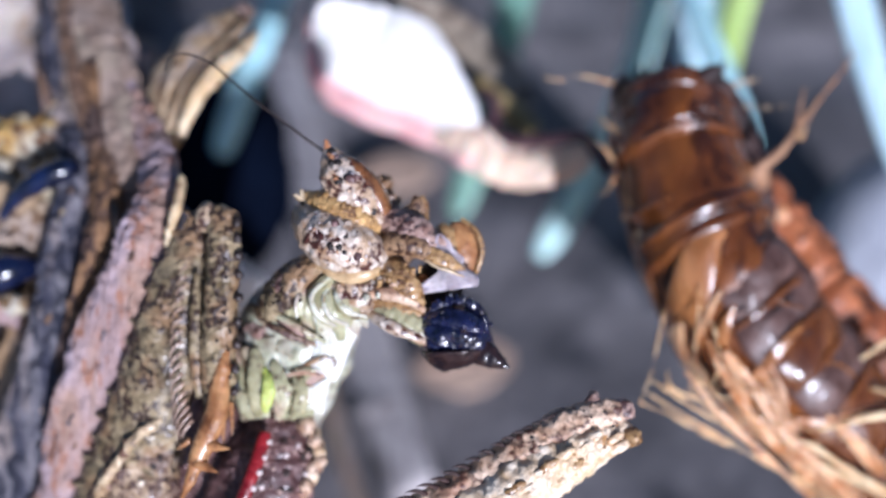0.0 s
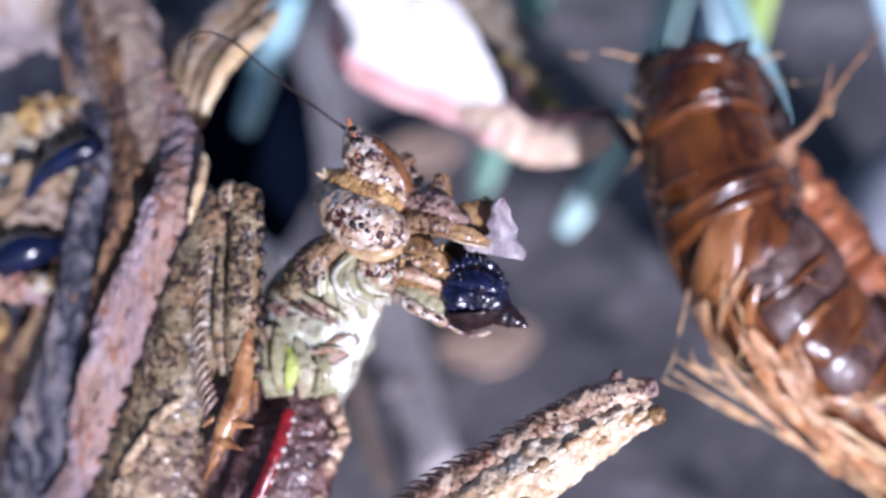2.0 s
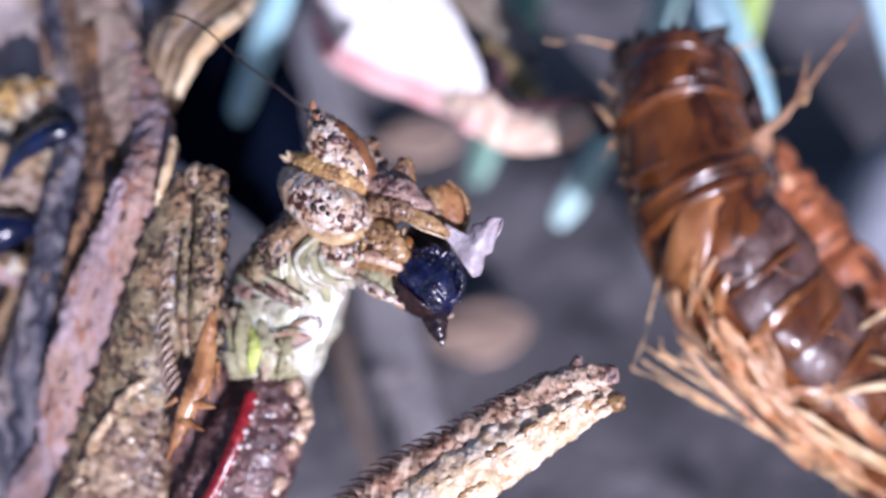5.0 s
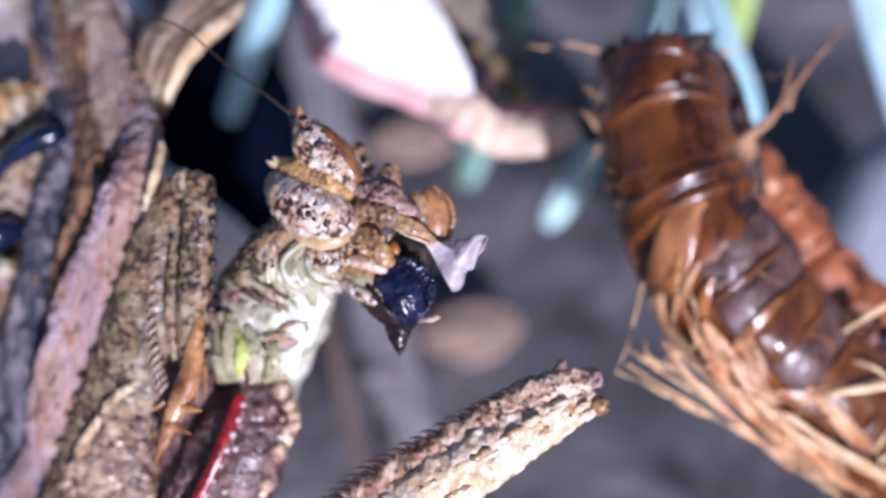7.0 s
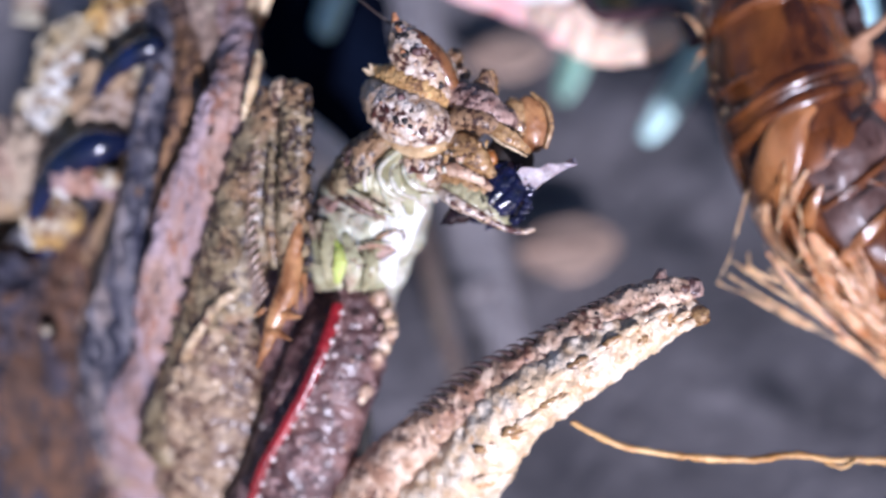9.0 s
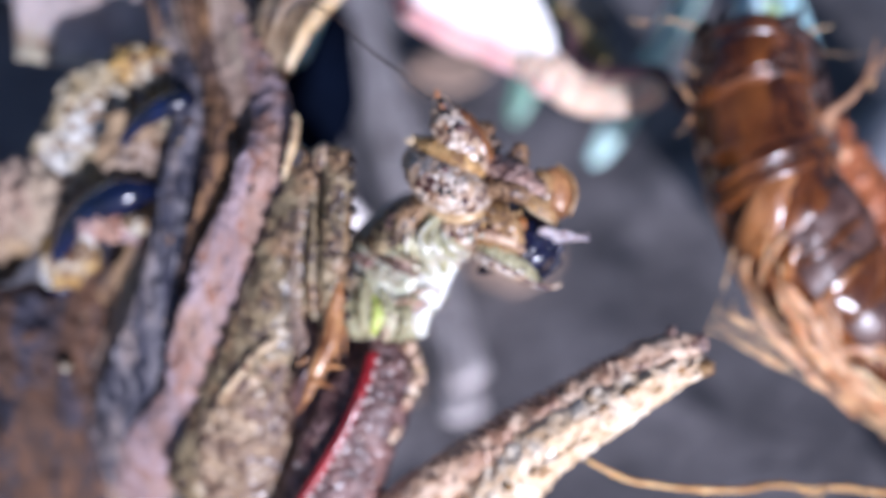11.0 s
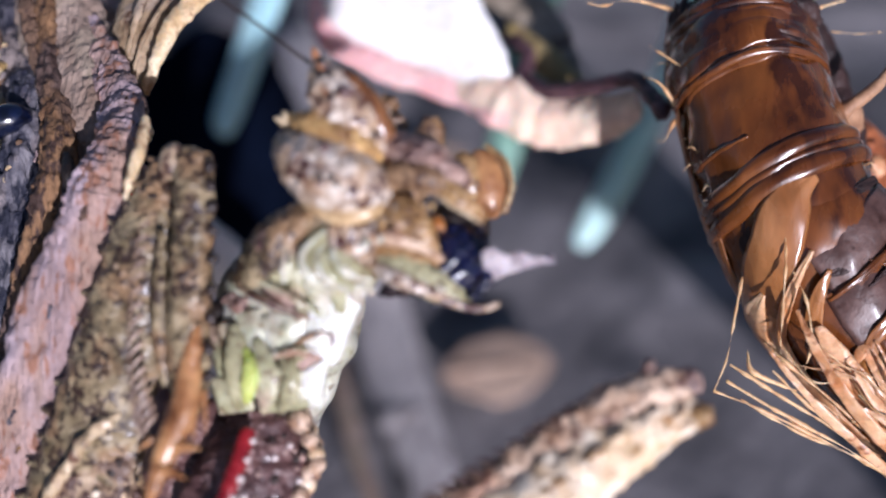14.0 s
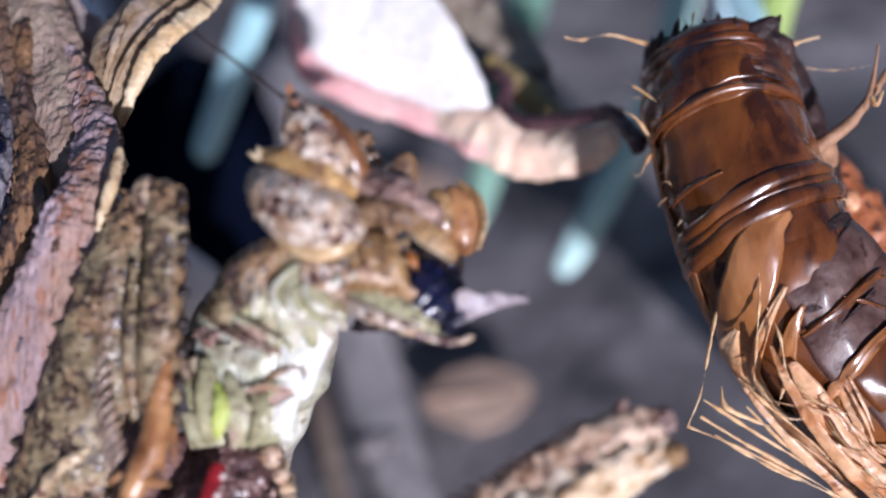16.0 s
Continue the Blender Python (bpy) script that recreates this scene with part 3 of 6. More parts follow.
# ---- mantis ----
def make_mantis():
    m = thing("mantis", (-8.83, 4.00, -14.30), "mottled brown and cream bark-coloured mantis, feeding", "mantis")

    # neck and fore body
    neck = [(-25.13, 28.00, -28.55, 2.17), (-15.67, 15.00, -21.06, 2.34), (-8.98, 6.00, -14.70, 1.95), (-7.98, 6.00, -11.26, 1.71), (-7.03, 5.40, -8.22, 1.50), (-6.50, 4.80, -5.98, 1.86), (-5.99, 4.00, -3.78, 2.42), (-4.96, 3.20, -2.23, 2.01), (-3.55, 2.60, -1.46, 1.26), (-2.41, 2.40, -1.19, 1.03)]
    part("neck", rough(tube(neck, 60, 26, wave=lambda s, a: 1 + 0.07 * (abs(math.sin(s * 30 + 1.1 * math.sin(a + 0.6) + 0.5 * noise.noise(Vector((s * 8, a, 0))))) - 0.5) + 0.05 * noise.noise(Vector((s * 12, math.cos(a) * 2, math.sin(a) * 2)))), 0.06, 0.9, 3), membrane, m, "pale green and white folded neck skin")
    ridge = [(-7.26, 1.90, -2.54), (-6.87, 1.20, -1.59), (-6.10, 0.80, -0.75), (-5.14, 0.90, -0.24), (-4.06, 1.40, -0.11)]
    brim = [(-7.14, 1.70, -2.62), (-6.41, 0.95, -2.70), (-5.74, 0.50, -2.10), (-5.09, 0.45, -1.31), (-4.01, 0.80, -0.67)]

    def shield(u, v):
        a, b = Vector(along(ridge, u)), Vector(along(brim, u))
        p = a + (b - a) * v
        return p + Vector((0, -0.42 * math.sin(math.pi * v) * math.sin(math.pi * (0.1 + 0.8 * u)) + 0.05 * math.sin(u * 26 + 6 * v), 0))
    plate_part = part("neck_plate", grainy(sheet(shield, 40, 24, 0.2), 0.05, 0.3, 1), cuticle_green, m, "olive speckled neck plate")
    part("plate_rim", rough(tube([(-7.27, 1.70, -2.57, 0.09), (-6.90, 1.30, -2.81, 0.13), (-6.16, 0.70, -3.10, 0.15), (-5.47, 0.90, -3.44, 0.15), (-4.66, 1.40, -3.79, 0.11)], 10, 10), 0.04, 0.3), cuticle_cream, plate_part, "cream and rose plate rim")
    part("plate_patch", rough(blob((-5.90, 0.45, -1.39, 0.02), (0.42, 0.14, 0.72), (0, 32, 0), 3), 0.05, 0.2), cuticle_rose, plate_part, "grey-rose patch with black dots")
    dots = random.Random(5)
    for i in range(22):
        x, y = 522 + 26 * dots.uniform(-1, 1), 462 + 34 * dots.uniform(-1, 1)
        r = dots.uniform(0.05, 0.10)
        c = Vector((-5.88, 0.30, -1.39)[:3]) + Vector(((x - 522) / 47.3, 0, -(y - 462) / 47.3))
        part("dark_spot", blob(c, (r, 0.08, r), sub=2), antenna_mat, plate_part)
    # thin pleats that fan out below the head
    for i, (top, mid, low, w) in enumerate((
            ((-4.52, 0.75, -0.67), (-5.46, 0.35, -1.77), (-5.75, 0.90, -3.20), 0.36), ((-4.13, 0.75, -0.89), (-4.94, 0.25, -1.94), (-5.10, 0.80, -3.52), 0.34), ((-3.79, 0.75, -1.10), (-4.47, 0.25, -2.11), (-4.49, 0.80, -3.65), 0.34),
            ((-3.50, 0.85, -1.32), (-4.01, 0.35, -2.24), (-3.90, 0.90, -3.53), 0.30), ((-3.21, 1.00, -1.54), (-3.57, 0.60, -2.34), (-3.33, 1.10, -3.28), 0.26), ((-3.00, 1.20, -1.77), (-3.16, 0.90, -2.40), (-2.97, 1.30, -3.01), 0.2))):
        fold = [top, mid, low]

        def pleat(u, v):
            p = Vector(along(fold, u))
            bow = math.sin(math.pi * (0.08 + 0.84 * u))
            return p + Vector(((v - 0.5) * 2.6 * w * bow, 0.30 - 0.15 * bow * math.sin(math.pi * v ** 0.6) + 0.10 * v, -0.05 * v))
        part("neck_fold", rough(sheet(pleat, 24, 12, 0.07), 0.03, 0.4, i), membrane_olive if i == 0 else membrane_mid if i in (1, 3) else membrane, m, "pale green thin neck pleat")
    # shade on the neck's left is put into this fold's grey-rose
    part("neck_fold", rough(tube([(-7.75, 2.40, -3.01, 0.22), (-7.19, 2.00, -3.28, 0.36), (-6.60, 1.90, -3.83, 0.31), (-6.08, 2.10, -4.40, 0.16)], 16, 12, 0.5), 0.07, 0.35, 1), cuticle_rose, m, "grey-rose fold with shade in its colour")
    part("neck_fold", rough(tube([(-6.58, 1.80, -3.93, 0.11), (-5.76, 1.40, -4.00, 0.22), (-4.79, 1.50, -4.23, 0.24), (-3.82, 1.80, -4.09, 0.13)], 16, 12, 0.5), 0.09, 0.35, 2), membrane, m, "pale green thin neck pleat")
    # glossy lips of the neck folds, and the creases between the chest plates
    for i, (pts, mt, label) in enumerate((
            ([(-5.08, 0.55, -1.18, 0.06), (-5.35, 0.30, -1.61, 0.10), (-5.52, 0.20, -2.07, 0.11), (-5.49, 0.35, -2.58, 0.07)], membrane, "pale green thin neck pleat"),
            ([(-3.82, 0.50, -0.80, 0.09), (-4.44, 0.20, -1.23, 0.14), (-4.91, 0.00, -1.81, 0.16), (-4.63, 0.05, -2.50, 0.17), (-4.02, 0.50, -2.94, 0.10)], membrane, "pale green thin neck pleat"),
            ([(-4.17, 0.50, -1.19, 0.07), (-4.46, 0.05, -1.85, 0.13), (-4.19, 0.05, -2.54, 0.15), (-3.57, 0.50, -2.87, 0.09)], membrane, "pale green thin neck pleat"),
            ([(-3.85, 0.40, -1.27, 0.08), (-3.97, 0.05, -1.78, 0.17), (-3.54, 0.05, -2.33, 0.20), (-2.87, 0.60, -2.55, 0.10)], membrane, "pale green thin neck pleat"),
            ([(-3.60, 0.45, -1.60, 0.06), (-3.45, 0.20, -2.00, 0.12), (-3.05, 0.45, -2.35, 0.08)], membrane_pale, "white glossy neck pleat"),
            ([(-6.92, 1.10, -2.39, 0.09), (-6.01, 0.60, -2.68, 0.14), (-5.17, 0.45, -3.13, 0.15), (-4.47, 0.75, -3.54, 0.09)], membrane_mid, "white glossy neck pleat"),
            ([(-6.37, 0.95, -2.75, 0.10), (-5.78, 0.75, -3.05, 0.22), (-5.23, 0.75, -3.33, 0.09)], cuticle_rose, "brown freckled crease"),
            ([(-5.58, 1.25, -4.66, 0.10), (-4.97, 0.95, -4.33, 0.26), (-4.43, 1.00, -4.10, 0.15)], cuticle, "brown wedge-shaped crease"),
            ([(-6.18, 1.25, -4.94, 0.12), (-5.36, 0.85, -4.74, 0.26), (-4.45, 0.85, -4.88, 0.08)], cuticle_tan, "rose-tan pointed fold"),
            ([(-6.44, 1.35, -5.82, 0.12), (-5.86, 1.05, -5.39, 0.18), (-5.22, 1.00, -5.00, 0.08)], membrane_olive, "olive crease"),
            ([(-4.44, 0.85, -4.18, 0.07), (-4.10, 0.85, -4.29, 0.18), (-4.21, 1.00, -4.62, 0.08)], cuticle_rose, "brown freckled crease"))):
        if i < 4:
            part("neck_fold", rough(tube([(x + 0.10, y + 0.16, z + 0.04, r * 1.7) for x, y, z, r in pts], 18, 12, 0.4), 0.02, 0.5, i), membrane_olive if i % 2 else membrane_mid, m, "olive soft neck pleat")
        part("neck_fold", rough(tube([(x, y + (0.12 if i > 5 else 0), z, r * (0.35 if i in (7, 8, 10) else 0.75 if i > 3 else 0.6)) for x, y, z, r in pts], 14, 12, 0.28 if i > 5 else 0.45), 0.02, 0.4, i), mt, m, label)
    # angular soft plates of the chest
    def chest_plate(i, a, b, c, d, bulge, mt):
        a, b, c, d = [Vector(q[:3]) for q in (a, b, c, d)]

        def plate(u, v):
            p = (a * (1 - u) + b * u) * (1 - v) + (d * (1 - u) + c * u) * v
            lift = (min(u, 1 - u) * min(v, 1 - v)) ** 0.5
            return p + Vector((0, -bulge * 2 * lift + 0.05 * noise.noise(Vector((u * 3, v * 3, i))), 0))
        part("chest_plate", rough(sheet(plate, 16, 16, 0.09), 0.03, 0.7, i), mt, m)

    chest_plate(0, (-8.32, 2.20, -3.89), (-7.24, 1.90, -3.73), (-6.83, 1.80, -5.56), (-7.92, 2.20, -5.81), 0.25, membrane_mid)
    chest_plate(1, (-7.48, 2.00, -3.47), (-6.44, 1.60, -3.36), (-6.27, 1.60, -4.88), (-6.96, 1.80, -5.23), 0.2, membrane)
    chest_plate(2, (-6.55, 1.60, -3.71), (-4.77, 1.20, -2.89), (-5.01, 1.40, -4.31), (-5.95, 1.70, -5.22), 0.3, membrane)
    # right-hand plates 3 and 7 use the paler skin, painting the lit side
    chest_plate(3, (-4.77, 1.20, -2.85), (-3.10, 1.60, -2.79), (-4.17, 1.70, -5.22), (-5.19, 1.40, -4.57), 0.35, membrane_pale)
    chest_plate(4, (-5.92, 1.60, -4.94), (-4.92, 1.40, -4.31), (-4.07, 1.60, -4.59), (-5.13, 1.60, -5.34), 0.12, cuticle_rose)
    chest_plate(5, (-6.62, 1.70, -5.75), (-5.59, 1.45, -4.80), (-4.52, 1.35, -4.04), (-5.39, 1.60, -5.39), 0.10, membrane_olive)
    chest_plate(6, (-6.48, 1.80, -5.94), (-5.20, 1.50, -5.31), (-4.99, 1.90, -6.49), (-6.29, 2.00, -6.68), 0.2, membrane_mid)
    chest_plate(7, (-5.28, 1.60, -5.43), (-4.35, 1.60, -4.90), (-4.66, 2.00, -6.50), (-5.08, 1.90, -6.44), 0.25, membrane_pale)
    chest_plate(8, (-8.23, 2.20, -5.61), (-6.87, 1.80, -5.41), (-6.78, 2.00, -6.59), (-7.96, 2.40, -6.78), 0.2, membrane_mid)
    # near-black lump standing in for shade between shin and neck
    part("chest_shade", rough(blob((-7.76, 2.60, -3.74), (0.7, 0.4, 0.7), (0, 20, 0), 3), 0.1, 0.4), mouth_mat, m, "dark lump painted as the shade behind the shin")
    part("chest_lobe", rough(tube([(-6.90, 1.35, -4.60, 0.08), (-6.70, 1.05, -5.25, 0.24), (-6.72, 1.05, -5.75, 0.25), (-6.85, 1.25, -6.30, 0.10)], 16, 10, 0.45), 0.05, 0.4), leaf_lime, m, "yellow-green soft lobe")

    for i, (pts, mt) in enumerate((
            ([(-7.35, 1.70, -3.90, 0.16), (-7.15, 1.40, -4.80, 0.42), (-7.10, 1.45, -5.70, 0.46), (-7.20, 1.70, -6.50, 0.18)], membrane_olive),
            ([(-6.60, 1.50, -4.30, 0.12), (-6.25, 1.20, -5.10, 0.34), (-6.20, 1.25, -5.90, 0.36), (-6.40, 1.50, -6.60, 0.14)], membrane_mid),
            ([(-5.90, 1.35, -4.60, 0.08), (-5.45, 1.05, -5.30, 0.24), (-5.55, 1.20, -6.10, 0.28), (-5.90, 1.50, -6.60, 0.12)], membrane_olive))):
        part("chest_lobe", rough(tube(pts, 18, 10, 0.4), 0.06, 0.5, i), mt, m, "olive-green soft chest lobe")

    # head
    head = part("head", rough(blob((-2.94, 2.00, 0.49, 0.02), (2.0, 1.5, 1.5), (0, 38, 0), 5), 0.12, 0.5, 3), cuticle, m, "knobbly speckled brown head")
    eye = [(-4.28, 0.50, 3.72, 0.26), (-4.12, 0.60, 3.35, 0.56), (-3.81, 0.60, 2.75, 0.90), (-3.33, 0.80, 1.97, 1.12), (-2.73, 1.20, 1.12, 0.96), (-2.37, 1.60, 0.63, 0.53)]
    part("eye", grainy(tube(eye, 48, 28), 0.06, 0.3, 2), cuticle_pale, head, "cone-shaped speckled eye")
    part("eye_horn", rough(tube([(-4.26, 0.50, 3.60, 0.19), (-4.37, 0.50, 3.90, 0.15), (-4.41, 0.50, 4.09, 0.09)], 8, 4), 0.03, 0.2), horn_mat, head, "reddish-brown eye tip")
    part("eye_band", rough(tube([(-3.97, 0.50, 3.51, 0.17), (-3.31, 0.30, 3.03, 0.34), (-2.77, 0.35, 2.33, 0.43), (-2.36, 0.60, 1.53, 0.43), (-2.12, 1.00, 0.84, 0.26)], 14, 8), 0.04, 0.3), amber, head, "glossy amber-brown eye band")
    part("eye_stripe", rough(tube([(-5.31, 1.00, 2.05, 0.19), (-4.42, 0.25, 1.75, 0.42), (-3.55, 0.00, 1.32, 0.53), (-2.89, 0.20, 0.94, 0.47), (-2.32, 0.80, 0.62, 0.19)], 24, 18, 0.7), 0.09, 0.18), stripe_mat, head, "golden striped band")
    low = [(-5.43, 1.20, 1.35, 0.43), (-4.84, 0.60, 0.79, 0.86), (-3.95, 0.20, 0.25, 1.10), (-3.05, 0.30, -0.12, 0.94), (-2.33, 0.90, -0.46, 0.47)]
    part("cheek", grainy(tube(low, 48, 28), 0.07, 0.32, 6), cuticle_pale, head, "pale speckled cheek lobe")
    part("cheek_rim", rough(tube([(-5.15, 1.00, 0.04, 0.17), (-4.45, 0.45, -0.62, 0.28), (-3.57, 0.10, -0.98, 0.34), (-2.72, 0.05, -0.88, 0.28), (-2.32, 0.50, -0.55, 0.16)], 14, 10), 0.03, 0.4), rim_mat, head, "tan cheek rim")
    for a, b, r in (((-5.31, 1.00, 1.88, 0.00), (-5.72, 0.80, 2.08, 0.00), 0.20), ((-5.31, 1.00, 1.99, 0.00), (-5.44, 0.80, 2.30, 0.00), 0.18), ((-5.40, 1.00, 1.45, 0.00), (-5.76, 0.80, 1.40, 0.00), 0.18), ((-5.36, 1.00, 1.01, 0.00), (-5.70, 0.80, 0.75, 0.00), 0.18), ((-5.23, 1.00, 0.47, 0.00), (-5.60, 0.80, 0.41, 0.00), 0.20), ((-5.02, 1.00, 0.04, 0.00), (-5.30, 0.80, -0.11, 0.00), 0.18), ((-4.59, 0.80, -0.33, 0.00), (-4.72, 0.60, -0.58, 0.00), 0.15)):
        part("cheek_thorn", rough(spike(a, b, r), 0.05, 0.2), ridge_mat, head)
    dots = random.Random(8)
    for i in range(110):
        u, side = dots.random(), i % 2
        q = along(low if side else eye, 0.1 + 0.75 * u)
        a = radians(dots.uniform(-70, 70))
        up = dots.uniform(-1, 1)
        p = Vector(q[:3]) + Vector((0.35 * up, -math.cos(a), 0.8 * math.sin(a))) * q[3] * 0.98
        r = dots.uniform(0.06, 0.14) * (1.4 if i % 5 in (0, 3) else 0.9)
        part("wart", rough(blob(p, (r * 1.2, r * 0.6, r), (0, dots.uniform(0, 90), 0), 2), 0.02, 0.1, i), (mouth_mat, pearl_mat, horn_mat, cuticle_dark, cuticle_tan)[i % 5], head)
    part("brow", rough(blob((-2.40, 1.80, 2.40, 0.02), (0.38, 0.45, 0.5), (0, 30, 0), 4), 0.22, 0.25, 3), cuticle, head, "greyish warty brow")
    part("brow", rough(blob((-2.14, 1.60, 1.73, 0.02), (0.45, 0.5, 0.55), (0, 10, 0), 4), 0.22, 0.25, 4), cuticle, head, "greyish warty brow")
    part("crest", rough(tube([(-1.15, 1.20, 0.69, 0.56), (-1.08, 1.00, 1.33, 0.48), (-0.99, 0.90, 1.76, 0.28), (-1.08, 0.90, 2.02, 0.13)], 14, 6, 0.7), 0.07, 0.3, 2), cuticle, head, "orange-tipped horn on the brow")
    part("crest", rough(tube([(-0.78, 1.20, 1.12, 0.30), (-0.75, 1.00, 1.61, 0.22), (-0.78, 1.00, 1.98, 0.13)], 10, 5, 0.8), 0.05, 0.3, 3), gold, head, "orange-tipped horn on the brow")
    part("face", grainy(tube([(-2.12, 1.00, 1.12, 0.56), (-1.35, 0.50, 0.67, 0.73), (-0.60, 0.50, 0.24, 0.64), (0.04, 0.80, 0.03, 0.39)], 32, 20), 0.10, 0.35, 5), cuticle_rose, head, "grey-brown warty face plate")
    part("face", rough(tube([(-2.32, 0.70, -0.07, 0.34), (-1.66, 0.10, 0.24, 0.47), (-0.91, 0.00, 0.03, 0.42), (-0.28, 0.30, -0.25, 0.26)], 14, 8), 0.08, 0.3, 6), cuticle, head)
    part("far_eye", rough(blob((0.74, 1.40, 0.01, 0.02), (0.72, 0.5, 1.10), (0, -12, 0), 4), 0.05, 0.5), claw_mat, head, "translucent amber far eye")
    part("far_eye_side", rough(blob((0.17, 1.20, 0.18, 0.02), (0.50, 0.42, 0.85), (0, -12, 0), 3), 0.06, 0.4), gold, head, "tan eye side")
    part("far_eye_rim", tube([(0.74, 1.20, 1.18, 0.07), (1.30, 1.00, 0.66, 0.11), (1.51, 1.00, -0.08, 0.11), (1.30, 1.10, -0.90, 0.09)], 8, 8), gold, head, "pale eye rim")
    lip = part("lip", rough(tube([(-0.85, 0.20, -0.03, 0.25), (-0.30, -0.15, -0.24, 0.33), (0.30, -0.10, -0.47, 0.28), (0.90, 0.25, -0.78, 0.10)], 24, 14, 0.3), 0.08, 0.4, 2, True), gold, m, "tan upper lip")
    part("lip_edge", tube([(-0.70, -0.10, -0.37, 0.04), (-0.20, -0.25, -0.60, 0.06), (0.30, -0.22, -0.74, 0.06), (0.85, 0.00, -0.92, 0.03)], 8, 8), ridge_mat, lip, "pale shiny lip edge")
    part("mouth", rough(blob((-0.17, 1.70, -1.44, 0.02), (1.0, 0.7, 1.1), (0, 20, 0)), 0.1, 0.5), mouth_mat, head, "dark open mouth")
    part("tongue", rough(blob((-0.71, 0.70, -1.26, 0.02), (0.22, 0.2, 0.34), (0, -25, 0), 2), 0.04, 0.3), surface("tongue_skin", (0.30, 0.11, 0.025), (0.42, 0.18, 0.05), 0.4, rough=0.3, bump=0.02, skin=0.2), head, "orange tongue")
    jaw = part("jaw", rough(tube([(-2.22, 0.70, -0.61, 0.39), (-1.66, 0.10, -0.92, 0.51), (-1.13, 0.00, -1.39, 0.44), (-0.65, 0.30, -1.95, 0.17)], 20, 12, 0.7), 0.09, 0.4, 3, True), gold, m, "tan curved jaw")
    palp = part("lower_jaw", rough(tube([(-2.90, 1.20, -2.03, 0.30), (-2.11, 0.60, -2.45, 0.58), (-1.30, 0.50, -2.95, 0.55), (-0.55, 0.60, -3.45, 0.44), (0.05, 0.80, -3.85, 0.16)], 24, 14, 0.7), 0.12, 0.4, 4, True), membrane_olive, m, "greenish lower jaw lobe")
    part("palp", rough(tube([(-3.09, 0.90, -2.23, 0.15), (-2.09, 0.10, -2.90, 0.25), (-1.10, 0.20, -3.40, 0.20), (-0.30, 0.45, -3.85, 0.13), (0.45, 0.60, -4.05, 0.12), (0.95, 0.70, -3.95, 0.07)], 10, 7), 0.05, 0.3), cuticle_pale, palp, "pale jointed palp")
    part("palp", rough(tube([(-2.80, 0.80, -2.00, 0.22), (-1.95, 0.45, -2.25, 0.40), (-1.15, 0.50, -2.60, 0.36), (-0.55, 0.70, -3.05, 0.20)], 16, 10, 0.7), 0.08, 0.35, 3), gold, palp, "brown inner jaw lobe")
    part("palp", rough(tube([(-2.96, 0.60, -1.57, 0.21), (-2.08, 0.00, -1.72, 0.27), (-1.24, 0.10, -2.02, 0.21), (-0.65, 0.50, -2.47, 0.11)], 12, 9), 0.08, 0.3), cuticle_tan, palp, "brown jointed palp")
    part("throat", rough(tube([(-4.17, 0.90, -1.19, 0.22), (-3.59, 0.40, -1.56, 0.47), (-2.95, 0.40, -1.67, 0.47), (-2.32, 0.60, -1.25, 0.30)], 28, 18), 0.16, 0.25, 7), cuticle_pale, head, "crinkled pinkish throat skin")
    part("throat", rough(tube([(-3.97, 1.00, -2.02, 0.22), (-3.29, 0.60, -2.17, 0.34), (-2.66, 0.80, -2.23, 0.26)], 12, 7), 0.12, 0.3, 8), cuticle_cream, head)
    bits = random.Random(17)
    for i in range(34):
        q = along([(-3.70, 0.40, -1.24, 0.11), (-3.04, 0.10, -1.51, 0.11), (-2.29, -0.10, -1.55, 0.11), (-1.55, -0.10, -1.23, 0.11), (-1.02, -0.10, -0.92, 0.11)], i / 33)
        a = Vector(q[:3]) + Vector((bits.uniform(-0.35, 0.35), bits.uniform(-0.1, 0.4), bits.uniform(-0.45, 0.45)))
        b = a + Vector((bits.uniform(-0.25, 0.55), bits.uniform(-0.3, 0.05), bits.uniform(-0.45, 0.35)))
        r = bits.uniform(0.05, 0.12)
        bm = tube([(*a, r), (*((a + b) / 2 + Vector((0, -0.12, 0.1))), r * 0.9), (*b, r * 0.3)], 10, 5, 0.6)
        part("mouth_lobe", rough(bm, 0.06, 0.2, i), (cuticle_tan, gold, membrane, stripe_mat, cuticle_pale)[i % 5], head)
    feeler = [(-4.61, 1.20, 3.79, 0.06), (-5.13, 1.00, 4.14, 0.05), (-5.98, 0.90, 4.80, 0.05), (-7.03, 0.80, 5.56, 0.05), (-7.89, 0.80, 6.29, 0.04), (-8.64, 0.80, 6.93, 0.04), (-9.39, 0.80, 7.34, 0.04), (-10.05, 0.90, 7.46, 0.03), (-10.51, 1.00, 7.27, 0.03), (-10.67, 1.10, 6.86, 0.03)]
    part("antenna", tube(feeler, 7, 14, wave=lambda s, a: 1 + 0.18 * math.sin(s * 330)), antenna_mat, head, "thin dark jointed antenna")

    # near foreleg, folded
    femur = [(-9.22, 2.40, 1.33, 0.49), (-9.72, 2.30, 0.39, 0.80), (-10.22, 2.30, -1.17, 1.12), (-10.70, 2.40, -3.19, 1.41), (-11.33, 2.60, -5.68, 1.69), (-12.35, 3.20, -8.51, 1.83), (-13.84, 4.00, -11.71, 1.77), (-14.96, 4.50, -14.45, 1.89)]
    leg = part("foreleg_upper", grainy(tube(femur, 60, 40, 0.6), 0.12, 0.6, 2), cuticle_green, m, "olive-tan speckled spiny foreleg")
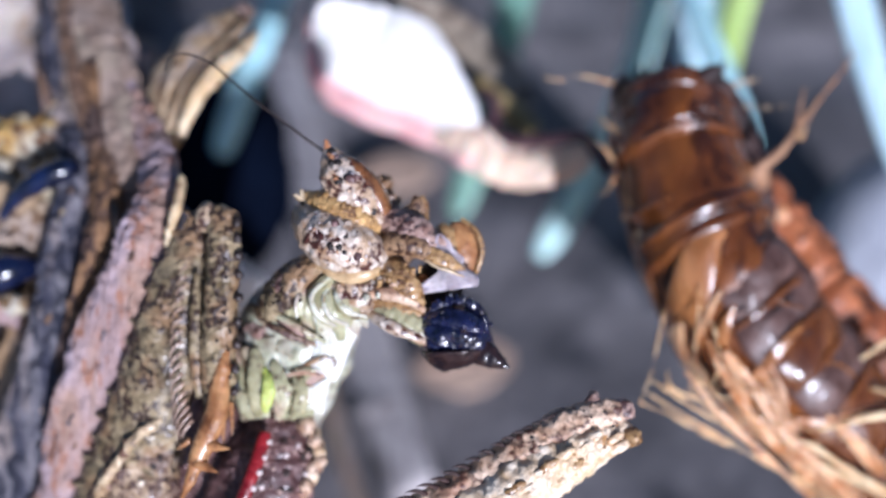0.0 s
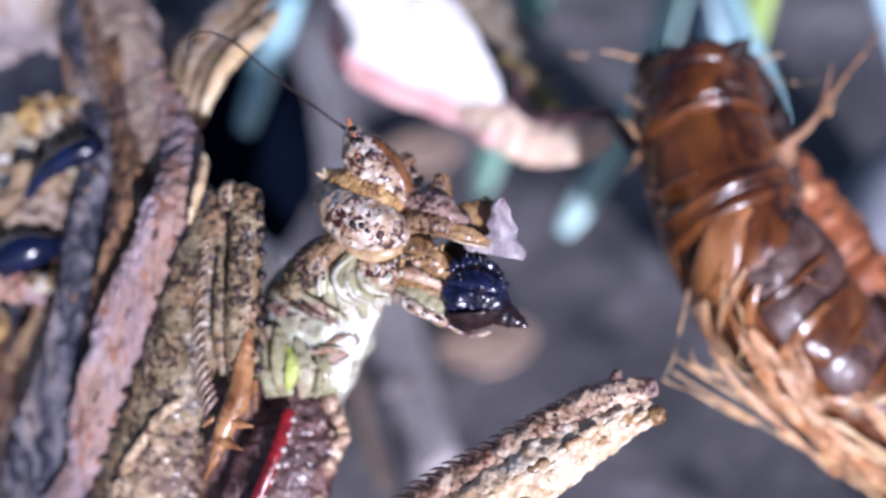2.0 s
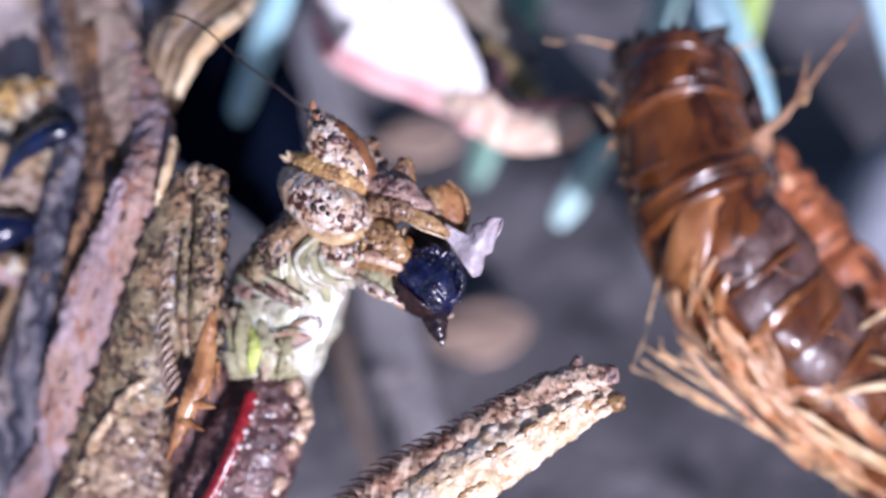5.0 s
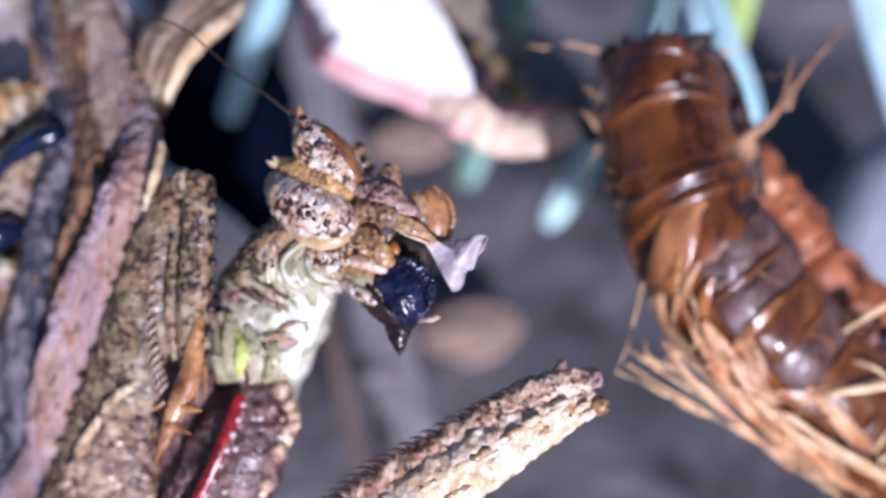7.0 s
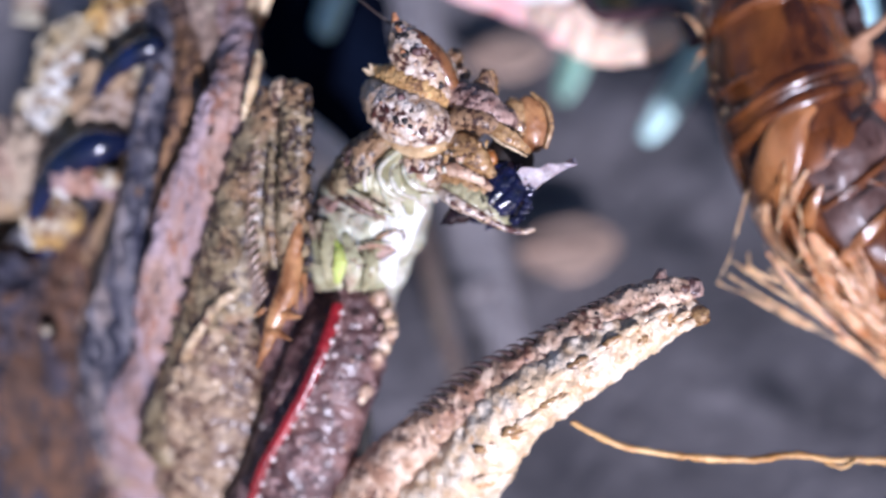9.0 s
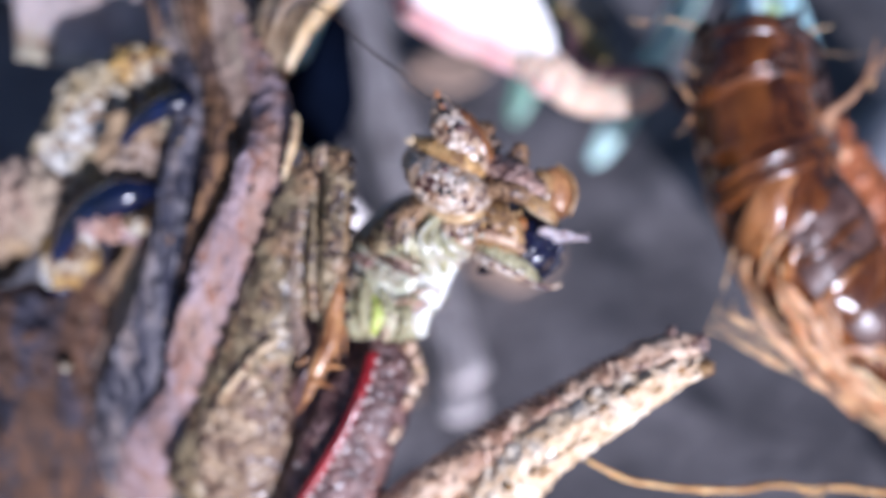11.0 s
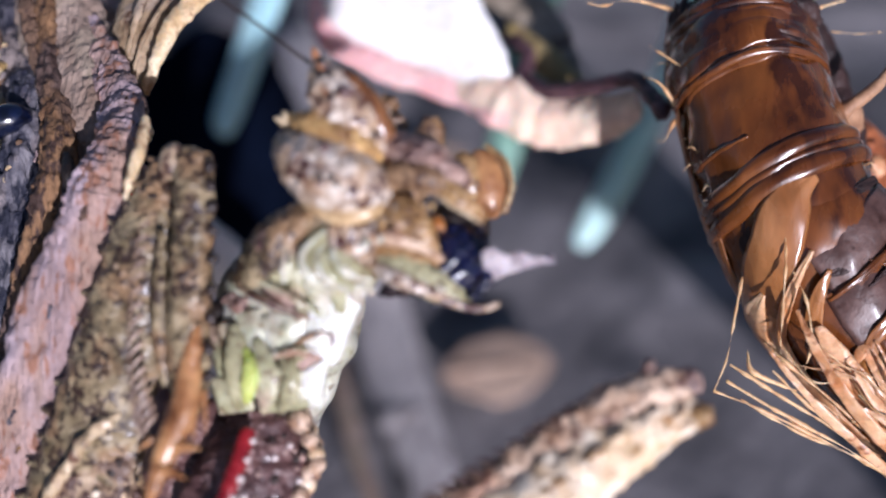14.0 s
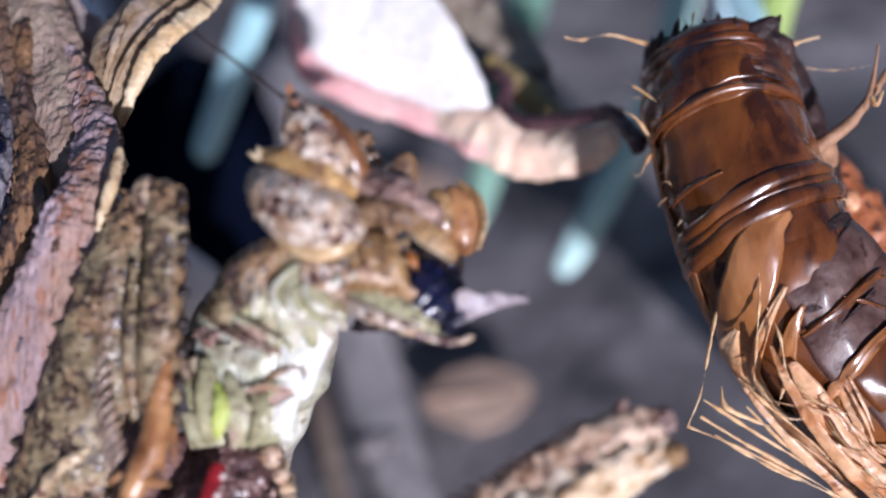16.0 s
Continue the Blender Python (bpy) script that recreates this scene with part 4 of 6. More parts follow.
    teeth = [(-9.96, 2.40, 1.33, 0.18), (-10.46, 2.40, 0.57, 0.20), (-11.09, 2.40, -0.72, 0.22), (-11.52, 2.40, -1.62, 0.27), (-12.03, 2.50, -2.97, 0.27), (-12.13, 2.50, -3.76, 0.22), (-12.61, 2.60, -5.00, 0.27), (-13.01, 2.70, -5.81, 0.27), (-13.43, 2.80, -6.73, 0.27), (-13.79, 3.00, -7.56, 0.25), (-14.14, 3.20, -8.51, 0.27), (-14.56, 3.40, -9.59, 0.28), (-14.98, 3.60, -10.67, 0.28)]
    for i, q in enumerate(teeth):
        part("tubercle", rough(tube([(q[0] + 0.50, q[1] + 0.05, q[2] + 0.05, q[3] * 1.3), (q[0] + 0.12, q[1] - 0.05, q[2], q[3] * 0.95), (q[0] - 0.30 - 0.06 * (i % 3), q[1] - 0.05, q[2] + 0.14 - 0.04 * (i % 2), q[3] * 0.28)], 10, 4), 0.03, 0.2, i), cuticle_green, leg)
    for i in range(50):
        q = along(femur, 0.05 + 0.6 * dots.random())
        a = radians(dots.uniform(-75, 60))
        r = dots.uniform(0.05, 0.12)
        part("wart", blob(Vector(q[:3]) + Vector((math.sin(a) * 1.0, -0.6 * math.cos(a), 0)) * q[3], (r, r * 0.7, r), sub=1), (antenna_mat, cuticle_cream, antenna_mat)[i % 3], leg)
    tibia = [(-8.55, 1.60, 1.37, 0.61), (-8.43, 1.20, 0.16, 0.61), (-8.48, 1.20, -1.58, 0.65), (-8.63, 1.20, -3.54, 0.70), (-8.64, 1.20, -5.29, 0.65), (-8.68, 1.40, -6.41, 0.48)]
    tib = part("foreleg_lower", grainy(tube(tibia, 44, 36, 0.8), 0.09, 0.4, 3), cuticle_green, m, "speckled olive-tan folded shin")
    part("knee", rough(blob((-9.19, 1.50, 1.25, 0.02), (0.40, 0.4, 0.62), (0, 10, 0)), 0.08, 0.3), cuticle_cream, tib, "tan knee bump")
    part("groove", rough(tube([(-9.53, 1.40, -0.93, 0.13), (-9.51, 1.10, -2.66, 0.20), (-9.52, 1.10, -4.40, 0.20), (-9.40, 1.30, -5.74, 0.13)], 10, 8, 0.4), 0.04, 0.3), cuticle_green, tib, "grey-brown groove")
    # dark tube that paints the shaded gap beside the claw
    part("groove", rough(tube([(-9.51, 2.20, -5.41, 0.31), (-9.61, 2.00, -6.72, 0.44), (-9.93, 2.00, -8.17, 0.36), (-10.14, 2.20, -9.22, 0.18)], 12, 8), 0.08, 0.3), cuticle_dark, tib, "dark strip painted as the shade beside the claw")
    for i in range(17):
        s = i / 16
        q = along([(-9.83, 1.20, -0.67, 0.07), (-9.96, 1.00, -2.22, 0.09), (-9.99, 0.90, -3.95, 0.11), (-9.87, 0.90, -5.47, 0.13), (-9.60, 1.00, -6.57, 0.13)], s)
        d = 0.40 + 0.75 * s
        part("spine", spike(q, (q[0] - d * (0.66 - 0.25 * s), q[1] - 0.15, q[2] - d * 1.0), 0.05 + 0.04 * s, 6, bend=(-0.12, 0, 0.06)), spine_mat, tib)
    for i in range(9):
        q = along([(-7.91, 1.00, 1.02, 0.09), (-7.80, 0.80, -0.71, 0.09), (-7.81, 0.80, -3.08, 0.11), (-7.97, 0.90, -5.47, 0.11)], i / 8)
        part("dark_spot", rough(blob(q[:3], (0.19, 0.12, 0.20), sub=2), 0.07, 0.2, i), antenna_mat, tib)
    for i in range(16):
        q = along([(-8.53, 0.62, -0.06, 0.09), (-8.55, 0.55, -5.21, 0.09)], i / 15)
        part("dark_spot", blob((q[0] + dots.uniform(-0.25, 0.5), q[1] + 0.03, q[2]), (0.07, 0.06, 0.08), sub=1), antenna_mat, tib)
    part("claw", rough(tube([(-8.25, 0.85, -3.70, 0.08), (-8.33, 0.72, -4.40, 0.26), (-8.48, 0.75, -5.20, 0.38), (-8.61, 0.60, -6.29, 0.45), (-9.06, 0.40, -7.44, 0.41), (-9.50, 0.40, -8.62, 0.24), (-9.98, 0.60, -9.65, 0.04)], 14, 8, 0.8), 0.04, 0.4), claw_mat, tib, "long orange-brown claw")
    for a, b, r in (((-8.96, 0.40, -7.37, 0.00), (-7.94, 0.00, -7.47, 0.00), 0.30), ((-9.24, 0.30, -8.06, 0.00), (-8.35, -0.10, -8.35, 0.00), 0.26), ((-8.35, 0.60, -6.08, 0.00), (-8.25, 0.30, -7.42, 0.00), 0.16), ((-8.06, 0.80, -5.89, 0.00), (-7.97, 0.60, -7.11, 0.00), 0.13), ((-8.74, 0.40, -6.47, 0.00), (-8.81, 0.10, -8.02, 0.00), 0.15), ((-9.62, 0.70, -7.28, 0.00), (-10.08, 0.60, -7.62, 0.00), 0.14)):
        part("claw_thorn", spike(a, b, r), claw_mat, tib)
    coxa = [(-11.07, 2.60, -6.63, 0.32), (-11.53, 2.60, -7.67, 0.96), (-12.05, 2.80, -9.09, 1.52), (-12.56, 3.20, -10.81, 2.00), (-13.05, 3.80, -12.97, 2.26), (-13.70, 5.00, -16.48, 2.42)]
    cx = part("foreleg_base", grainy(tube(coxa, 64, 44, 0.5, wave=lambda s, a: 1 + 0.10 * noise.noise(Vector((s * 12, math.cos(a) * 2, math.sin(a) * 2)))), 0.20, 0.7, 5), cuticle_cream, m, "cream and brown lumpy foreleg base")
    crest = [(-10.85, 2.10, -6.55, 0.11), (-11.42, 1.70, -6.91, 0.20), (-12.10, 1.70, -7.52, 0.20), (-12.83, 2.00, -8.48, 0.20), (-13.55, 2.40, -9.60, 0.21), (-14.28, 2.90, -11.11, 0.21), (-14.89, 3.60, -13.18, 0.21)]
    part("ridge", rough(tube(crest, 16, 14, wave=lambda s, a: 1 + 0.4 * noise.noise(Vector((s * 22, a, 0)))), 0.14, 0.3, 2), ridge_mat, cx, "pale jagged ridge")
    for i in range(40):
        q = along(coxa, 0.1 + 0.6 * dots.random())
        a = radians(dots.uniform(-65, 65))
        r = dots.uniform(0.06, 0.16)
        part("wart", rough(blob(Vector(q[:3]) + Vector((math.sin(a), -0.5 * math.cos(a), 0)) * q[3], (r, r * 0.7, r), sub=2), 0.04, 0.15, i), (antenna_mat, cuticle_ivory, cuticle_rose, antenna_mat)[i % 4], cx)

    # other foreleg base with the red band
    inner = [(-6.44, 3.20, -6.99, 1.30), (-6.94, 2.80, -8.92, 1.89), (-8.14, 2.80, -11.80, 2.14), (-9.23, 3.20, -15.10, 2.28), (-10.99, 4.00, -18.72, 2.45)]
    ib = part("foreleg_base", grainy(tube(inner, 64, 44, 0.7), 0.15, 0.5, 8), cuticle_dark, m, "dark purple-brown warty foreleg base")
    flap = [(-7.98, 3.60, -6.74, 0.60), (-8.80, 3.40, -7.86, 1.01), (-9.52, 3.50, -9.50, 1.15), (-10.06, 3.80, -11.20, 1.21), (-10.60, 4.60, -13.77, 1.23)]
    part("inner_flap", grainy(tube(flap, 32, 24, 0.5), 0.14, 0.5, 9), cuticle_dark, ib, "dark brown shaded inner flap")
    band = [(-6.87, 1.55, -7.14, 0.25), (-7.36, 0.95, -8.81, 0.27), (-8.12, 0.85, -10.62, 0.27), (-9.01, 0.90, -12.26, 0.25), (-9.87, 1.00, -13.72, 0.23), (-10.60, 1.40, -15.52, 0.21)]
    part("red_band", rough(tube(band, 10, 10, 0.6), 0.03, 0.3), red_mat, ib, "glossy blood-red band")
    for i in range(15):
        q = along(band, 0.04 + 0.92 * i / 14)
        r = dots.uniform(0.09, 0.15)
        part("pearl", blob((q[0] + 0.26, q[1] - 0.02, q[2]), (r, r, r), sub=2), pearl_mat, ib)
    for i in range(26):
        q = along([(-5.26, 2.60, -6.75, 0.23), (-4.84, 2.60, -8.12, 0.27), (-5.68, 2.40, -10.19, 0.27), (-6.66, 2.60, -12.63, 0.28), (-7.60, 3.00, -14.95, 0.28)], i / 25)
        r = dots.uniform(0.2, 0.4)
        part("edge_wart", rough(blob((q[0] + dots.uniform(-0.2, 0.1), q[1] + dots.uniform(-0.5, 0.3), q[2]), (r, r, r), sub=2), 0.06, 0.2, i), cuticle_tan if i % 3 else cuticle_ivory, ib)
    for i in range(120):
        u = dots.random()
        q = along(inner, 0.05 + 0.8 * u)
        a = radians(dots.uniform(-60, 60))
        r = dots.uniform(0.06, 0.17)
        part("wart", blob(Vector(q[:3]) + Vector((math.sin(a), -0.7 * math.cos(a), 0)) * q[3], (r, r * 0.8, r), sub=1), (cuticle_rose, antenna_mat, cuticle_dark, pearl_mat, cuticle_rose)[i % 5], ib)

    # far foreleg, stretched out
    far = [(6.58, 0.10, -6.10, 0.53), (5.23, 0.10, -6.47, 0.70), (3.35, 0.10, -7.50, 0.79), (1.04, 0.20, -9.05, 0.89), (-1.28, 0.50, -10.56, 0.91), (-3.50, 1.20, -12.43, 0.98), (-6.04, 3.00, -15.82, 1.64), (-8.36, 4.50, -19.52, 2.21)]
    ff = part("foreleg_upper", grainy(tube(far, 56, 44, 0.8), 0.11, 0.5, 12), cuticle_tan, m, "stretched-out mottled twig-like foreleg")
    under = [(6.97, 0.20, -6.81, 0.41), (5.71, 0.00, -7.28, 0.78), (3.90, -0.10, -8.26, 1.08), (1.82, -0.10, -9.68, 1.26), (0.12, 0.10, -11.05, 1.32), (-1.35, 1.00, -13.28, 1.54), (-3.04, 2.00, -15.54, 1.82), (-6.25, 4.00, -18.92, 1.93)]
    # the leg's bright underside light is put into the ivory colour
    fu = part("foreleg_lower", grainy(tube(under, 56, 44, 0.8), 0.14, 0.45, 14), cuticle_ivory, m, "knobbly folded shin with underside light in its cream colour")
    part("knee", rough(tube([(5.64, 0.20, -6.20, 0.46), (5.62, 0.20, -5.72, 0.31), (5.68, 0.30, -5.44, 0.17)], 12, 5), 0.08, 0.3), cuticle_rose, ff, "small dark knee spur")
    part("knee", rough(blob((6.78, 0.20, -6.02, 0.02), (0.42, 0.4, 0.42)), 0.10, 0.3, 2), cuticle_rose, ff)
    part("knee", rough(blob((7.07, -0.10, -7.01, 0.02), (0.34, 0.4, 0.42), (0, 20, 0)), 0.10, 0.3, 5), gold, fu)
    for i in range(22):
        q = along([(-2.91, 0.20, -11.12, 0.11), (-1.27, -0.10, -9.56, 0.11), (0.83, -0.10, -8.31, 0.10), (3.09, 0.00, -6.98, 0.10), (4.72, 0.20, -6.23, 0.10)], i / 21)
        d = 0.95 - 0.4 * i / 21
        part("spine", spike(q, (q[0] - d * 0.95, q[1] - 0.35, q[2] + 0.02 + 0.12 * d), 0.12, 6, bend=(0, -0.05, 0.1)), shell_dark, ff)
    for i in range(34):
        q = along(under, 0.04 + 0.7 * i / 33)
        r = dots.uniform(0.12, 0.22)
        c = Vector((q[0] + dots.uniform(-0.3, 0.4), q[1] - q[3] * 0.72, q[2] - dots.uniform(-0.5, 0.55)))
        part("wart", rough(blob(c, (r * 2.6, r * 0.7, r * 0.9), (0, -32, 0), 3), 0.07, 0.25, i), gold if i % 4 == 0 else cuticle_ivory, fu)
    for i in range(26):
        q = along(far, 0.05 + 0.6 * dots.random())
        a = radians(dots.uniform(-50, 70))
        r = dots.uniform(0.04, 0.09)
        part("dark_spot", blob(Vector(q[:3]) + Vector((-0.5 * math.sin(a) * q[3], -0.8 * math.cos(a) * q[3], 0.85 * math.sin(a) * q[3])), (r * 1.4, r, r), (0, 30, 0), 1), antenna_mat, ff)
    return m, jaw, palp, lip, head, ff, fu


# ---- what the mantis eats ----
def make_prey():
    prey = thing("prey", (0.99, 0.40, -2.53, 0.02), "glossy black-brown beetle remains with jagged bitten edges", "insect")
    bm = blob((0.85, 0.60, -2.26, 0.02), (1.38, 0.95, 1.25), (0, 15, 0), 6)
    mid = Vector((0.85, 0.60, -2.26)[:3])
    for v in bm.verts:
        d = v.co - mid
        v.co.x += 0.22 * d.x * max(-1, -d.z)
        v.co.z = mid.z + (d.z if d.z < 0.7 else 0.7 + (d.z - 0.7) * 0.35)
    for v in bm.verts:
        d = v.co - mid
        turn = math.atan2(d.z, -d.y) + 0.25 * d.x
        v.co -= Vector((0, d.y, d.z)) * 0.10 * max(0, math.cos(turn * 6)) ** 4
        if d.x > 0.9 and abs(d.z) < 0.7:
            v.co.x -= 0.45 * (d.x - 0.9) * (1 - abs(d.z) / 0.7)
    bm = rough(bm, 0.10, 0.8, 3)
    part("abdomen", bm, prey_mat, prey)
    for i in range(20):
        q = along([(-0.45, 0.40, -2.30, 0.11), (-0.18, 0.30, -1.74, 0.11), (0.29, 0.10, -1.39, 0.11), (0.99, 0.10, -1.26, 0.11), (1.56, 0.20, -1.44, 0.11), (1.90, 0.30, -1.91, 0.11), (1.86, 0.35, -2.50, 0.11)], i / 19)
        part("bristle", rough(spike(q, (q[0] + rng.uniform(-0.15, 0.2), q[1] - rng.uniform(0, 0.2), q[2] + rng.uniform(0.05, 0.3)), rng.uniform(0.14, 0.24)), 0.10, 0.2, i), prey_mat, prey)
    bits = random.Random(31)
    for i in range(24):
        a, e = radians(bits.uniform(-80, 80)), radians(bits.uniform(5, 70) if i % 3 else bits.uniform(-60, 0))
        p = Vector((0.85, 0.60, -2.26)) + Vector((1.36 * math.sin(a) * math.cos(e), -0.96 * math.cos(a) * math.cos(e), 1.18 * math.sin(e)))
        r = bits.uniform(0.03, 0.08)
        part("granule", rough(blob(p, (r, r, r), sub=2), 0.03, 0.1, i), prey_mat, prey)

    def plate(grow, low, high, yaw):
        def place(u, v):
            a, e = radians(-112 + 224 * u + yaw), radians(low + (high - low) * v)
            r = grow * (1 + 0.03 * noise.noise(Vector((u * 6, v * 4, low))) + 0.05 * v)
            return Vector((0.85, 0.60, -2.48)[:3]) + Vector((1.50 * math.sin(a) * math.cos(e), -1.0 * math.cos(a) * math.cos(e), 1.38 * math.sin(e) + 0.12 * math.sin(a))) * r
        return place
    part("belly_plate", rough(sheet(plate(0.97, -28, -74, 10), 40, 16, 0.08), 0.05, 0.4, 2), prey_brown, prey, "dark brown curved plate with a point")
    part("plate_point", rough(tube([(1.73, 0.30, -3.06, 0.55), (2.32, 0.20, -3.39, 0.36), (2.90, 0.20, -3.69, 0.06)], 16, 8, 0.5), 0.08, 0.3), prey_brown, prey)
    for i in range(7):
        p = Vector((0.89, 0.40, -2.43)[:3]) + Vector((rng.uniform(-1.1, 1.2), -1.0 + rng.uniform(0, 0.2), rng.uniform(-1.1, 1.0)))
        r = rng.uniform(0.04, 0.08)
        part("crumb", blob(p, (r, r, r), sub=1), prey_brown, prey)

    scrap = thing("wing_scrap", (1.48, 0.30, -0.19), "torn whitish-pink wing membrane held in the jaws", "wing")

    def wing(u, v):
        w = 1.0 * (1 - u) ** 0.8 + 0.04
        edge = 1 + 0.7 * noise.noise(Vector((u * 4, round(v) * 3, 0)))
        x = (v - 0.5) * 2 * w * edge + 0.12 * math.sin(u * 5)
        return Vector((1.48, 0.30, -0.19)[:3]) + Vector((x, 0.18 * math.sin(v * 6 + u * 4) - 0.15, -0.85 + 2.15 * u))
    part("membrane", sheet(wing, 26, 10, 0.05), wing_mat, scrap)
    for i in range(2):
        a = Vector((1.48, 0.30, -0.19)[:3]) + Vector((0.35 - 0.1 * i, -0.1, -0.5 + 0.35 * i))
        part("shred", spike(a, a + Vector((0.35 + 0.1 * (i % 2), 0, 0.25 * (i % 3) - 0.1)), 0.09), wing_mat, scrap)
    return prey, scrap


# ---- wrapped brown sheath ----
def make_sheath():
    sh = thing("dry_sheath", (41.78, 32.38, -28.15), "glossy brown papery sheath wrapped round a dry fibrous stalk", "stalk")
    mid = [(10.52, 10.40, 7.24, 2.44), (10.59, 10.00, 6.24, 2.58), (10.73, 9.40, 4.61, 2.71), (11.22, 8.80, 2.24, 2.83), (12.17, 8.50, -0.33, 3.02), (13.78, 8.70, -2.91, 3.06), (15.80, 9.20, -5.39, 2.96), (18.64, 10.50, -8.21, 3.05), (22.68, 13.00, -11.31, 3.31), (29.90, 20.00, -15.98, 3.88)]
    lower = [(x, y, z, r * 0.84) for x, y, z, r in mid] + [(41.78, 32.38, -28.15, 2.6)]
    part("core", rough(tube(lower, 28, 10, ends=False), 0.08, 1.5, 1), shell_dark, sh)

    def band(s0, s1, tilt, lift, flare, a0=0, a1=360, wave=0.0, seed=0, arch=0.0):
        def place(u, v):
            a = radians(a0 + (a1 - a0) * v)
            s = s0 + (s1 - s0) * u - tilt * math.cos(a) + arch * u * math.cos(a) ** 2 + wave * math.sin(3 * a + seed) + 0.010 * noise.noise(Vector((math.cos(a) * 2, math.sin(a) * 2, seed + u)))
            s = min(max(s, 0), 0.995)
            q = along(mid, s)
            d = along(mid, min(s + 0.01, 1)) - along(mid, max(s - 0.01, 0))
            d = Vector(d[:3]).normalized()
            side = d.cross(Vector((0, -1, 0))).normalized()
            if side.x < 0:
                side = -side
            front = Vector((0, -1, 0)) - d * d.dot(Vector((0, -1, 0)))
            front.normalize()
            crease = 0.09 * noise.noise(Vector((math.cos(a) * 1.6, math.sin(a) * 1.6, s * 13))) + 0.03 * noise.noise(Vector((math.cos(a) * 4, math.sin(a) * 4, s * 30))) + 0.008 * noise.noise(Vector((a * 9, u * 2, seed * 3)))
            r = q[3] * (1 + lift + flare * u * u + 0.05 * math.sin(math.pi * u) + crease)
            return Vector(q[:3]) + (side * math.cos(a) + front * math.sin(a)) * r
        return place

    def skin(s, a, lift):
        q = along(mid, s)
        d = along(mid, min(s + 0.01, 1)) - along(mid, max(s - 0.01, 0))
        d = Vector(d[:3]).normalized()
        side = d.cross(Vector((0, -1, 0))).normalized()
        if side.x < 0:
            side = -side
        front = Vector((0, -1, 0)) - d * d.dot(Vector((0, -1, 0)))
        front.normalize()
        out = side * math.cos(radians(a)) + front * math.sin(radians(a))
        return Vector(q[:3]) + out * q[3] * (1 + lift), out, q[3]

    def wrap(path, mt, label="", ridge=0.0, curl=0.0, thick=0.07, seed=0, name="loose_layer"):
        """A strip laid on the sheath along (share, angle, half width, lift)."""
        def place(u, v):
            s, a, w, lift = along(path, u)
            c, out, r = skin(s, a, lift)
            s1, a1, _, l1 = along(path, max(u - 0.03, 0))
            s2, a2, _, l2 = along(path, min(u + 0.03, 1))
            d = (skin(s2, a2, l2)[0] - skin(s1, a1, l1)[0]).normalized()
            across = d.cross(out).normalized()
            k = 2 * v - 1
            w *= 1 + 0.22 * noise.noise(Vector((u * 5, round(v), seed)))
            wrinkle = 0.05 * noise.noise(Vector((u * 7, k * 1.5, seed + 4))) + 0.02 * noise.noise(Vector((u * 4, k * 9, seed)))
            return c + across * k * w + out * (-(w * k) ** 2 / (2 * r) + ridge * (1 - k * k) + curl * k * k * k + wrinkle)
        return part(name, sheet(place, 48, 12, thick), mt, sh, label)

    shape = random.Random(3)
    # share from, share to, tilt, lift, flare at the lower lip, arch of the lip
    table = ((0.00, 0.10, 0.010, 0.015, 0.03, 0.010), (0.055, 0.165, 0.006, 0.020, 0.045, 0.020), (0.13, 0.205, 0.004, 0.015, 0.05, 0.030), (0.185, 0.232, 0.004, -0.005, 0.02, 0.030), (0.205, 0.385, 0.010, -0.02, 0.035, 0.020),
             (0.36, 0.47, 0.010, -0.03, 0.00, 0.0), (0.44, 0.525, 0.0, -0.01, 0.03, 0.0), (0.495, 0.59, 0.004, -0.01, 0.04, 0.0), (0.565, 0.645, -0.004, -0.005, 0.035, 0.0), (0.62, 0.70, 0.006, -0.01, 0.04, 0.0),
             (0.675, 0.775, 0.0, -0.005, 0.04, 0.0), (0.75, 0.87, 0.0, 0.0, 0.03, 0.0), (0.85, 0.98, 0.0, 0.0, 0.03, 0.0))
    for i, (s0, s1, tilt, lift, flare, arch) in enumerate(table):
        bm = sheet(band(s0, s1, tilt, lift, flare, 0, 360, 0.006, i, arch), 16, 80, 0.09)
        part("sheath_layer", rough(bm, 0.015, 1.1, i), shell_mat, sh)
    # thin folds of the collar, then the slanting wraps below the smooth length
    for i, (s0, bow, w) in enumerate(((0.045, 0.010, 0.16), (0.085, 0.018, 0.20), (0.118, 0.022, 0.15), (0.178, 0.030, 0.20), (0.222, 0.026, 0.14))):
        wrap([(s0 + bow, 8, w * 0.5, 0.05), (s0 + bow * 0.4, 48, w, 0.06), (s0, 92, w * 1.1, 0.065), (s0 + bow * 0.4, 132, w, 0.06), (s0 + bow, 178, w * 0.5, 0.05)], shell_mat, "", 0.10, 0, 0.06, i)
    # dark strip painted as the shade under the collar's arch
    wrap([(0.208, 30, 0.04, 0.05), (0.200, 70, 0.10, 0.06), (0.198, 105, 0.11, 0.06), (0.208, 150, 0.04, 0.05)], shell_dark, "dark strip painted as the shade of a fold", seed=2)
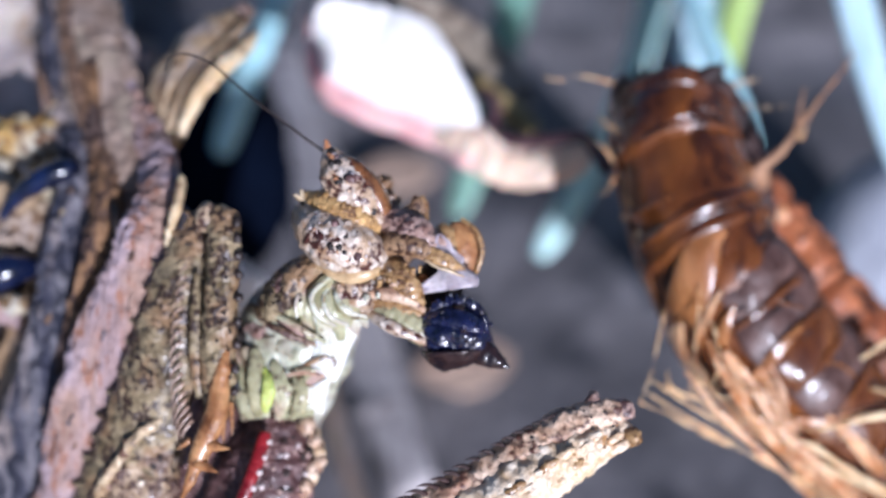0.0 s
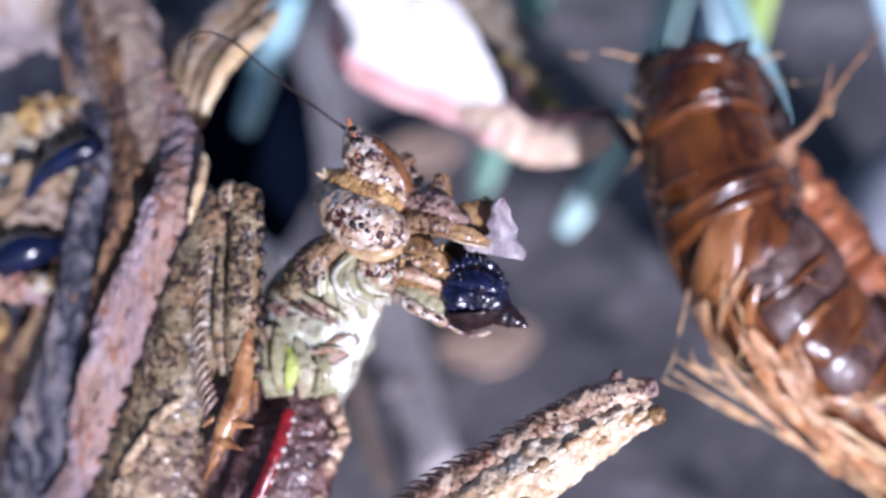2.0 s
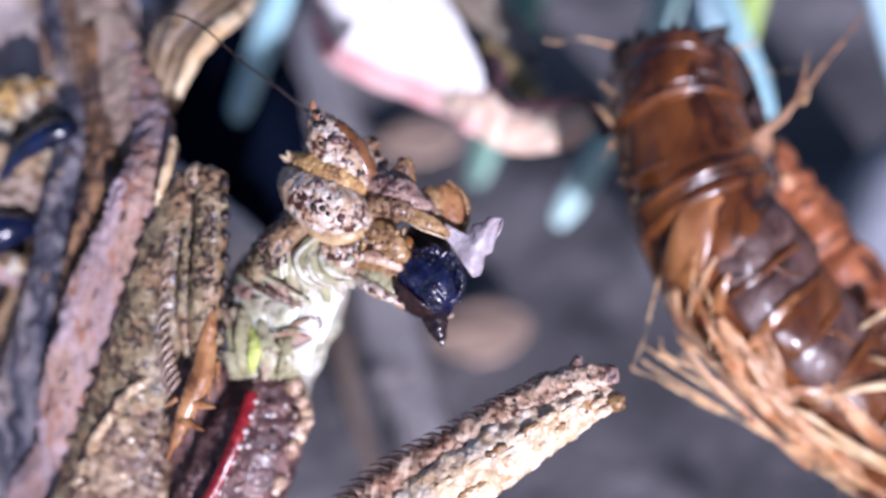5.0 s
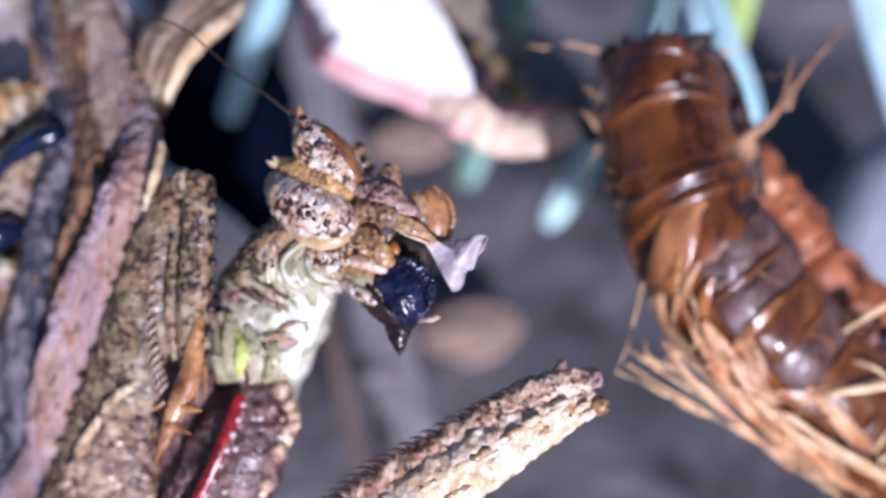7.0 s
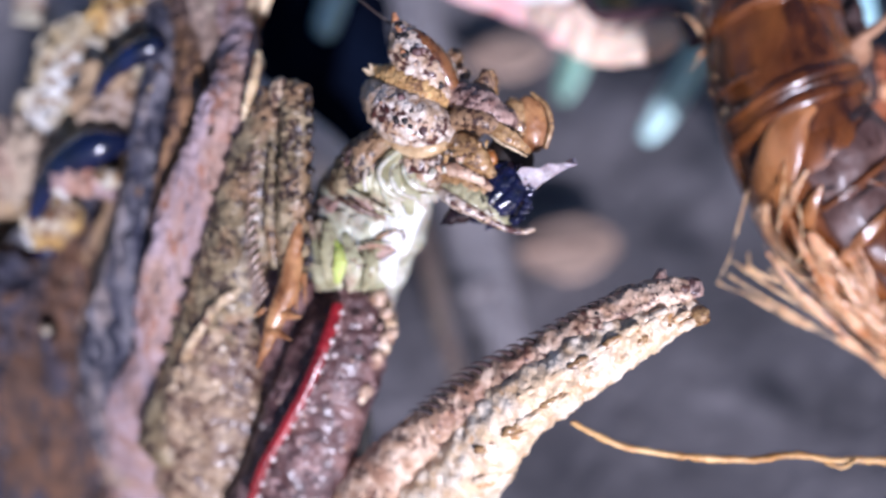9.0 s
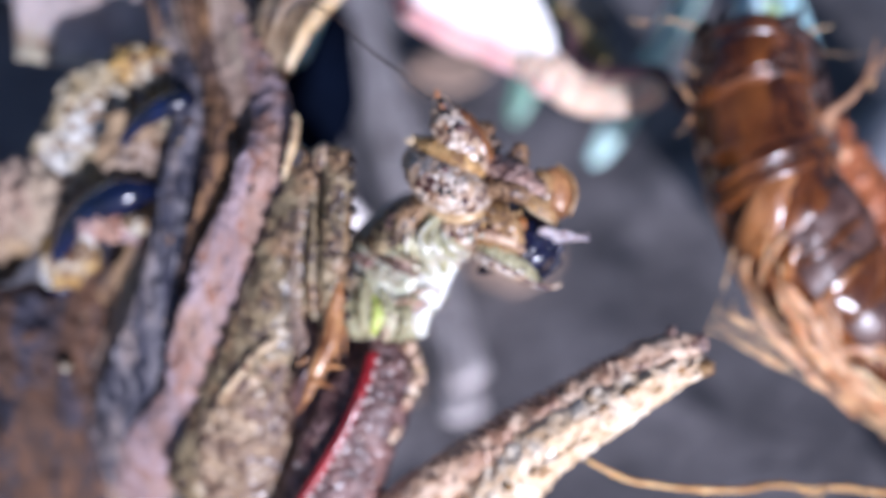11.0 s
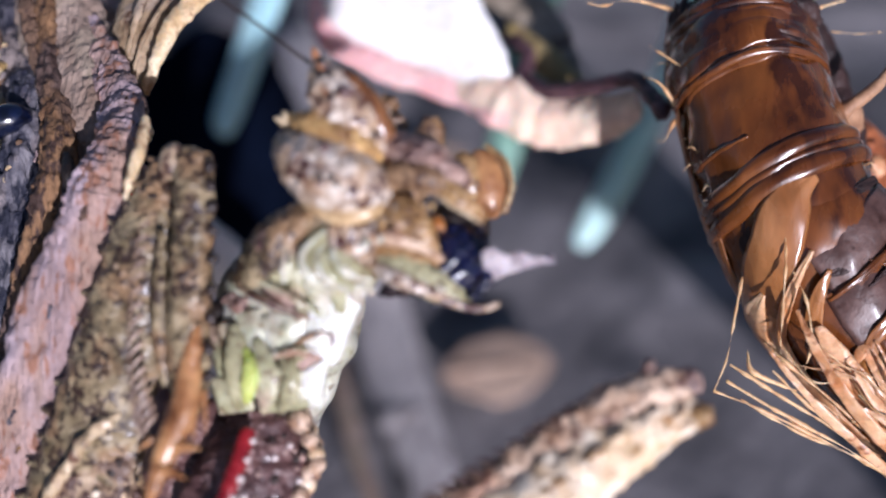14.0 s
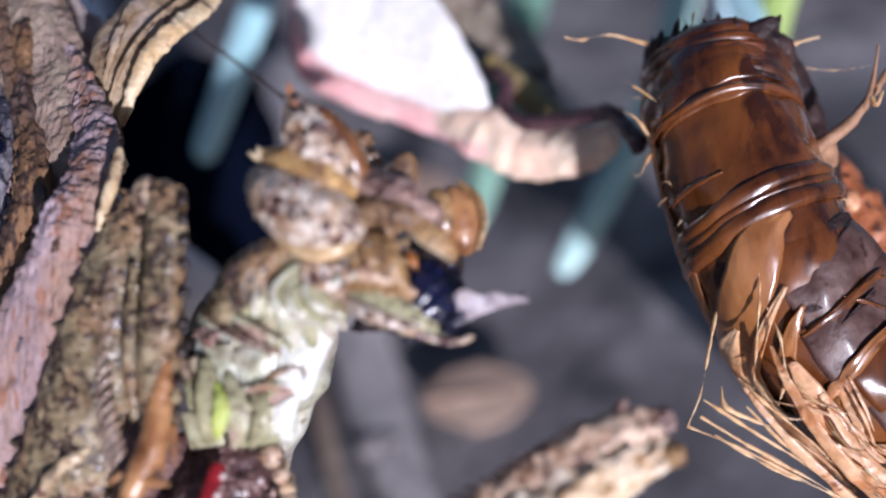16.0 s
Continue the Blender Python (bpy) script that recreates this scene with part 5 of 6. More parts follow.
    for i, (path, mt) in enumerate((
            ([(0.400, 188, 0.28, 0.03), (0.385, 138, 0.32, 0.06), (0.372, 108, 0.32, 0.075), (0.366, 72, 0.30, 0.08), (0.368, 15, 0.24, 0.05)], shell_mat),
            ([(0.412, 188, 0.16, 0.03), (0.398, 138, 0.20, 0.05), (0.386, 108, 0.20, 0.055), (0.382, 72, 0.20, 0.055), (0.386, 15, 0.16, 0.04)], shell_mat),
            ([(0.430, 188, 0.34, 0.04), (0.412, 138, 0.36, 0.07), (0.400, 108, 0.36, 0.085), (0.398, 72, 0.34, 0.085), (0.405, 8, 0.26, 0.06)], shell_mat),
            ([(0.345, 165, 0.08, 0.02), (0.338, 140, 0.13, 0.03), (0.335, 115, 0.06, 0.02)], shell_mat))):
        wrap(path, mt, "", 0.14, 0, 0.07, 10 + i)
    # dark strips painted as the shade in the hollows between the wraps
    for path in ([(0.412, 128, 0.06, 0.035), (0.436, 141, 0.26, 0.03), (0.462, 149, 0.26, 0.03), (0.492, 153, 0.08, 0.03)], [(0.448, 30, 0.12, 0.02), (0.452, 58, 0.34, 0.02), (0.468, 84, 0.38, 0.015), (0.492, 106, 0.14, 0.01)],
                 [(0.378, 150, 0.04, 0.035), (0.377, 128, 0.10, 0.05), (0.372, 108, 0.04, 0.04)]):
        wrap(path, shell_dark, "dark strip painted as the shade of a fold", seed=path[0][1])
    # the broad glossy ribbon that crosses to the edge painted as lit
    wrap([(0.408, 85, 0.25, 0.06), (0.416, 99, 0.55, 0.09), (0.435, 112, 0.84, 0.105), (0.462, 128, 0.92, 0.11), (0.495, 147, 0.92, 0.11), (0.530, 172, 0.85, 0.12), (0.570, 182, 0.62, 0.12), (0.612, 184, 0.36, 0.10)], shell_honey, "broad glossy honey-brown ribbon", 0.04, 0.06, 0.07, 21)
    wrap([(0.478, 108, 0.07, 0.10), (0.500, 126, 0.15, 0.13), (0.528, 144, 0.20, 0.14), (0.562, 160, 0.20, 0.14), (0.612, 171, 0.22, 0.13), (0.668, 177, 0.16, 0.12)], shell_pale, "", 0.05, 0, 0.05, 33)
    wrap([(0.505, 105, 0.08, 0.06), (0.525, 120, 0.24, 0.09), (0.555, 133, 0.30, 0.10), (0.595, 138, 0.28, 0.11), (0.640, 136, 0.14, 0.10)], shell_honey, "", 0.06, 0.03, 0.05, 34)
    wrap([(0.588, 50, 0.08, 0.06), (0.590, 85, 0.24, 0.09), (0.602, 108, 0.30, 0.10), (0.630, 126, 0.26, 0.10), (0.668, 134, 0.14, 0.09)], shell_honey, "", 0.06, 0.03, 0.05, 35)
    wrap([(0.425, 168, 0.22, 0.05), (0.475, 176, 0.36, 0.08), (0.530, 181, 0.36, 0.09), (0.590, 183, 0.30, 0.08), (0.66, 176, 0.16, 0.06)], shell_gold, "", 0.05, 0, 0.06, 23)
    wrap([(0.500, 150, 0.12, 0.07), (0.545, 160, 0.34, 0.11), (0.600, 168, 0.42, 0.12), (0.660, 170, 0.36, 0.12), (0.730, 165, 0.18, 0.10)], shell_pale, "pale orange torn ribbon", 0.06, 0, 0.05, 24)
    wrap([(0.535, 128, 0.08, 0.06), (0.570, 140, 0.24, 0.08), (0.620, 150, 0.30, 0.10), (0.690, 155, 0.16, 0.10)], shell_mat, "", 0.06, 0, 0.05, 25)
    # paler overlay: light on the ribbon's lower end put into the colour
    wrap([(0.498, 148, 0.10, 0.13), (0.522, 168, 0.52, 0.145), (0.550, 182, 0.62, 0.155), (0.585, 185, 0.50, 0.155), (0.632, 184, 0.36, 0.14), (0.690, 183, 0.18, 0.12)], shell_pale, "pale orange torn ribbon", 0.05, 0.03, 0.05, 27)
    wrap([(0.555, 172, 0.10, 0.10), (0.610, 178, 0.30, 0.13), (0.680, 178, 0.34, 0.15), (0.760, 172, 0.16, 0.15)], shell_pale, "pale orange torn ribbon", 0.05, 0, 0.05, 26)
    # orange strips that paint side light along the left edge
    wrap([(0.200, 172, 0.10, 0.03), (0.270, 178, 0.26, 0.05), (0.350, 180, 0.32, 0.06), (0.440, 180, 0.30, 0.07), (0.520, 184, 0.18, 0.09)], shell_lit_edge, "thin orange edge with side light in its colour", 0.04, 0, 0.05, 28)
    wrap([(0.020, 168, 0.10, 0.03), (0.080, 174, 0.22, 0.05), (0.150, 176, 0.22, 0.05), (0.210, 176, 0.10, 0.04)], shell_lit_edge, "thin orange edge with side light in its colour", 0.04, 0, 0.05, 29)
    # shiny grey-violet plates on the lower length, each with a brown lip
    for i, (s0, s1, a0, a1) in enumerate(((0.470, 0.528, 28, 112), (0.520, 0.592, 24, 118), (0.585, 0.648, 20, 108), (0.640, 0.705, 24, 112), (0.700, 0.780, 30, 105))):
        part("loose_layer", rough(sheet(band(s0, s1, 0.012, 0.035, 0.035, a0, a1, 0.006, 40 + i), 14, 28, 0.06), 0.03, 0.7, i), shell_violet if i in (0, 1, 3) else shell_mat, sh, "glossy grey-violet inner skin" if i in (0, 1, 3) else "")
        am = (a0 + a1) / 2
        wrap([(s1 + 0.004, a0 + 6, 0.06, 0.075), (s1 - 0.002, am, 0.15, 0.09), (s1 + 0.006, a1 + 4, 0.05, 0.075)], shell_mat, "", 0.06, 0, 0.05, 30 + i)
        # dark strip painted as the shade below each lip
        wrap([(s1 + 0.020, a0 + 10, 0.05, 0.04), (s1 + 0.014, am - 8, 0.13, 0.05), (s1 + 0.018, a1 - 20, 0.04, 0.045)], shell_dark, "dark strip painted as the shade of a fold", 0, 0, 0.05, 50 + i)
    # one more dark strip painted as shade between the plates
    wrap([(0.505, 112, 0.05, 0.05), (0.512, 100, 0.16, 0.06), (0.510, 84, 0.18, 0.06), (0.503, 72, 0.05, 0.05)], shell_dark, "dark strip painted as the shade of a fold", seed=61)
    for i in range(7):
        s0, a0 = shape.uniform(0.47, 0.68), shape.uniform(40, 118)
        wrap([(s0, a0, 0.03, 0.06), (s0 + 0.02, a0 - shape.uniform(6, 14), 0.07, 0.085), (s0 + 0.05, a0 - shape.uniform(14, 26), 0.03, 0.06)], shell_gold if i % 2 else shell_mat, "", 0.04, 0, 0.04, 70 + i)

    # pale ribbons below the edge painted as lit
    for i, pts in enumerate((
            [(11.14, 5.00, -3.76, 0.14), (11.76, 5.00, -5.17, 0.38), (12.84, 5.20, -6.83, 0.52), (14.44, 5.80, -8.58, 0.57), (17.37, 8.00, -10.96, 0.50)],
            [(10.30, 5.30, -5.20, 0.14), (11.00, 5.30, -6.10, 0.30), (12.40, 5.60, -7.60, 0.42), (14.20, 6.20, -9.20, 0.40), (16.60, 8.00, -11.20, 0.30)],
            [(13.43, 5.60, -7.13, 0.19), (14.61, 5.60, -7.95, 0.48), (16.31, 6.40, -9.40, 0.63), (18.36, 8.00, -11.45, 0.50)])):
        part("torn_strip", rough(tube([(x, y, z, r * (0.42, 0.35, 0.3)[i]) for x, y, z, r in pts], 20, 14, 0.10, (-0.5, -1, -0.3 + 0.2 * i), wave=lambda s, a: 1 + 0.25 * noise.noise(Vector((s * 7, math.cos(a) * 1.5, i)))), 0.09, 0.9, i), shell_pale, sh, "pale orange torn ribbon")

    # torn pale strips along the lower edge
    for i, pts in enumerate((
            [(12.09, 5.50, -4.41, 0.19), (12.84, 5.60, -5.63, 0.58), (13.91, 5.90, -7.01, 0.73), (15.61, 6.60, -8.60, 0.64), (17.87, 8.00, -10.64, 0.51), (20.76, 10.00, -13.07, 0.37)],
            [(15.22, 6.20, -7.42, 0.15), (16.93, 6.20, -7.55, 0.22), (18.89, 6.80, -7.27, 0.20), (21.41, 8.00, -6.95, 0.13)],
            [(13.24, 5.70, -5.88, 0.14), (13.66, 5.50, -5.19, 0.26), (14.17, 5.60, -6.12, 0.24), (14.64, 5.90, -7.13, 0.15)],
            [(16.61, 6.00, -7.15, 0.19), (17.99, 6.40, -8.44, 0.39), (19.40, 7.40, -9.88, 0.30), (21.37, 9.00, -12.03, 0.21)])):
        part("torn_strip", rough(tube([(x, y + 0.3, z, r * 0.8) for x, y, z, r in pts], 16, 12, 0.10, (-0.45, -1, -0.1)), 0.08, 0.7, i), shell_pale, sh, "pale orange torn strip")
        for k in range(2):
            off = Vector((shape.uniform(-0.4, 0.4), shape.uniform(-0.2, 0.1), shape.uniform(-0.4, 0.4)))
            thin = [(x + off.x, y + off.y, z + off.z, r * shape.uniform(0.12, 0.3)) for x, y, z, r in pts[1:]]
            part("torn_strip", rough(tube(thin, 8, 8, 0.25, (0.3, -1, -0.4 + 0.4 * k)), 0.06, 0.5, i + k), shell_pale, sh)

    # jagged crown and the dark stub behind
    top = Vector(mid[0][:3])
    for i in range(18):
        a = radians(10 + 160 * i / 17)
        c = top + Vector((math.cos(a), -0.8 * math.sin(a), 0)) * mid[0][3] * 1.0
        h = shape.uniform(0.5, 1.0) + (0.6 if i in (0, 1, 4, 9, 13) else 0)
        part("crown_spike", rough(tube([(c.x, c.y, c.z - 0.35, 0.34), (c.x + 0.02, c.y, c.z + h * 0.4, 0.22), (c.x + shape.uniform(-0.1, 0.25), c.y - 0.1, c.z + h, 0.03)], 8, 4), 0.08, 0.3, i), shell_dark, sh, "dark jagged crown tip")
    for pts in ([(10.46, 8.40, 7.24, 0.35), (11.37, 8.00, 7.57, 0.50), (12.18, 7.80, 7.94, 0.30), (12.52, 7.80, 8.28, 0.07)], [(10.20, 8.20, 7.21, 0.30), (9.90, 8.20, 7.80, 0.15), (9.79, 8.20, 8.25, 0.05)], [(10.88, 8.00, 7.28, 0.25), (10.96, 7.80, 7.84, 0.15), (10.86, 7.80, 8.23, 0.05)],
                [(12.02, 8.20, 7.46, 0.40), (12.80, 8.40, 7.34, 0.35), (13.34, 8.80, 6.86, 0.20)]):
        part("crown_spike", rough(tube(pts, 12, 8, 0.6), 0.10, 0.4), shell_dark, sh, "dark jagged crown tip")
    part("stub", rough(tube([(13.27, 11.00, 7.70, 0.54), (14.03, 11.00, 6.36, 0.59), (14.63, 11.00, 4.49, 0.59), (15.07, 10.50, 2.58, 0.53), (15.58, 11.00, 1.27, 0.38)], 12, 8), 0.12, 0.6), shell_dark, sh, "dark purple-brown stub")
    part("stub", rough(blob((14.35, 9.60, 3.19, 0.03), (0.8, 0.6, 0.8)), 0.2, 0.5), twig_mat, sh)

    # side twig with its fork and fluff
    tw = part("side_twig", rough(tube([(13.02, 9.00, 2.50, 0.31), (14.06, 8.60, 3.45, 0.26), (15.14, 8.40, 4.30, 0.23), (15.95, 8.40, 5.26, 0.17), (17.11, 8.60, 6.81, 0.10), (18.20, 8.80, 8.12, 0.06), (18.92, 9.00, 9.05, 0.04)], 10, 8), 0.06, 0.5), twig_mat, sh, "pale brown forked side twig")
    part("twig_fork", rough(tube([(15.74, 8.30, 4.87, 0.13), (16.03, 8.20, 5.87, 0.09), (16.31, 8.30, 7.23, 0.04)], 8, 6), 0.04, 0.4), twig_mat, tw)
    part("twig_fork", tube([(15.96, 8.20, 5.24, 0.13), (16.07, 8.00, 4.97, 0.10), (16.32, 8.00, 5.47, 0.03)], 8, 5), fibre_mat, tw)

    # hairs and fibres
    def hair(*pts):
        part("fibre", rough(tube([(x, y, z, r * 0.5) for x, y, z, r in pts], 7, 10), 0.09, 0.9), fibre_mat, sh)

    hair((4.63, 9.00, 7.87, 0.05), (5.27, 9.00, 7.74, 0.10), (6.43, 9.00, 7.92, 0.10), (7.95, 9.60, 7.68, 0.08))
    hair((13.78, 9.00, 6.57, 0.05), (15.06, 9.00, 6.46, 0.06), (16.30, 9.00, 6.62, 0.05))
    hair((9.14, 9.00, 7.40, 0.06), (9.48, 8.80, 8.26, 0.05), (9.56, 8.80, 8.70, 0.03))
    hair((12.85, 9.40, 7.33, 0.06), (13.63, 9.40, 7.63, 0.08), (14.46, 9.40, 7.84, 0.03))
    hair((9.55, 6.00, -2.63, 0.10), (9.18, 5.60, -3.93, 0.07), (8.83, 5.40, -5.36, 0.08), (8.35, 5.30, -6.50, 0.07))
    hair((8.37, 5.40, -6.51, 0.12), (9.91, 5.40, -7.17, 0.12), (12.19, 5.80, -8.32, 0.12), (14.63, 6.60, -9.61, 0.15), (17.62, 8.00, -11.22, 0.15), (21.72, 11.00, -13.33, 0.16))
    hair((8.87, 5.60, -6.23, 0.10), (10.68, 5.60, -7.32, 0.12), (12.97, 6.00, -8.61, 0.12), (15.75, 7.00, -10.42, 0.12), (19.04, 9.00, -12.55, 0.13))
    hair((9.63, 5.80, -5.16, 0.07), (9.69, 5.50, -5.85, 0.10), (10.65, 5.50, -6.34, 0.12), (11.21, 5.60, -6.55, 0.07))
    hair((10.24, 5.80, -4.92, 0.10), (10.89, 5.50, -5.61, 0.12), (12.67, 5.80, -7.11, 0.15), (14.81, 6.40, -8.93, 0.12))
    hair((9.03, 5.80, -5.65, 0.07), (10.44, 5.60, -6.59, 0.10), (12.43, 5.80, -7.84, 0.10), (14.87, 6.60, -9.46, 0.12), (17.88, 8.00, -11.53, 0.13))
    hair((9.44, 6.00, -6.89, 0.07), (11.26, 6.00, -7.99, 0.10), (13.58, 6.40, -9.05, 0.10), (16.14, 7.40, -10.50, 0.10), (19.96, 10.00, -12.54, 0.11))
    hair((10.43, 5.60, -5.87, 0.07), (11.89, 5.60, -7.32, 0.10), (14.01, 6.20, -8.89, 0.10), (17.11, 8.00, -10.76, 0.10), (20.51, 9.40, -12.65, 0.10))
    hair((10.93, 5.70, -0.57, 0.07), (10.90, 5.40, -2.00, 0.07), (10.77, 5.50, -3.93, 0.07), (10.70, 5.70, -5.40, 0.05))
    hair((11.15, 5.40, -2.48, 0.06), (11.53, 5.20, -3.55, 0.07), (11.68, 5.30, -4.87, 0.06), (11.49, 5.50, -5.86, 0.05))
    hair((9.20, 8.00, 4.22, 0.05), (7.62, 8.40, 5.53, 0.06), (6.89, 8.60, 6.07, 0.03))
    hair((7.98, 9.00, 3.80, 0.08), (7.27, 8.60, 4.66, 0.08), (6.63, 8.60, 4.92, 0.03))
    hair((7.85, 9.00, 3.29, 0.08), (7.43, 8.80, 2.50, 0.08), (7.05, 8.80, 2.63, 0.03))

    def straw_hair(*pts):
        part("straw_fibre", rough(tube(list(pts), 8, 8, 0.6), 0.07, 0.6), straw_fibre, sh, "pale straw-coloured fibre")

    straw_hair((16.41, 6.60, -7.84, 0.13), (18.29, 6.40, -7.35, 0.18), (20.02, 6.80, -7.14, 0.16), (23.21, 8.00, -6.87, 0.11))
    straw_hair((18.39, 7.00, -4.81, 0.08), (19.51, 6.60, -3.94, 0.16), (21.60, 6.80, -2.82, 0.16), (24.02, 8.00, -1.85, 0.11))
    straw_hair((18.72, 7.00, -6.08, 0.05), (19.50, 6.60, -6.31, 0.10), (20.26, 6.80, -6.76, 0.08))
    straw_hair((20.11, 7.40, -10.67, 0.11), (21.03, 7.00, -9.69, 0.13), (22.59, 7.60, -8.89, 0.11))
    straw_hair((20.24, 7.20, -11.00, 0.19), (22.00, 7.20, -11.24, 0.24), (25.07, 9.00, -12.23, 0.22))
    straw_hair((14.59, 6.20, -8.10, 0.05), (15.84, 6.00, -8.43, 0.13), (17.26, 6.20, -9.38, 0.16), (19.74, 7.00, -10.76, 0.16), (23.41, 9.00, -12.67, 0.11))
    straw_hair((13.00, 6.40, -6.06, 0.05), (14.25, 6.00, -7.53, 0.13), (15.67, 6.20, -8.87, 0.13), (18.39, 7.00, -10.37, 0.13), (22.27, 9.00, -12.27, 0.11))
    straw_hair((20.57, 7.40, -2.65, 0.04), (21.08, 7.00, -2.99, 0.05), (21.59, 7.20, -3.40, 0.04))
    straw_hair((19.87, 7.40, -10.19, 0.05), (20.21, 7.00, -9.40, 0.08), (20.66, 7.20, -8.77, 0.04))
    for c, r in (((20.62, 8.00, -5.28, 0.03), (0.4, 0.4, 0.6)), ((21.27, 8.00, -6.22, 0.03), (0.5, 0.4, 0.5)), ((22.34, 8.40, -6.69, 0.03), (0.4, 0.4, 0.7))):
        part("dark_scrap", rough(blob(c, r, (0, 30, 0)), 0.2, 0.4), shell_dark, sh)
    fluff = random.Random(12)
    for i in range(70):
        s = fluff.uniform(0.05, 0.95)
        q = along(mid, s)
        left = -1 if fluff.random() < 0.75 else 1
        a = Vector((q[0] + left * q[3] * 0.95, q[1] - fluff.uniform(-0.6, 1.2), q[2] + left * 0.5))
        ln = fluff.uniform(0.3, 1.0)
        b = a + Vector((left * ln * fluff.uniform(0.2, 0.9), fluff.uniform(-0.4, 0.2), fluff.uniform(-0.9, 0.4) * ln))
        part("fibre", tube([(*a, 0.035), (*((a + b) / 2 + Vector((0, -0.1, 0.12))), 0.028), (*b, 0.01)], 5, 3), fibre_mat, sh)
    for i in range(26):
        s = fluff.uniform(0, 1)
        q = along([(10.86, 5.40, -4.88, 0.12), (12.85, 5.60, -6.84, 0.12), (15.30, 6.40, -8.93, 0.12), (18.90, 8.00, -11.53, 0.13)], s)
        a = Vector(q[:3]) + Vector((fluff.uniform(-0.8, 0.8), fluff.uniform(-0.3, 0.3), fluff.uniform(-0.8, 0.8)))
        b = a + Vector((fluff.uniform(1.2, 3.0), fluff.uniform(-0.2, 0.4), -fluff.uniform(0.5, 1.7)))
        bow = Vector((fluff.uniform(-0.4, 0.5), -0.15, fluff.uniform(-0.5, 0.3)))
        part("fibre", tube([(*a, 0.015), (*((a + b) / 2 + bow), 0.032), (*b, 0.01)], 5, 5), fibre_mat if i % 2 else shell_pale, sh)

    # knobby stalk behind
    kn = thing("knobby_stalk", (37.83, 30.71, -30.14), "orange-brown knobby dry stalk behind the wrapped sheath", "stalk")
    pts = [(15.35, 12.50, 3.24, 0.83), (16.46, 12.50, 1.31, 1.33), (17.86, 12.50, -0.77, 1.61), (19.25, 12.50, -2.71, 1.72), (21.13, 13.00, -4.84, 1.85), (24.57, 15.00, -8.23, 2.04), (32.07, 24.00, -14.99, 2.54), (37.83, 30.71, -30.14) + (2.4,)]
    part("shaft", rough(tube(pts, 22, 14, wave=lambda s, a: 1 + 0.05 * math.sin(s * 48 + 2 * math.sin(a))), 0.38, 1.3, 3), knob_mat, kn)
    for i in range(9):
        q = along(pts, 0.06 + 0.065 * i)
        w = shape.uniform(0.5, 1.1)
        part("knob", rough(blob((q[0] + shape.uniform(-1.0, 0.9), q[1] - 0.9, q[2] + shape.uniform(-0.6, 0.6)), (0.8 * w, 0.5, 0.5 * w), (0, shape.uniform(0, 90), 0)), 0.22, 0.6, i), shell_pale if i % 4 == 1 else knob_mat, kn)
    return sh


def make_fibre():
    pts = [(2.47, 1.00, -11.49, 0.10), (3.32, 1.00, -11.91, 0.12), (4.44, 1.20, -12.40, 0.12), (6.43, 1.50, -12.77, 0.12), (7.69, 1.70, -12.91, 0.15), (9.47, 2.00, -12.98, 0.12), (11.01, 2.30, -12.80, 0.15), (12.60, 2.60, -13.03, 0.12), (14.19, 2.90, -13.05, 0.15), (15.56, 3.20, -13.28, 0.15), (16.66, 3.40, -13.43, 0.15), (17.26, 3.50, -13.56, 0.05)]
    f = thing("loose_fibre", pts[0], "thin orange-brown loose fibre lying across the litter", "fibre")
    part("strand", rough(tube(pts, 10, 12, wave=lambda s, a: 1 + 0.35 * noise.noise(Vector((s * 30, a, 0)))), 0.05, 0.4), golden_fibre, f)
    part("strand", rough(tube([(12.32, 2.50, -13.12, 0.07), (12.96, 2.50, -13.29, 0.07), (13.47, 2.60, -13.01, 0.05)], 8, 6), 0.03, 0.3), golden_fibre, f)


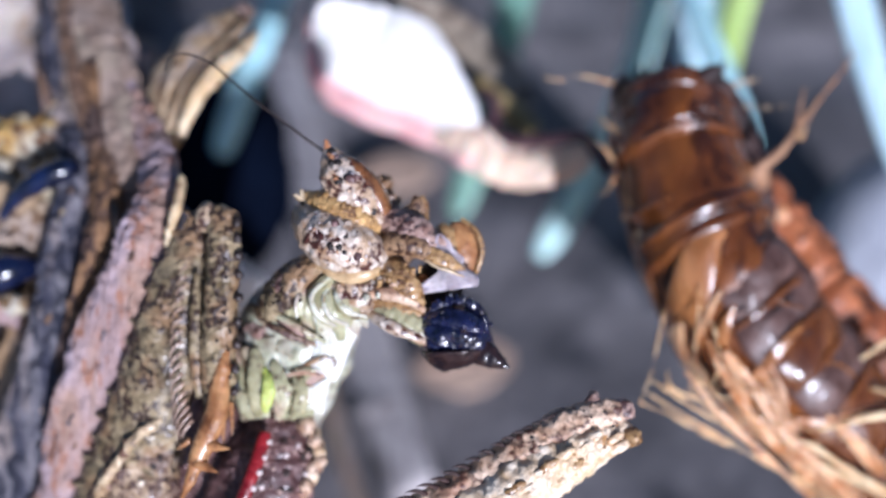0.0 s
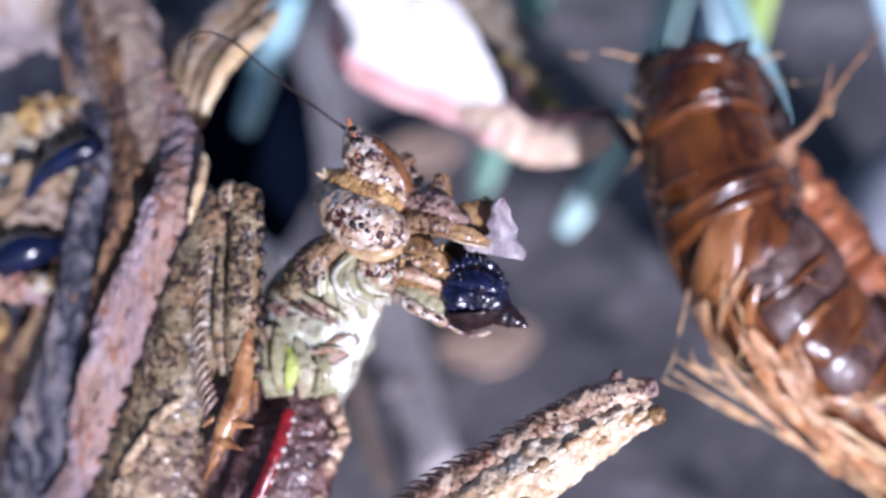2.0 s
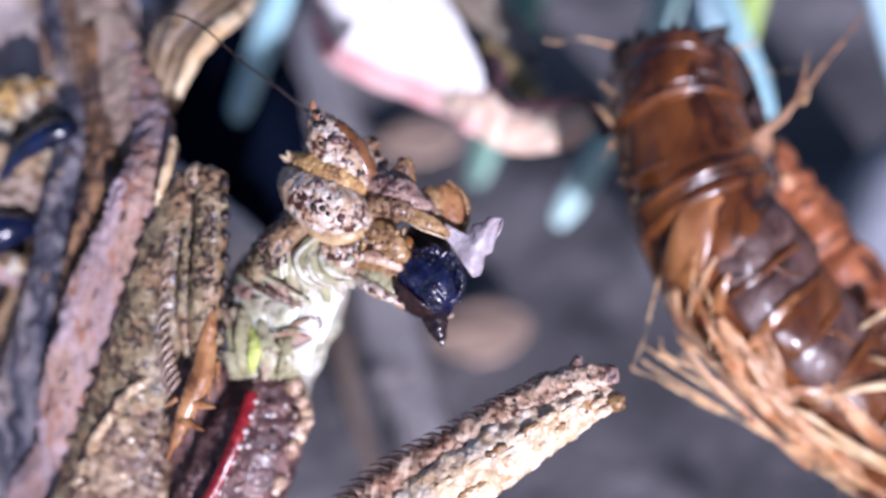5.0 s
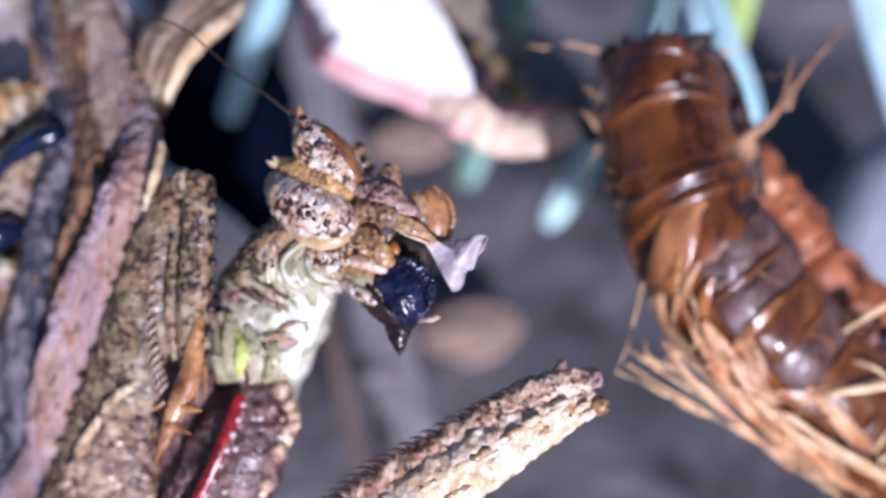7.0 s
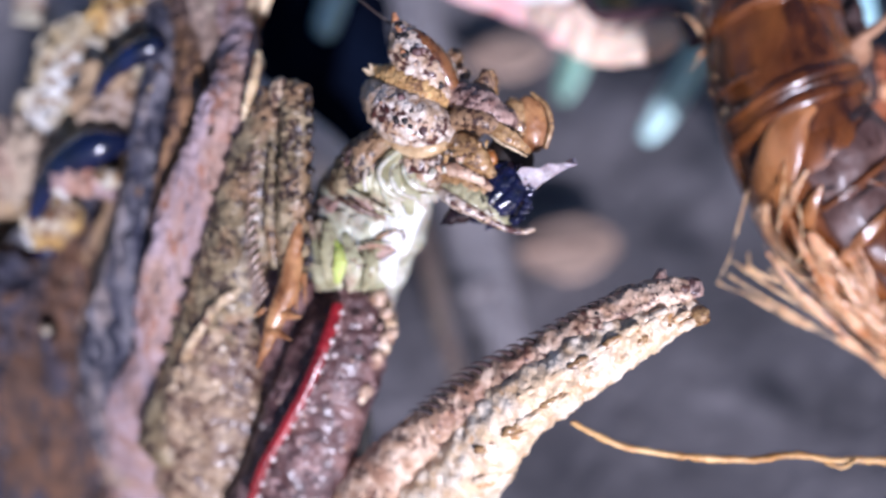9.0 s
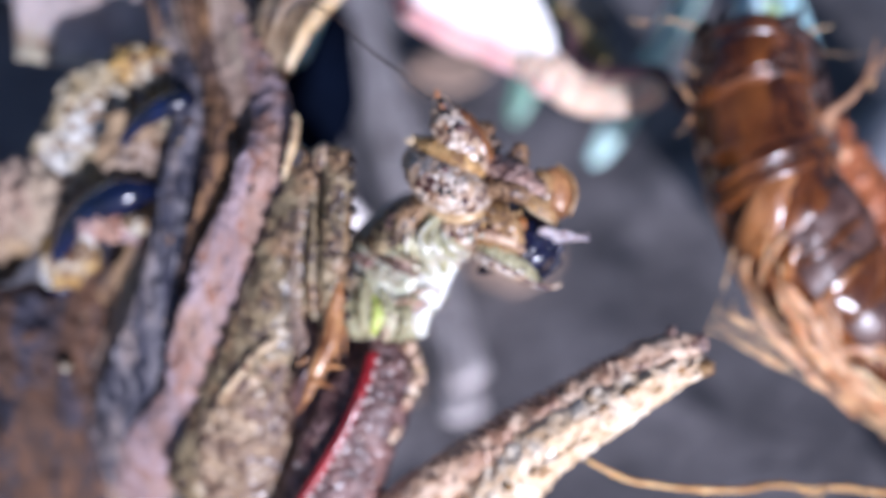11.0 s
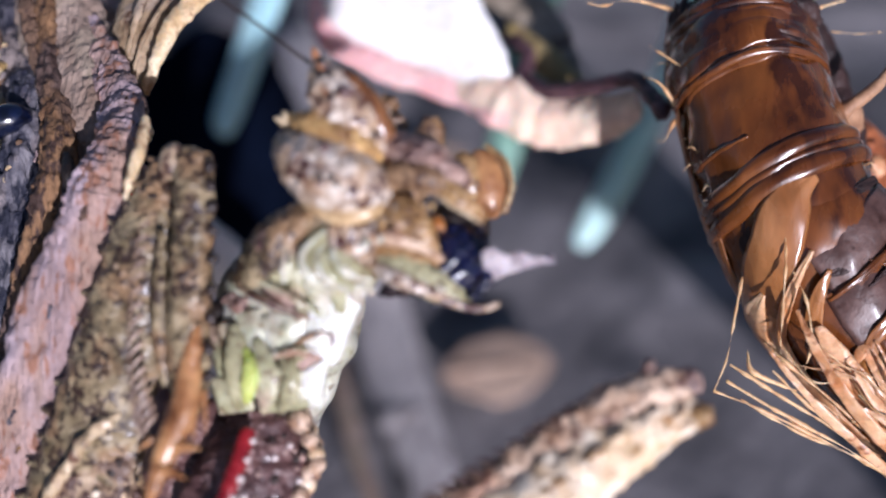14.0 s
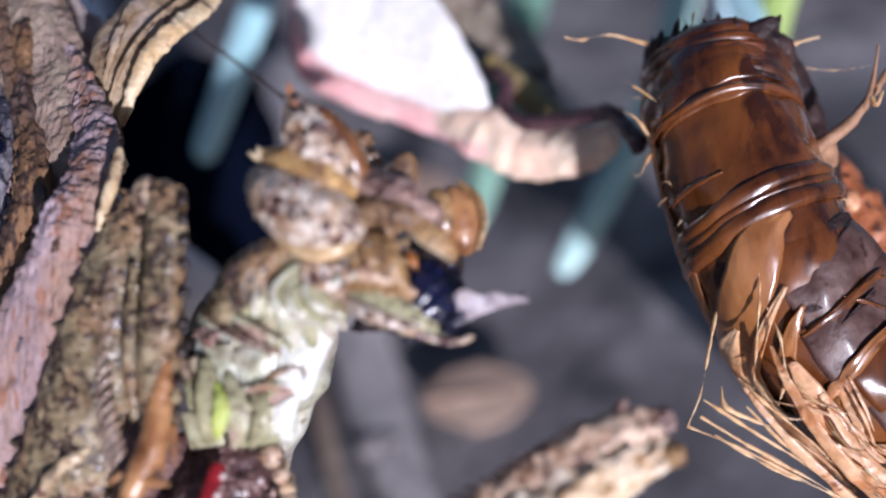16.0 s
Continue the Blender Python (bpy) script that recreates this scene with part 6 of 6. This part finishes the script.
# ---- petal ----
def make_petal():
    pe = thing("petal", (7.08, 12.00, 4.10), "bright white pink-edged fleshy petal on a twisted brown stalk", "petal")

    low = [(-7.37, 21.00, 12.37), (-7.34, 21.00, 11.05), (-6.64, 20.60, 9.10), (-4.84, 20.20, 8.00), (-2.49, 19.60, 7.08), (-0.76, 19.00, 6.33), (0.80, 18.20, 5.70), (2.00, 17.60, 5.50)]
    high = [(-6.99, 19.30, 13.17), (-6.10, 19.30, 13.89), (-3.79, 19.00, 13.41), (-2.34, 18.60, 13.10), (-0.63, 18.00, 12.09), (0.70, 17.50, 10.00), (1.60, 17.20, 8.00), (2.20, 17.40, 6.10)]

    def place(u, v):
        a, b = Vector(along(low, u)), Vector(along(high, u))
        rag = 0.05 * noise.noise(Vector((u * 14, 3, 0))) * v
        swell = math.sin(math.pi * min(1, 0.04 + v)) * math.sin(math.pi * (0.1 + 0.85 * u))
        return a + (b - a) * (v + rag) + Vector((0, -0.8 * swell + 0.10 * noise.noise(Vector((u * 9, v * 2, 1))), 0))
    part("petal_blade", rough(sheet(place, 48, 30, 0.35), 0.03, 1.4, 2), petal_mat, pe)
    part("petal_edge", rough(tube([(-7.17, 20.70, 13.48, 0.22), (-7.26, 20.50, 11.54, 0.52), (-6.81, 20.20, 9.47, 0.68), (-4.91, 19.70, 8.00, 0.73), (-2.44, 19.10, 7.05, 0.68), (-0.45, 18.50, 6.15, 0.64), (1.23, 17.70, 5.18, 0.56)], 18, 12, 0.6, wave=lambda s, a: 1 + 0.25 * noise.noise(Vector((s * 9, a, 0)))), 0.10, 0.7), petal_pink, pe, "rosy pink petal edge")
    part("petal_tail", rough(tube([(-0.60, 18.80, 6.90, 0.55), (1.10, 17.70, 5.90, 1.25), (2.10, 17.10, 5.30, 1.35), (3.38, 16.70, 4.50, 1.22), (5.17, 15.80, 4.22, 1.13), (6.49, 14.60, 4.49, 0.91), (7.20, 13.40, 4.72, 0.54)], 28, 12, 0.5, wave=lambda s, a: 1 + 0.15 * noise.noise(Vector((s * 8, math.cos(a) * 1.5, math.sin(a) * 1.5)))), 0.16, 0.8, 4), petal_tail, pe, "peach-coloured curled tail")
    part("petal_fold", rough(tube([(1.97, 19.00, 9.23, 0.39), (2.95, 18.40, 8.18, 0.66), (3.89, 17.60, 7.14, 0.70), (4.93, 16.60, 6.11, 0.37)], 16, 10, 0.5), 0.15, 0.6), petal_olive, pe, "olive-yellow withered fold")
    part("petal_back", rough(tube([(-3.51, 22.50, 14.88, 0.42), (-1.09, 22.20, 13.86, 0.89), (1.02, 21.60, 12.41, 1.11), (2.93, 20.60, 10.49, 1.14), (4.33, 19.00, 8.13, 0.83), (5.10, 17.50, 6.46, 0.32)], 20, 10, 0.2), 0.14, 0.8, 5), petal_dry, pe, "grey-brown dried back of the petal")
    part("petal_tip", rough(tube([(-7.95, 22.20, 15.45, 0.12), (-7.30, 21.80, 15.00, 0.30), (-6.30, 21.50, 14.30, 0.40)], 12, 8, 0.4), 0.10, 0.5, 7), petal_dry, pe, "grey-brown shrivelled tip")
    part("petal_stalk", rough(tube([(1.85, 18.40, 8.64, 0.22), (2.87, 17.80, 7.83, 0.32), (2.61, 17.00, 6.52, 0.37), (3.67, 16.20, 5.72, 0.36), (5.34, 14.40, 5.57, 0.35), (6.91, 12.40, 5.48, 0.34), (7.78, 10.60, 3.83, 0.36)], 14, 10), 0.14, 0.5), shell_plum, pe, "twisted dark purple-brown stalk")


# ---- grass blades ----
def make_blades():
    def grass(mt, label, pts):
        b = thing("grass_blade", pts[-1], label, "grass", "grass blades")
        x, y, z, r = pts[-1]
        pts.append((x + 1.0, (42.9 + 0.643 * (z + 5)) / 0.766, z + 5, r * 0.8))
        part("midrib", tube([(x, y - r * 0.40, z, r * 0.16) for x, y, z, r in pts], 8, 8), mt, b)
        part("blade", rough(tube(pts, 14, 8, 0.45, wave=lambda s, a: 1 - 0.18 * abs(math.sin(a)) ** 6), 0.05, 1.5), mt, b)

    grass(blade_cyan, "slender blue-green grass blade with a rounded tip", [(-15.75, 34.52, 6.28, 0.51), (-15.18, 34.52, 7.57, 0.87), (-13.68, 34.52, 11.64, 0.99), (-11.93, 34.83, 16.92, 1.03), (-10.11, 35.89, 22.49, 1.01), (-8.04, 40.10, 31.92, 0.96), (-6.66, 52.75, 47.68, 0.76)])
    grass(blade_mint, "pale blue-green grass blade with a rounded tip", [(7.32, 41.47, -0.50, 0.55), (8.27, 41.47, 0.89, 0.95), (10.56, 41.47, 4.89, 1.07), (14.06, 42.03, 11.78, 1.12), (16.63, 42.58, 20.05, 1.14), (18.18, 43.70, 25.34, 1.07), (21.51, 49.28, 37.00, 0.98), (27.29, 64.90, 55.04, 0.75)])
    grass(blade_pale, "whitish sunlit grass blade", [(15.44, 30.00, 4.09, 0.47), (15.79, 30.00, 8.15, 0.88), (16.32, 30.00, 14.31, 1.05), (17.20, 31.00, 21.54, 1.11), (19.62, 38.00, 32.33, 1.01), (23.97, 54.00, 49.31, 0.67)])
    grass(blade_lime, "slim yellow-green grass blade in sunlight", [(17.35, 32.00, 4.88, 0.56), (18.17, 32.00, 9.09, 0.91), (19.50, 32.00, 14.76, 1.02), (21.99, 33.00, 22.22, 1.00), (26.78, 40.00, 33.27, 0.87), (34.25, 55.00, 49.99, 0.67)])
    grass(blade_pale, "broad pale blue-white grass blade", [(30.27, 28.00, 2.44, 0.52), (28.27, 27.00, 6.88, 0.96), (26.35, 27.00, 13.31, 1.16), (25.00, 28.00, 20.80, 1.19), (25.92, 36.00, 31.59, 1.05), (29.53, 52.00, 48.32, 0.65)])
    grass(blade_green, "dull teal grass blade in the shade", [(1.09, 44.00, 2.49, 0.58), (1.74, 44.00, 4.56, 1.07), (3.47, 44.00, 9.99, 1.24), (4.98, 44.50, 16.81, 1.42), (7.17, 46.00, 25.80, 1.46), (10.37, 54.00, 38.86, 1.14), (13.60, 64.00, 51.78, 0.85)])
    grass(blade_cyan, "slender blue-green grass blade beside the sheath", [(18.59, 24.00, 5.83, 0.43), (17.96, 24.00, 7.65, 0.74), (16.93, 25.00, 10.86, 0.81), (15.57, 28.00, 16.59, 0.79), (14.44, 34.00, 25.35, 0.73), (14.51, 50.00, 42.37, 0.64)])
    grass(blade_lime, "slim yellow-green grass blade in sunlight", [(10.70, 36.00, 21.76, 0.52), (11.62, 36.00, 22.73, 0.90), (13.39, 37.00, 26.35, 0.91), (16.75, 44.00, 35.21, 0.84), (21.05, 56.00, 48.84, 0.68)])
    grass(blade_lime, "slim yellow-green grass blade in sunlight", [(30.90, 34.00, 18.65, 0.51), (30.36, 34.00, 20.47, 0.87), (29.84, 35.00, 24.46, 0.88), (31.35, 44.00, 35.44, 0.84), (34.11, 56.00, 49.02, 0.68)])
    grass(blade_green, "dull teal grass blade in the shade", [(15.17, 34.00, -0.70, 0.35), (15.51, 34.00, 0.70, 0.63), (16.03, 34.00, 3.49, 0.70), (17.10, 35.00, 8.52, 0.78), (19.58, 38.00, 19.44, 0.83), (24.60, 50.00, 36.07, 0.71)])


# ---- litter on the ground ----
def dead_leaf(c, length, width, turn, curl, seed, mat, label):
    lf = thing("dead_leaf", c, label, "leaf", "dead leaves on the soil")
    up = Vector((0, -0.766, 0.643))
    d = Euler((0, radians(turn), 0)).to_matrix() @ Vector((1, 0, 0))
    d = (d - up * d.dot(up)).normalized()
    side = up.cross(d)

    def place(u, v):
        w = width * max(0.05, math.sin(math.pi * (0.04 + 0.92 * u))) ** 0.8
        s = (v - 0.5) * 2
        rag = 1 + 0.12 * noise.noise(Vector((u * 6, seed, v)))
        h = curl * (abs(s) ** 1.6) + 1.0 + 0.25 * noise.noise(Vector((u * 3, v * 3, seed)))
        return Vector(c[:3]) + d * (u - 0.5) * length + side * s * w * rag + up * h
    bl = part("leaf_blade", sheet(place, 20, 12, 0.18), mat, lf)
    part("midrib", tube([(*(place(u, 0.5) + up * 0.1), 0.22 * (1.1 - u)) for u in (0, 0.25, 0.5, 0.75, 1)], 8, 4), mat, bl)


def near_leaf():
    lf = thing("dead_leaf", (-20.14, 12.00, 5.19), "pale lilac-tan dry leaf leaning behind the woody stem", "leaf", "dead leaves on the soil")
    low = [(-27.16, 14.00, 5.41), (-22.76, 13.00, 4.88), (-18.77, 12.00, 4.50), (-15.45, 11.00, 4.94), (-13.57, 10.50, 5.95)]
    high = [(-28.05, 16.00, 15.30), (-23.30, 14.50, 14.02), (-19.24, 13.50, 12.35), (-16.00, 12.50, 11.02), (-14.08, 11.50, 9.45)]

    def place(u, v):
        a, b = Vector(along(low, u)), Vector(along(high, u))
        return a + (b - a) * (v + 0.06 * noise.noise(Vector((u * 5, 0, 0))) * v) + Vector((0, 0.5 * noise.noise(Vector((u * 4, v * 4, 3))), 0))
    bl = part("leaf_blade", rough(sheet(place, 30, 20, 0.15), 0.12, 1.2, 2), leaf_lilac, lf)
    part("midrib", tube([(*(place(u, 0.45) + Vector((0, -0.12, 0))), 0.16) for u in (0.02, 0.25, 0.5, 0.75, 0.98)], 8, 4), leaf_lilac, bl)


def make_litter():
    near_leaf()
    dead_leaf((1.77, 47.67, -9.93), 8, 3.0, -12, 0.05, 1, leaf_tan, "tan dry leaf scrap on dark soil")
    dead_leaf((-4.30, 61.46, 6.50), 8, 2.8, -15, 0.05, 2, leaf_tan, "tan dry leaf scrap on dark soil")
    dead_leaf((-43.19, 84.20, 33.61), 12, 6, 10, 1.0, 3, leaf_tan, "brown dry leaf lying on dark soil")
    dead_leaf((-5.99, 83.57, 32.86), 6, 4.0, 80, 1.0, 4, straw_pale, "pale dry leaf scrap on dark soil")
    dead_leaf((-32.88, 82.33, 31.38), 10, 3.0, -30, 1.0, 5, leaf_tan, "brown dry leaf lying on dark soil")
    dead_leaf((-46.29, 74.33, 21.84), 26, 13.0, 30, 1.5, 6, straw_pale, "pale lilac-grey dry leaf behind the stem")
    dead_leaf((-33.02, 71.10, 17.99), 7, 3.5, 60, 1.0, 7, leaf_tan, "tan dry leaf lying on dark soil")
    # added black lumps: the deep shade behind the stem, put into shape and colour
    shade_at = (-17.68, 38.00, 4.66, 0.04)
    bw = thing("shade_lump", shade_at, "black lump added in place of the deep shade behind the stem", "wood")
    part("lump", rough(blob(shade_at, (6.6, 4.0, 9.0), (0, 12, 0), 4), 0.8, 3.0, 3), shade_black, bw)
    part("lump", rough(blob(Vector(shade_at[:3]) + Vector((0, 6, -2.0)), (5.0, 5.0, 6.0), (0, 12, 0), 3), 0.8, 3.0, 4), shade_black, bw)
    for mt, label, pts in (
            (straw_pale, "pale whitish straw lying behind the stem", [(-22.04, 26.00, 4.99, 1.48), (-18.30, 25.00, 2.03, 1.51), (-14.70, 25.00, -0.69, 1.56), (-11.71, 26.00, -3.34, 1.52), (-9.25, 30.00, -6.61, 1.48)]),
            (straw, "grey-brown flattened straw on the soil", [(-16.73, 70.68, 20.61, 2.32), (-13.62, 62.70, 11.10, 2.52), (-10.33, 55.61, 2.64, 2.59), (-7.41, 49.63, -4.49, 2.36), (-5.45, 46.60, -9.40, 2.10), (-3.90, 43.00, -14.50, 1.95), (-2.20, 38.00, -20.50, 1.80)]),
            (straw, "grey-brown flattened straw on the soil", [(-8.97, 51.39, -2.38, 1.74), (-6.38, 46.56, -8.14, 2.12), (-4.10, 42.29, -13.23, 2.07), (-2.08, 38.50, -17.75, 1.81)]),
            (bark_dull, "dark thin twig lying on the soil", [(-11.18, 48.52, -6.59, 0.59), (-9.50, 45.27, -10.45, 0.64), (-7.87, 41.45, -15.00, 0.61), (-6.04, 38.02, -19.09, 0.51)])):
        s = thing("straw", pts[0], label, "straw", "straws on the soil")
        part("stalk", rough(tube(pts, 16, 8, 0.5), 0.15, 2.0), mt, s)
        q = along(pts, 0.62)
        part("joint", rough(blob(q, (q[3] * 1.08, q[3] * 0.6, q[3] * 0.7), sub=3), 0.1, 1.0), mt, s)
    for c, r, seed in (((36.69, 51.94, -0.17, 0.04), (5.5, 5.0, 9.0), 1), ((36.87, 50.87, -1.45, 0.05), (4.0, 4.0, 7.0), 2)):
        st = thing("stone", c, "pale blue-grey rounded stone on the soil", "stone", "stones on the soil")
        part("stone_body", rough(blob(c, r, (30, 10 * seed, 0), 3), 0.5, 3.0, seed), stone_mat, st)


make_stem()
make_crusts()
mantis, jaw, palp, lip, head, far_thigh, far_shin = make_mantis()
prey, scrap = make_prey()
make_sheath()
make_fibre()
make_petal()
make_blades()
make_litter()


# ---- what moves ----
def motions():
    px = 1 / 47.3

    def moved(ob, rows):
        base = BASE[ob]
        walk(ob, [(t, LIE @ pose((base.x + dx * px) * MM, (base.y + dy) * MM, (base.z - dz * px) * MM, 0, turn, 0) @ pose(0, 0, 0, 0, 0, spin)) for t, dx, dy, dz, turn, spin in rows])

    moved(prey, [(0, -16, 0, 33, 2, 0), (0.3, -2, 0, 28, 2, 0), (0.5, -11, 0, 37, 4, 0), (1.0, -37, 0, 12, 5, 0), (1.5, 0, 0, 0, 0, 0), (2.0, -25, 0, 2, 0, 0), (2.5, -45, 0, 37, -3, 0),
                 (3.0, -36, 0, 38, 0, 0), (3.5, -17, 0, 32, -3, 0), (4.0, -50, 0, 3, 32, 0), (4.5, -47, 0, 17, 40, 0), (5.0, -41, 0, 16, 45, 0), (5.2, -48, 0, 18, 47, 0),
                 (7.3, -70, 0.1, 26, 60, 0), (7.5, -65, 0.1, 23, 62, 0), (8.0, -58, 0.2, 12, 75, 0), (8.2, -95, 0.4, 0, 100, 0), (8.5, -90, 0.4, 34, 112, 0), (8.7, -82, 0.5, 20, 118, 0),
                 (10.8, -74, 0.7, -4, 122, 0), (12.0, -70, 0.7, 0, 118, 0), (12.5, -72, 0.7, -4, 120, 0), (14.0, -80, 0.7, -18, 125, 0), (16.0, -80, 0.7, -18, 125, 0)])
    moved(scrap, [(0, -62, 0, 24, -8, 0), (0.5, -32, 0, 14, 4, 0), (1.0, -22, 0, -2, 10, 0), (1.5, 0, 0, 0, 5, 0), (2.0, -10, 0, 2, 10, 0), (2.5, -26, 0, 20, 22, 0), (3.0, -18, 0, 22, 22, 0), (3.5, -4, 0, 16, 16, 0),
                  (4.0, -14, 0, 26, 38, 0), (4.5, -2, 0, 38, 48, 0), (5.0, 16, 0, 44, 55, 0), (7.3, 10, 0, 62, 60, 0), (8.0, -2, 0, 60, 40, 20), (8.3, -4, 0.1, 68, 60, 50), (8.7, -8, 0.2, 74, 66, 66), (10.8, -32, 0.5, 70, 90, 68),
                  (12.0, -26, 0.5, 72, 88, 68), (12.5, -16, 0.5, 72, 86, 68), (14.0, -8, 0.4, 86, 84, 68), (16.0, -6, 0.4, 92, 82, 68)])
    # the head rises a little towards the end, and the stretched foreleg swings up about its base
    rise = ((0, 0), (8.7, 0), (12.5, 0.05), (13.1, 0.15), (13.7, 0.85), (14.0, 1), (15.0, 0.95), (16.0, 0.9))

    def risen(t):
        for (t0, a), (t1, b) in zip(rise, rise[1:]):
            if t0 <= t <= t1:
                return a + (b - a) * (t - t0) / (t1 - t0)
        return 0

    def lifted(t):
        return pose(-0.13 * MM * risen(t), 0, 0.38 * MM * risen(t))

    hinge = BASE[jaw]
    walk(head, [(t, lifted(t)) for t, _ in rise])
    p = (Vector((-7.2, 4.0, -17.5)) - hinge) * MM
    for ob in (far_thigh, far_shin):
        walk(ob, [(t, Matrix.Translation(p) @ pose(0, 0, 0, 0, -1.55 * a, 0) @ Matrix.Translation(-p)) for t, a in rise])
    beats = ((0, 1.0), (0.6, -0.6), (1.2, 0.8), (1.8, -0.5), (2.5, 1.0), (3.1, -0.3), (3.6, 1.0), (4.2, -0.8), (4.8, 0.6), (5.2, -0.4), (7.3, 0.6), (7.8, -0.8), (8.3, 0.8),
             (8.7, -0.2), (10.8, 0.9), (11.4, 0.2), (12.0, 0.9), (13.0, 0.4), (14.0, 1.2), (15.0, 1.6), (16.0, 1.8))
    for ob, q, k in ((jaw, Vector((-2.22, 0.70, -0.61)), 5), (palp, Vector((-2.99, 1.00, -2.02)), -3)):
        p = (q - hinge) * MM
        walk(ob, [(t, lifted(t) @ Matrix.Translation(p) @ pose(0, 0, 0, 0, a * k, 0) @ Matrix.Translation(-p)) for t, a in beats])
    p = (Vector((-0.85, 0.20, -0.12)) - hinge) * MM
    walk(lip, [(t, lifted(t) @ Matrix.Translation(p) @ pose(0, 0, 0, 0, a, 0) @ Matrix.Translation(-p)) for t, a in ((0, 4), (0.6, 0), (1.5, -4), (3.5, 0), (4.2, 6), (5.2, 4), (7.3, 6), (8.7, 10), (10.8, 12), (12.5, 12), (13.1, 12.5), (14.0, 14), (16.0, 16))])


motions()
